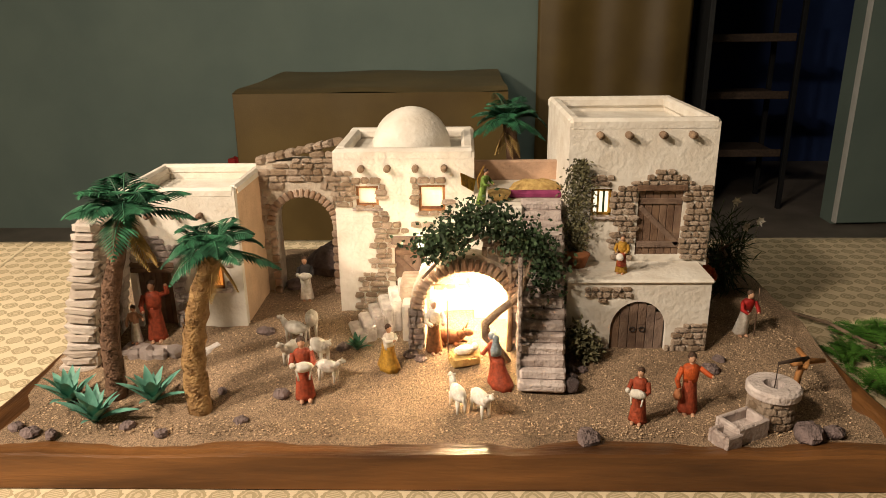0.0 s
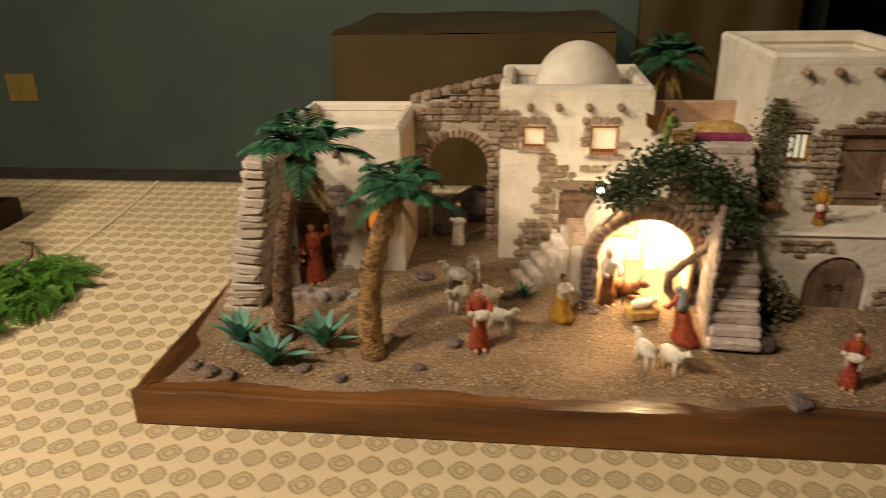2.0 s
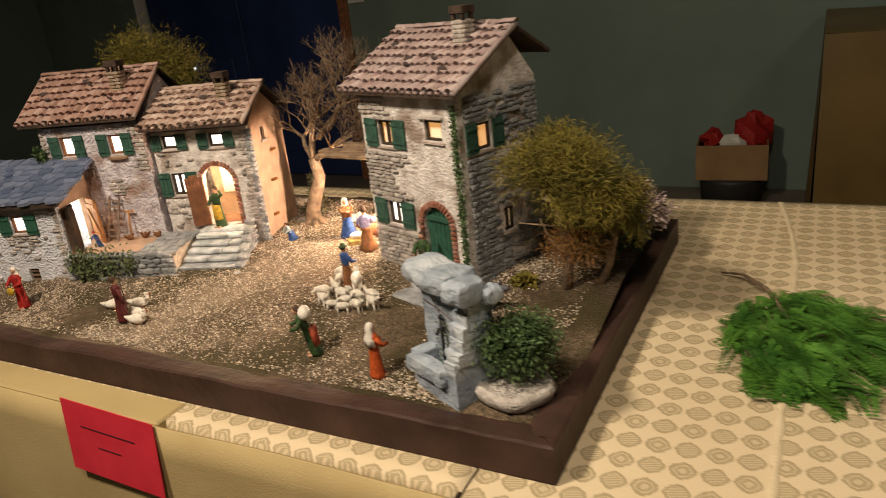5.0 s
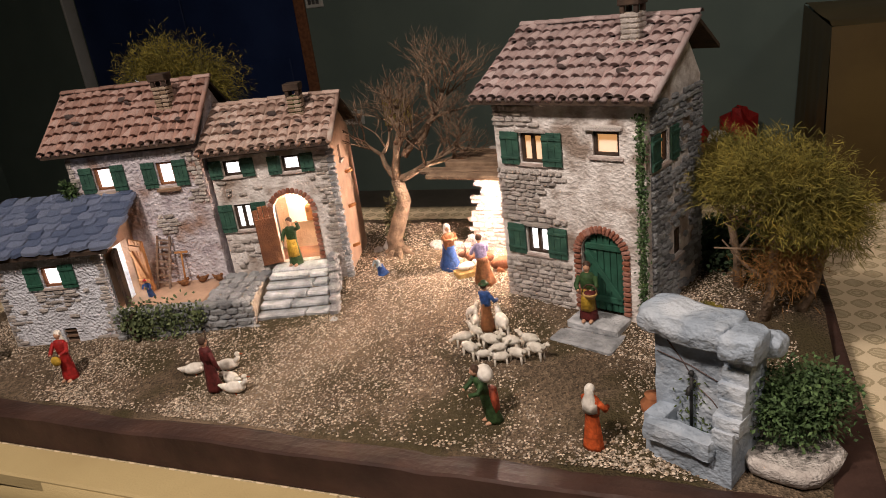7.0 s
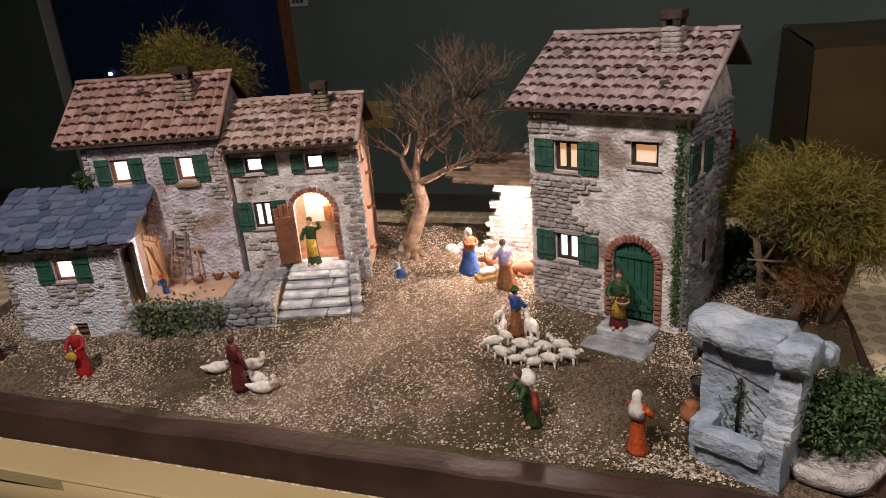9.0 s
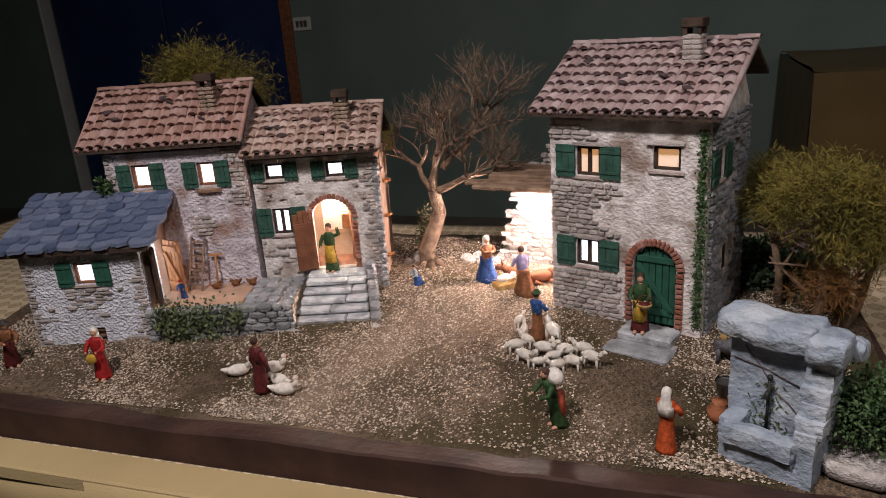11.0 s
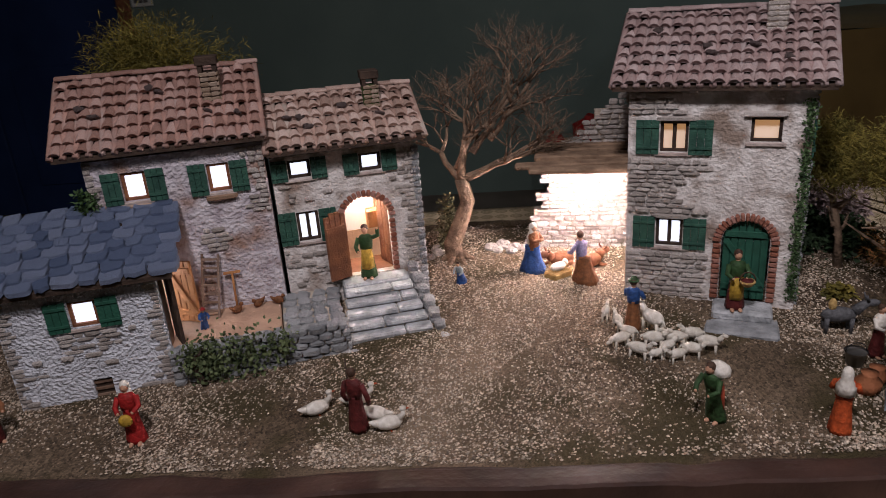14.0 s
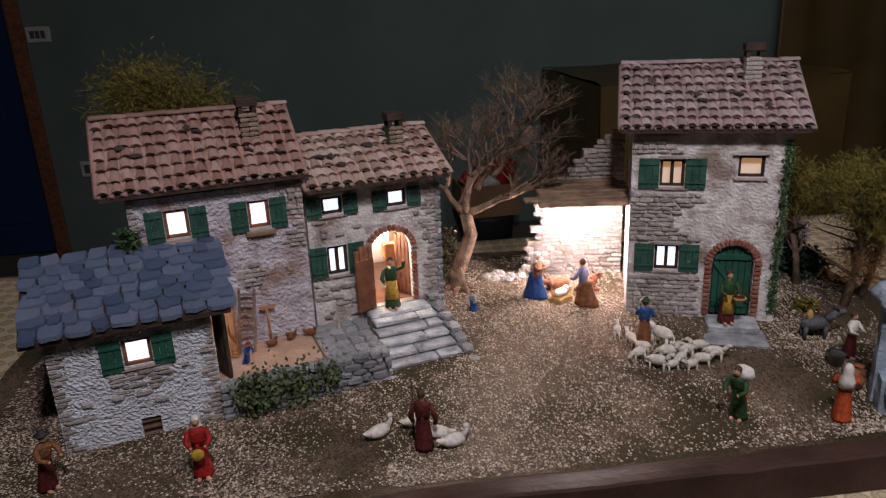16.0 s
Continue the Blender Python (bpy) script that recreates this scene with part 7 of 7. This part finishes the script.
# cut cedar sprays on the cloth
def cedar(cx, cy, rx, ry, n, seed, M=None):
    random.seed(seed)
    c_ = thing("cedar_sprays", None, None, "heap of cut green cedar sprays on the tablecloth", "greenery")
    for g in range(n):
        mb = MB()
        a = random.uniform(0, 6.28)
        q = math.sqrt(random.random()) * 0.75
        b = Vector((cx + rx * q * math.cos(a), cy + ry * q * math.sin(a), TZ + 0.006 + 0.022 * (1 - q) * random.random()))
        h = math.atan2(b.y - cy - ry * 0.95, b.x - cx + rx * 0.6) + random.gauss(0, 0.55)
        d = Vector((math.cos(h), math.sin(h), random.uniform(-0.05, 0.35)))
        L = random.uniform(0.045, 0.080)
        b -= Vector((d.x, d.y, 0)) * L * 0.5
        up = Vector((random.uniform(-0.4, 0.4), random.uniform(-0.4, 0.4), 1))
        side = d.cross(up).normalized()
        for i in range(11):
            t = i / 11
            p = b + d * L * t - Vector((0, 0, 0.02 * t * t))
            for s in (-1, 1):
                l2 = L * 0.28 * (1 - 0.6 * t)
                dd = (d * 0.9 + side * s).normalized()
                mb.leaf(p, dd, up, l2, 0.0013)
                for j in (0.25, 0.45, 0.65, 0.85):
                    for s2 in (-1, 1):
                        mb.leaf(p + dd * l2 * j * 0.9, (dd * 0.8 + dd.cross(up) * s2 * 0.8), up, l2 * 0.42, 0.0018)
        part("spray", mb, CEDAR_LEAF, c_, fix=False)
    part("stem", MB().tube([(cx - rx * 0.2, cy + ry * 0.3, TZ + 0.012), (cx - rx * 0.45, cy + ry * 0.75, TZ + 0.016), (cx - rx * 0.75, cy + ry * 1.05, TZ + 0.012), (cx - rx * 1.0, cy + ry * 1.12, TZ + 0.006)], [0.004, 0.0035, 0.003, 0.002], 6, 0, 0.1), BARK, c_, "bare brown cut stem")


cedar(-0.755, 1.135, 0.145, 0.215, 230, 5)
cedar(1.005, 1.130, 0.150, 0.20, 180, 6)

# ---- fountain, pot, well and stones ----
ft = thing("stone_fountain", None, None, "blue-grey stone wall fountain with basin and spout", "fountain", pose(-1.226, 0.824, 0, 0, 0, -26))


def hewn(mb_, lo, hi, seg=8, soft=0.35, amp=0.003, freq=38.0, seed=0.0):
    """A rough-hewn block: a box with softened corners and an uneven face."""
    c = [(a + b) / 2 for a, b in zip(lo, hi)]
    h = [(b - a) / 2 for a, b in zip(lo, hi)]
    vs_, fs_, seen = [], [], {}
    for ax in range(3):
        for sg in (-1, 1):
            ids = {}
            for i in range(seg + 1):
                for j in range(seg + 1):
                    q = [0.0, 0.0, 0.0]
                    q[ax], q[(ax + 1) % 3], q[(ax + 2) % 3] = sg, 2 * i / seg - 1, 2 * j / seg - 1
                    key = tuple(round(x, 5) for x in q)
                    if key not in seen:
                        d = Vector(q)
                        d = d.lerp(d.normalized() * 1.18, soft)
                        p = Vector((c[0] + h[0] * d.x, c[1] + h[1] * d.y, c[2] + h[2] * d.z))
                        k = noise.noise(p * freq + Vector((seed, 0, 0))) + 0.5 * noise.noise(p * freq * 2.7)
                        seen[key] = len(vs_)
                        vs_.append(p + Vector(q).normalized() * amp * k)
                    ids[i, j] = seen[key]
            for i in range(seg):
                for j in range(seg):
                    fs_.append([ids[i, j], ids[i + 1, j], ids[i + 1, j + 1], ids[i, j + 1]])
    mb_.add(vs_, fs_, 0, soft > 0.3)
    return mb_


part("back_slab", hewn(MB(), (-0.012, 0.042, 0.812), (0.090, 0.062, 0.975), 14, 0.04, 0.0022, 45), FOUNTAIN, ft)
part("cap_stone", hewn(MB(), (-0.024, 0.018, 0.963), (0.080, 0.070, 0.993), 16, 0.42, 0.0050, 42, 3.0), FOUNTAIN, ft)
part("corner_stone", hewn(MB(), (0.072, 0.014, 0.960), (0.108, 0.058, 0.989), 10, 0.45, 0.0040, 48, 7.0), FOUNTAIN, ft)
part("rear_stone", hewn(MB(), (0.096, 0.052, 0.955), (0.116, 0.078, 0.976), 8, 0.6, 0.003, 60, 9.0), FOUNTAIN, ft)
part("basin_front", hewn(MB(), (0.004, 0.008, 0.812), (0.072, 0.020, 0.852), 10, 0.06, 0.0018, 70, 1.0), FOUNTAIN, ft)
part("basin_rim", hewn(MB(), (-0.004, -0.002, 0.849), (0.074, 0.019, 0.871), 12, 0.20, 0.0024, 55, 2.0), FOUNTAIN, ft)
part("basin_side", hewn(MB(), (-0.008, 0.012, 0.812), (0.014, 0.052, 0.872), 9, 0.12, 0.0022, 55, 4.0), FOUNTAIN, ft)
part("water", MB().box(0.012, 0.072, 0.018, 0.044, 0.83, 0.853, b=0.001), WATER, ft)
part("side_wall", hewn(MB(), (0.070, 0.008, 0.812), (0.092, 0.074, 0.885), 10, 0.05, 0.0014, 45, 5.0), FOUNTAIN, ft)
for k_, (v_, z_) in enumerate(((0.012, 0.898), (0.019, 0.914), (0.023, 0.930), (0.030, 0.946), (0.034, 0.962))):
    part("pillar_block", hewn(MB(), (0.068 + 0.002 * (k_ % 2), v_, z_ - 0.019), (0.097, 0.072, z_), 8, 0.14, 0.0022, 65, 10.0 + k_), FOUNTAIN, ft)
part("spout", MB().tube([(0.034, 0.040, 0.905), (0.034, 0.031, 0.907), (0.034, 0.028, 0.900)], 0.0026, 7).tube([(0.034, 0.036, 0.922), (0.034, 0.036, 0.852)], 0.002, 6).ball((0.034, 0.036, 0.923), 0.0034, 0, 8, 6), BLACK, ft)
random.seed(62)
wd_ = MB()
for _ in range(70):
    z_ = random.uniform(0.853, 0.915)
    wd_.leaf((0.036 + random.gauss(0, 0.004 + 0.16 * (0.915 - z_)), 0.0405 + random.gauss(0, 0.001), z_), (random.uniform(-1, 1), -0.4, random.uniform(-1, 0.6)), (0.2, -1, 0.3), 0.006, 0.002)
part("algae", wd_, MOSS, ft, "thin green weed trailing from the spout", fix=False)
for a_, b_ in (((-0.008, 0.935), (0.066, 0.918)), ((0.004, 0.952), (0.040, 0.905)), ((0.040, 0.905), (0.068, 0.880))):
    part("crack", MB().tube([(a_[0], 0.0405, a_[1]), ((a_[0] + b_[0]) / 2, 0.0405, (a_[1] + b_[1]) / 2 + 0.003), (b_[0], 0.0405, b_[1])], 0.0007, 4), ROCK, ft)
pot = thing("planted_stone", None, None, "white rough stone planter with a green shrub", "planter")
part("planter", MB().lathe([(0.030, 0), (0.046, 0.010), (0.050, 0.024), (0.044, 0.030), (0.038, 0.026)], 18, c=(-1.083, 0.842, 0.818), folds=5, fold=0.06), ROCK_PALE, pot, "white rough stone bowl")
clump("", "", (-1.083, 0.848, 0.893), (0.056, 0.048, 0.045), 6000, 0.0062, SHRUB_LEAF, 61, parent=pot)
thing("clay_jar", MB().lathe([(0.008, 0), (0.014, 0.008), (0.015, 0.016), (0.008, 0.024), (0.010, 0.028)], 14, c=(-1.224, 0.896, 0.830)), TERRA, "orange clay jar beside the fountain", "jar")
thing("clay_jar", MB().lathe([(0.007, 0), (0.012, 0.008), (0.012, 0.014), (0.008, 0.021), (0.009, 0.024)], 14, c=(-1.206, 0.914, 0.830)), TERRA, "orange clay jar beside the fountain", "jar")
bk = thing("tin_bucket", None, None, "small grey bucket with a wire handle", "bucket", pose(-1.214, 0.950, 0.835))
part("bucket_body", MB().lathe([(0.009, 0), (0.013, 0.020), (0.014, 0.021), (0.011, 0.018)], 14), STEEL, bk)
part("handle", MB().tube([(0.013 * math.cos(t * math.pi / 8), 0, 0.020 + 0.012 * math.sin(t * math.pi / 8)) for t in range(9)], 0.0007, 4), BLACK, bk)
grains("pale_gravel", -1.29, -1.19, 0.80, 0.90, g2, 320, 0.0032, PEBBLE, B2)

wl = thing("stone_well", None, None, "round stone well with a flat mauve rim", "well", pose(0.682, 0.912, 0))
part("shaft", MB().lathe([(0.027, 0.815), (0.026, 0.866)], 20), MORTAR, wl)
for r in range(4):
    for k in range(13):
        a = 2 * math.pi * (k + 0.5 * (r % 2)) / 13
        piece("stone", random.choice(SETS["warm"]), wl, (0.0265 * math.cos(a), 0.0265 * math.sin(a), 0.832 + r * 0.0105), (0.007, 0.0125, 0.0098), a)
rim = MB()
vs, fs = [], []
for k in range(28):
    a = 2 * math.pi * k / 28
    for r, z in ((0.0335, 0.868), (0.034, 0.877), (0.031, 0.880), (0.013, 0.880), (0.012, 0.868)):
        vs.append((r * math.cos(a), r * math.sin(a), z))
for k in range(28):
    for i in range(5):
        fs.append([k * 5 + i, ((k + 1) % 28) * 5 + i, ((k + 1) % 28) * 5 + (i + 1) % 5, k * 5 + (i + 1) % 5])
part("well_rim", rim.add(vs, fs), STONE_MAUVE, wl)
part("well_water", MB().lathe([(0.012, 0.866), (0.012, 0.867)], 14), BLACK, wl)
sw = thing("well_sweep", None, None, "forked stick frame with a bucket rope over the well", "frame")
part("upright", MB().tube([(0.735, 0.965, 0.828), (0.737, 0.962, 0.868), (0.741, 0.960, 0.890)], [0.005, 0.0045, 0.004], 7, 0, 0.1), WOOD_GOLD, sw)
part("cross_stick", MB().tube([(0.722, 0.955, 0.886), (0.745, 0.962, 0.886), (0.775, 0.975, 0.880)], [0.005, 0.0045, 0.003], 7, 0, 0.1), WOOD_GOLD, sw)
part("side_stick", MB().tube([(0.742, 0.985, 0.892), (0.745, 0.960, 0.887), (0.735, 0.945, 0.884)], [0.004, 0.004, 0.0035], 7, 0, 0.1), WOOD_GOLD, sw)
part("long_arm", MB().tube([(0.745, 0.962, 0.890), (0.715, 0.94, 0.898), (0.690, 0.925, 0.902)], [0.003, 0.0025, 0.002], 6), DARK, sw)
part("rope", MB().tube([(0.690, 0.925, 0.902), (0.686, 0.918, 0.868)], 0.0008, 5), DARK, sw)


def trough(x, y, yaw, L, W, H):
    t_ = MB()
    for a in ((-L, L, -W, -W + 0.006), (-L, L, W - 0.006, W), (-L, -L + 0.007, -W + 0.006, W - 0.006), (L - 0.007, L, -W + 0.006, W - 0.006)):
        t_.box(*a, 0, H, b=0.0015)
    t_.box(-L + 0.006, L - 0.006, -W + 0.005, W - 0.005, 0, H * 0.5, b=0.001)
    thing("stone_trough", t_, STONE_MAUVE, "rough mauve stone watering trough", "trough", pose(x, y, g1(y) - 0.004, 0, 0, yaw), "troughs")


trough(0.634, 0.880, 28, 0.027, 0.019, 0.026)
trough(0.606, 0.858, 28, 0.013, 0.016, 0.021)


def rock(x, y, z, s, label="dark purple-brown stone on the sand", material=None):
    mb = MB().ball((0, 0, 0), (s, s * random.uniform(0.7, 1), s * random.uniform(0.5, 0.75)), 0, 9, 7, 0.16, smooth=False)
    thing("rock", mb, material or ROCK, label, "stone", pose(x, y, z + s * 0.22, 0, 0, random.uniform(0, 360)), "loose stones")


random.seed(9)
for x, y, s in ((0.438, 0.862, 0.018), (-0.010, 0.903, 0.010), (0.029, 0.965, 0.013), (-0.104, 0.872, 0.009), (-0.275, 0.872, 0.013), (-0.245, 0.868, 0.010), (0.748, 0.876, 0.013), (0.715, 0.872, 0.020), (-0.30, 0.885, 0.010),
                (-0.155, 0.89, 0.010), (-0.055, 0.97, 0.009), (-0.03, 1.115, 0.015), (0.205, 1.055, 0.013), (0.220, 1.045, 0.010), (0.640, 1.02, 0.014), (0.66, 1.045, 0.010), (-0.02, 1.30, 0.02), (0.455, 1.02, 0.010), (0.10, 1.075, 0.012)):
    rock(x, y, g1(y), s)
rock(0.035, 1.40, 0.855, 0.06, "large dark rock behind the archway")
rock(0.085, 1.43, 0.855, 0.05, "large dark rock behind the archway")
for x, y, s in ((-1.662, 1.345, 0.014), (-1.640, 1.352, 0.016), (-1.618, 1.340, 0.013), (-1.625, 1.325, 0.011), (-1.650, 1.33, 0.010), (-1.755, 1.33, 0.014), (-1.77, 1.31, 0.012), (-1.760, 1.345, 0.013), (-1.60, 1.335, 0.012)):
    rock(x, y, g2(y), s, "pale round stone near the bare tree", ROCK_PALE)
for u, v in ((-0.27, -0.03), (-0.24, -0.03), (-0.30, -0.04)):
    p = V @ Vector((u, v, 0.886))
    thing("hen_figurine", MB().ball((0, 0, 0.007), (0.008, 0.005, 0.006), 0, 9, 6).ball((0.007, 0, 0.013), 0.0032, 0, 7, 5).tube([(-0.006, 0, 0.008), (-0.012, 0, 0.013)], [0.004, 0.001], 5), BROWN, "small brown hen figurine on the terrace", "figurine", pose(p.x, p.y, p.z, 0, 0, random.uniform(0, 360)), "hens")
ld = thing("wooden_ladder", None, None, "small dark wooden ladder leaning on the farmhouse", "ladder", V @ pose(-0.338, -0.044, 0.886, -14, 8, 0))
for x in (-0.011, 0.011):
    part("rail", MB().box(x - 0.0018, x + 0.0018, -0.0018, 0.0018, 0, 0.095), WOOD, ld)
for k in range(7):
    part("rung", MB().box(-0.011, 0.011, -0.0012, 0.0012, 0.010 + k * 0.0125, 0.0135 + k * 0.0125), WOOD, ld)
rk = thing("wooden_rake", None, None, "pale wooden rake leaning on the farmhouse wall", "rake", V @ pose(-0.300, -0.036, 0.886, -12, 0, 0))
part("shaft", MB().tube([(0, 0, 0), (0, 0, 0.062)], 0.0018, 6), WOOD_GOLD, rk)
part("rake_head", MB().box(-0.012, 0.012, -0.0015, 0.0015, 0.058, 0.062), WOOD_GOLD, rk)
bskt = thing("grain_basket", None, None, "shallow straw basket on the terrace edge", "basket", pose(0.340, 1.158, 1.061))
part("basket_body", MB().lathe([(0.012, 0), (0.018, 0.010), (0.018, 0.013), (0.013, 0.011)], 16), STRAW, bskt)
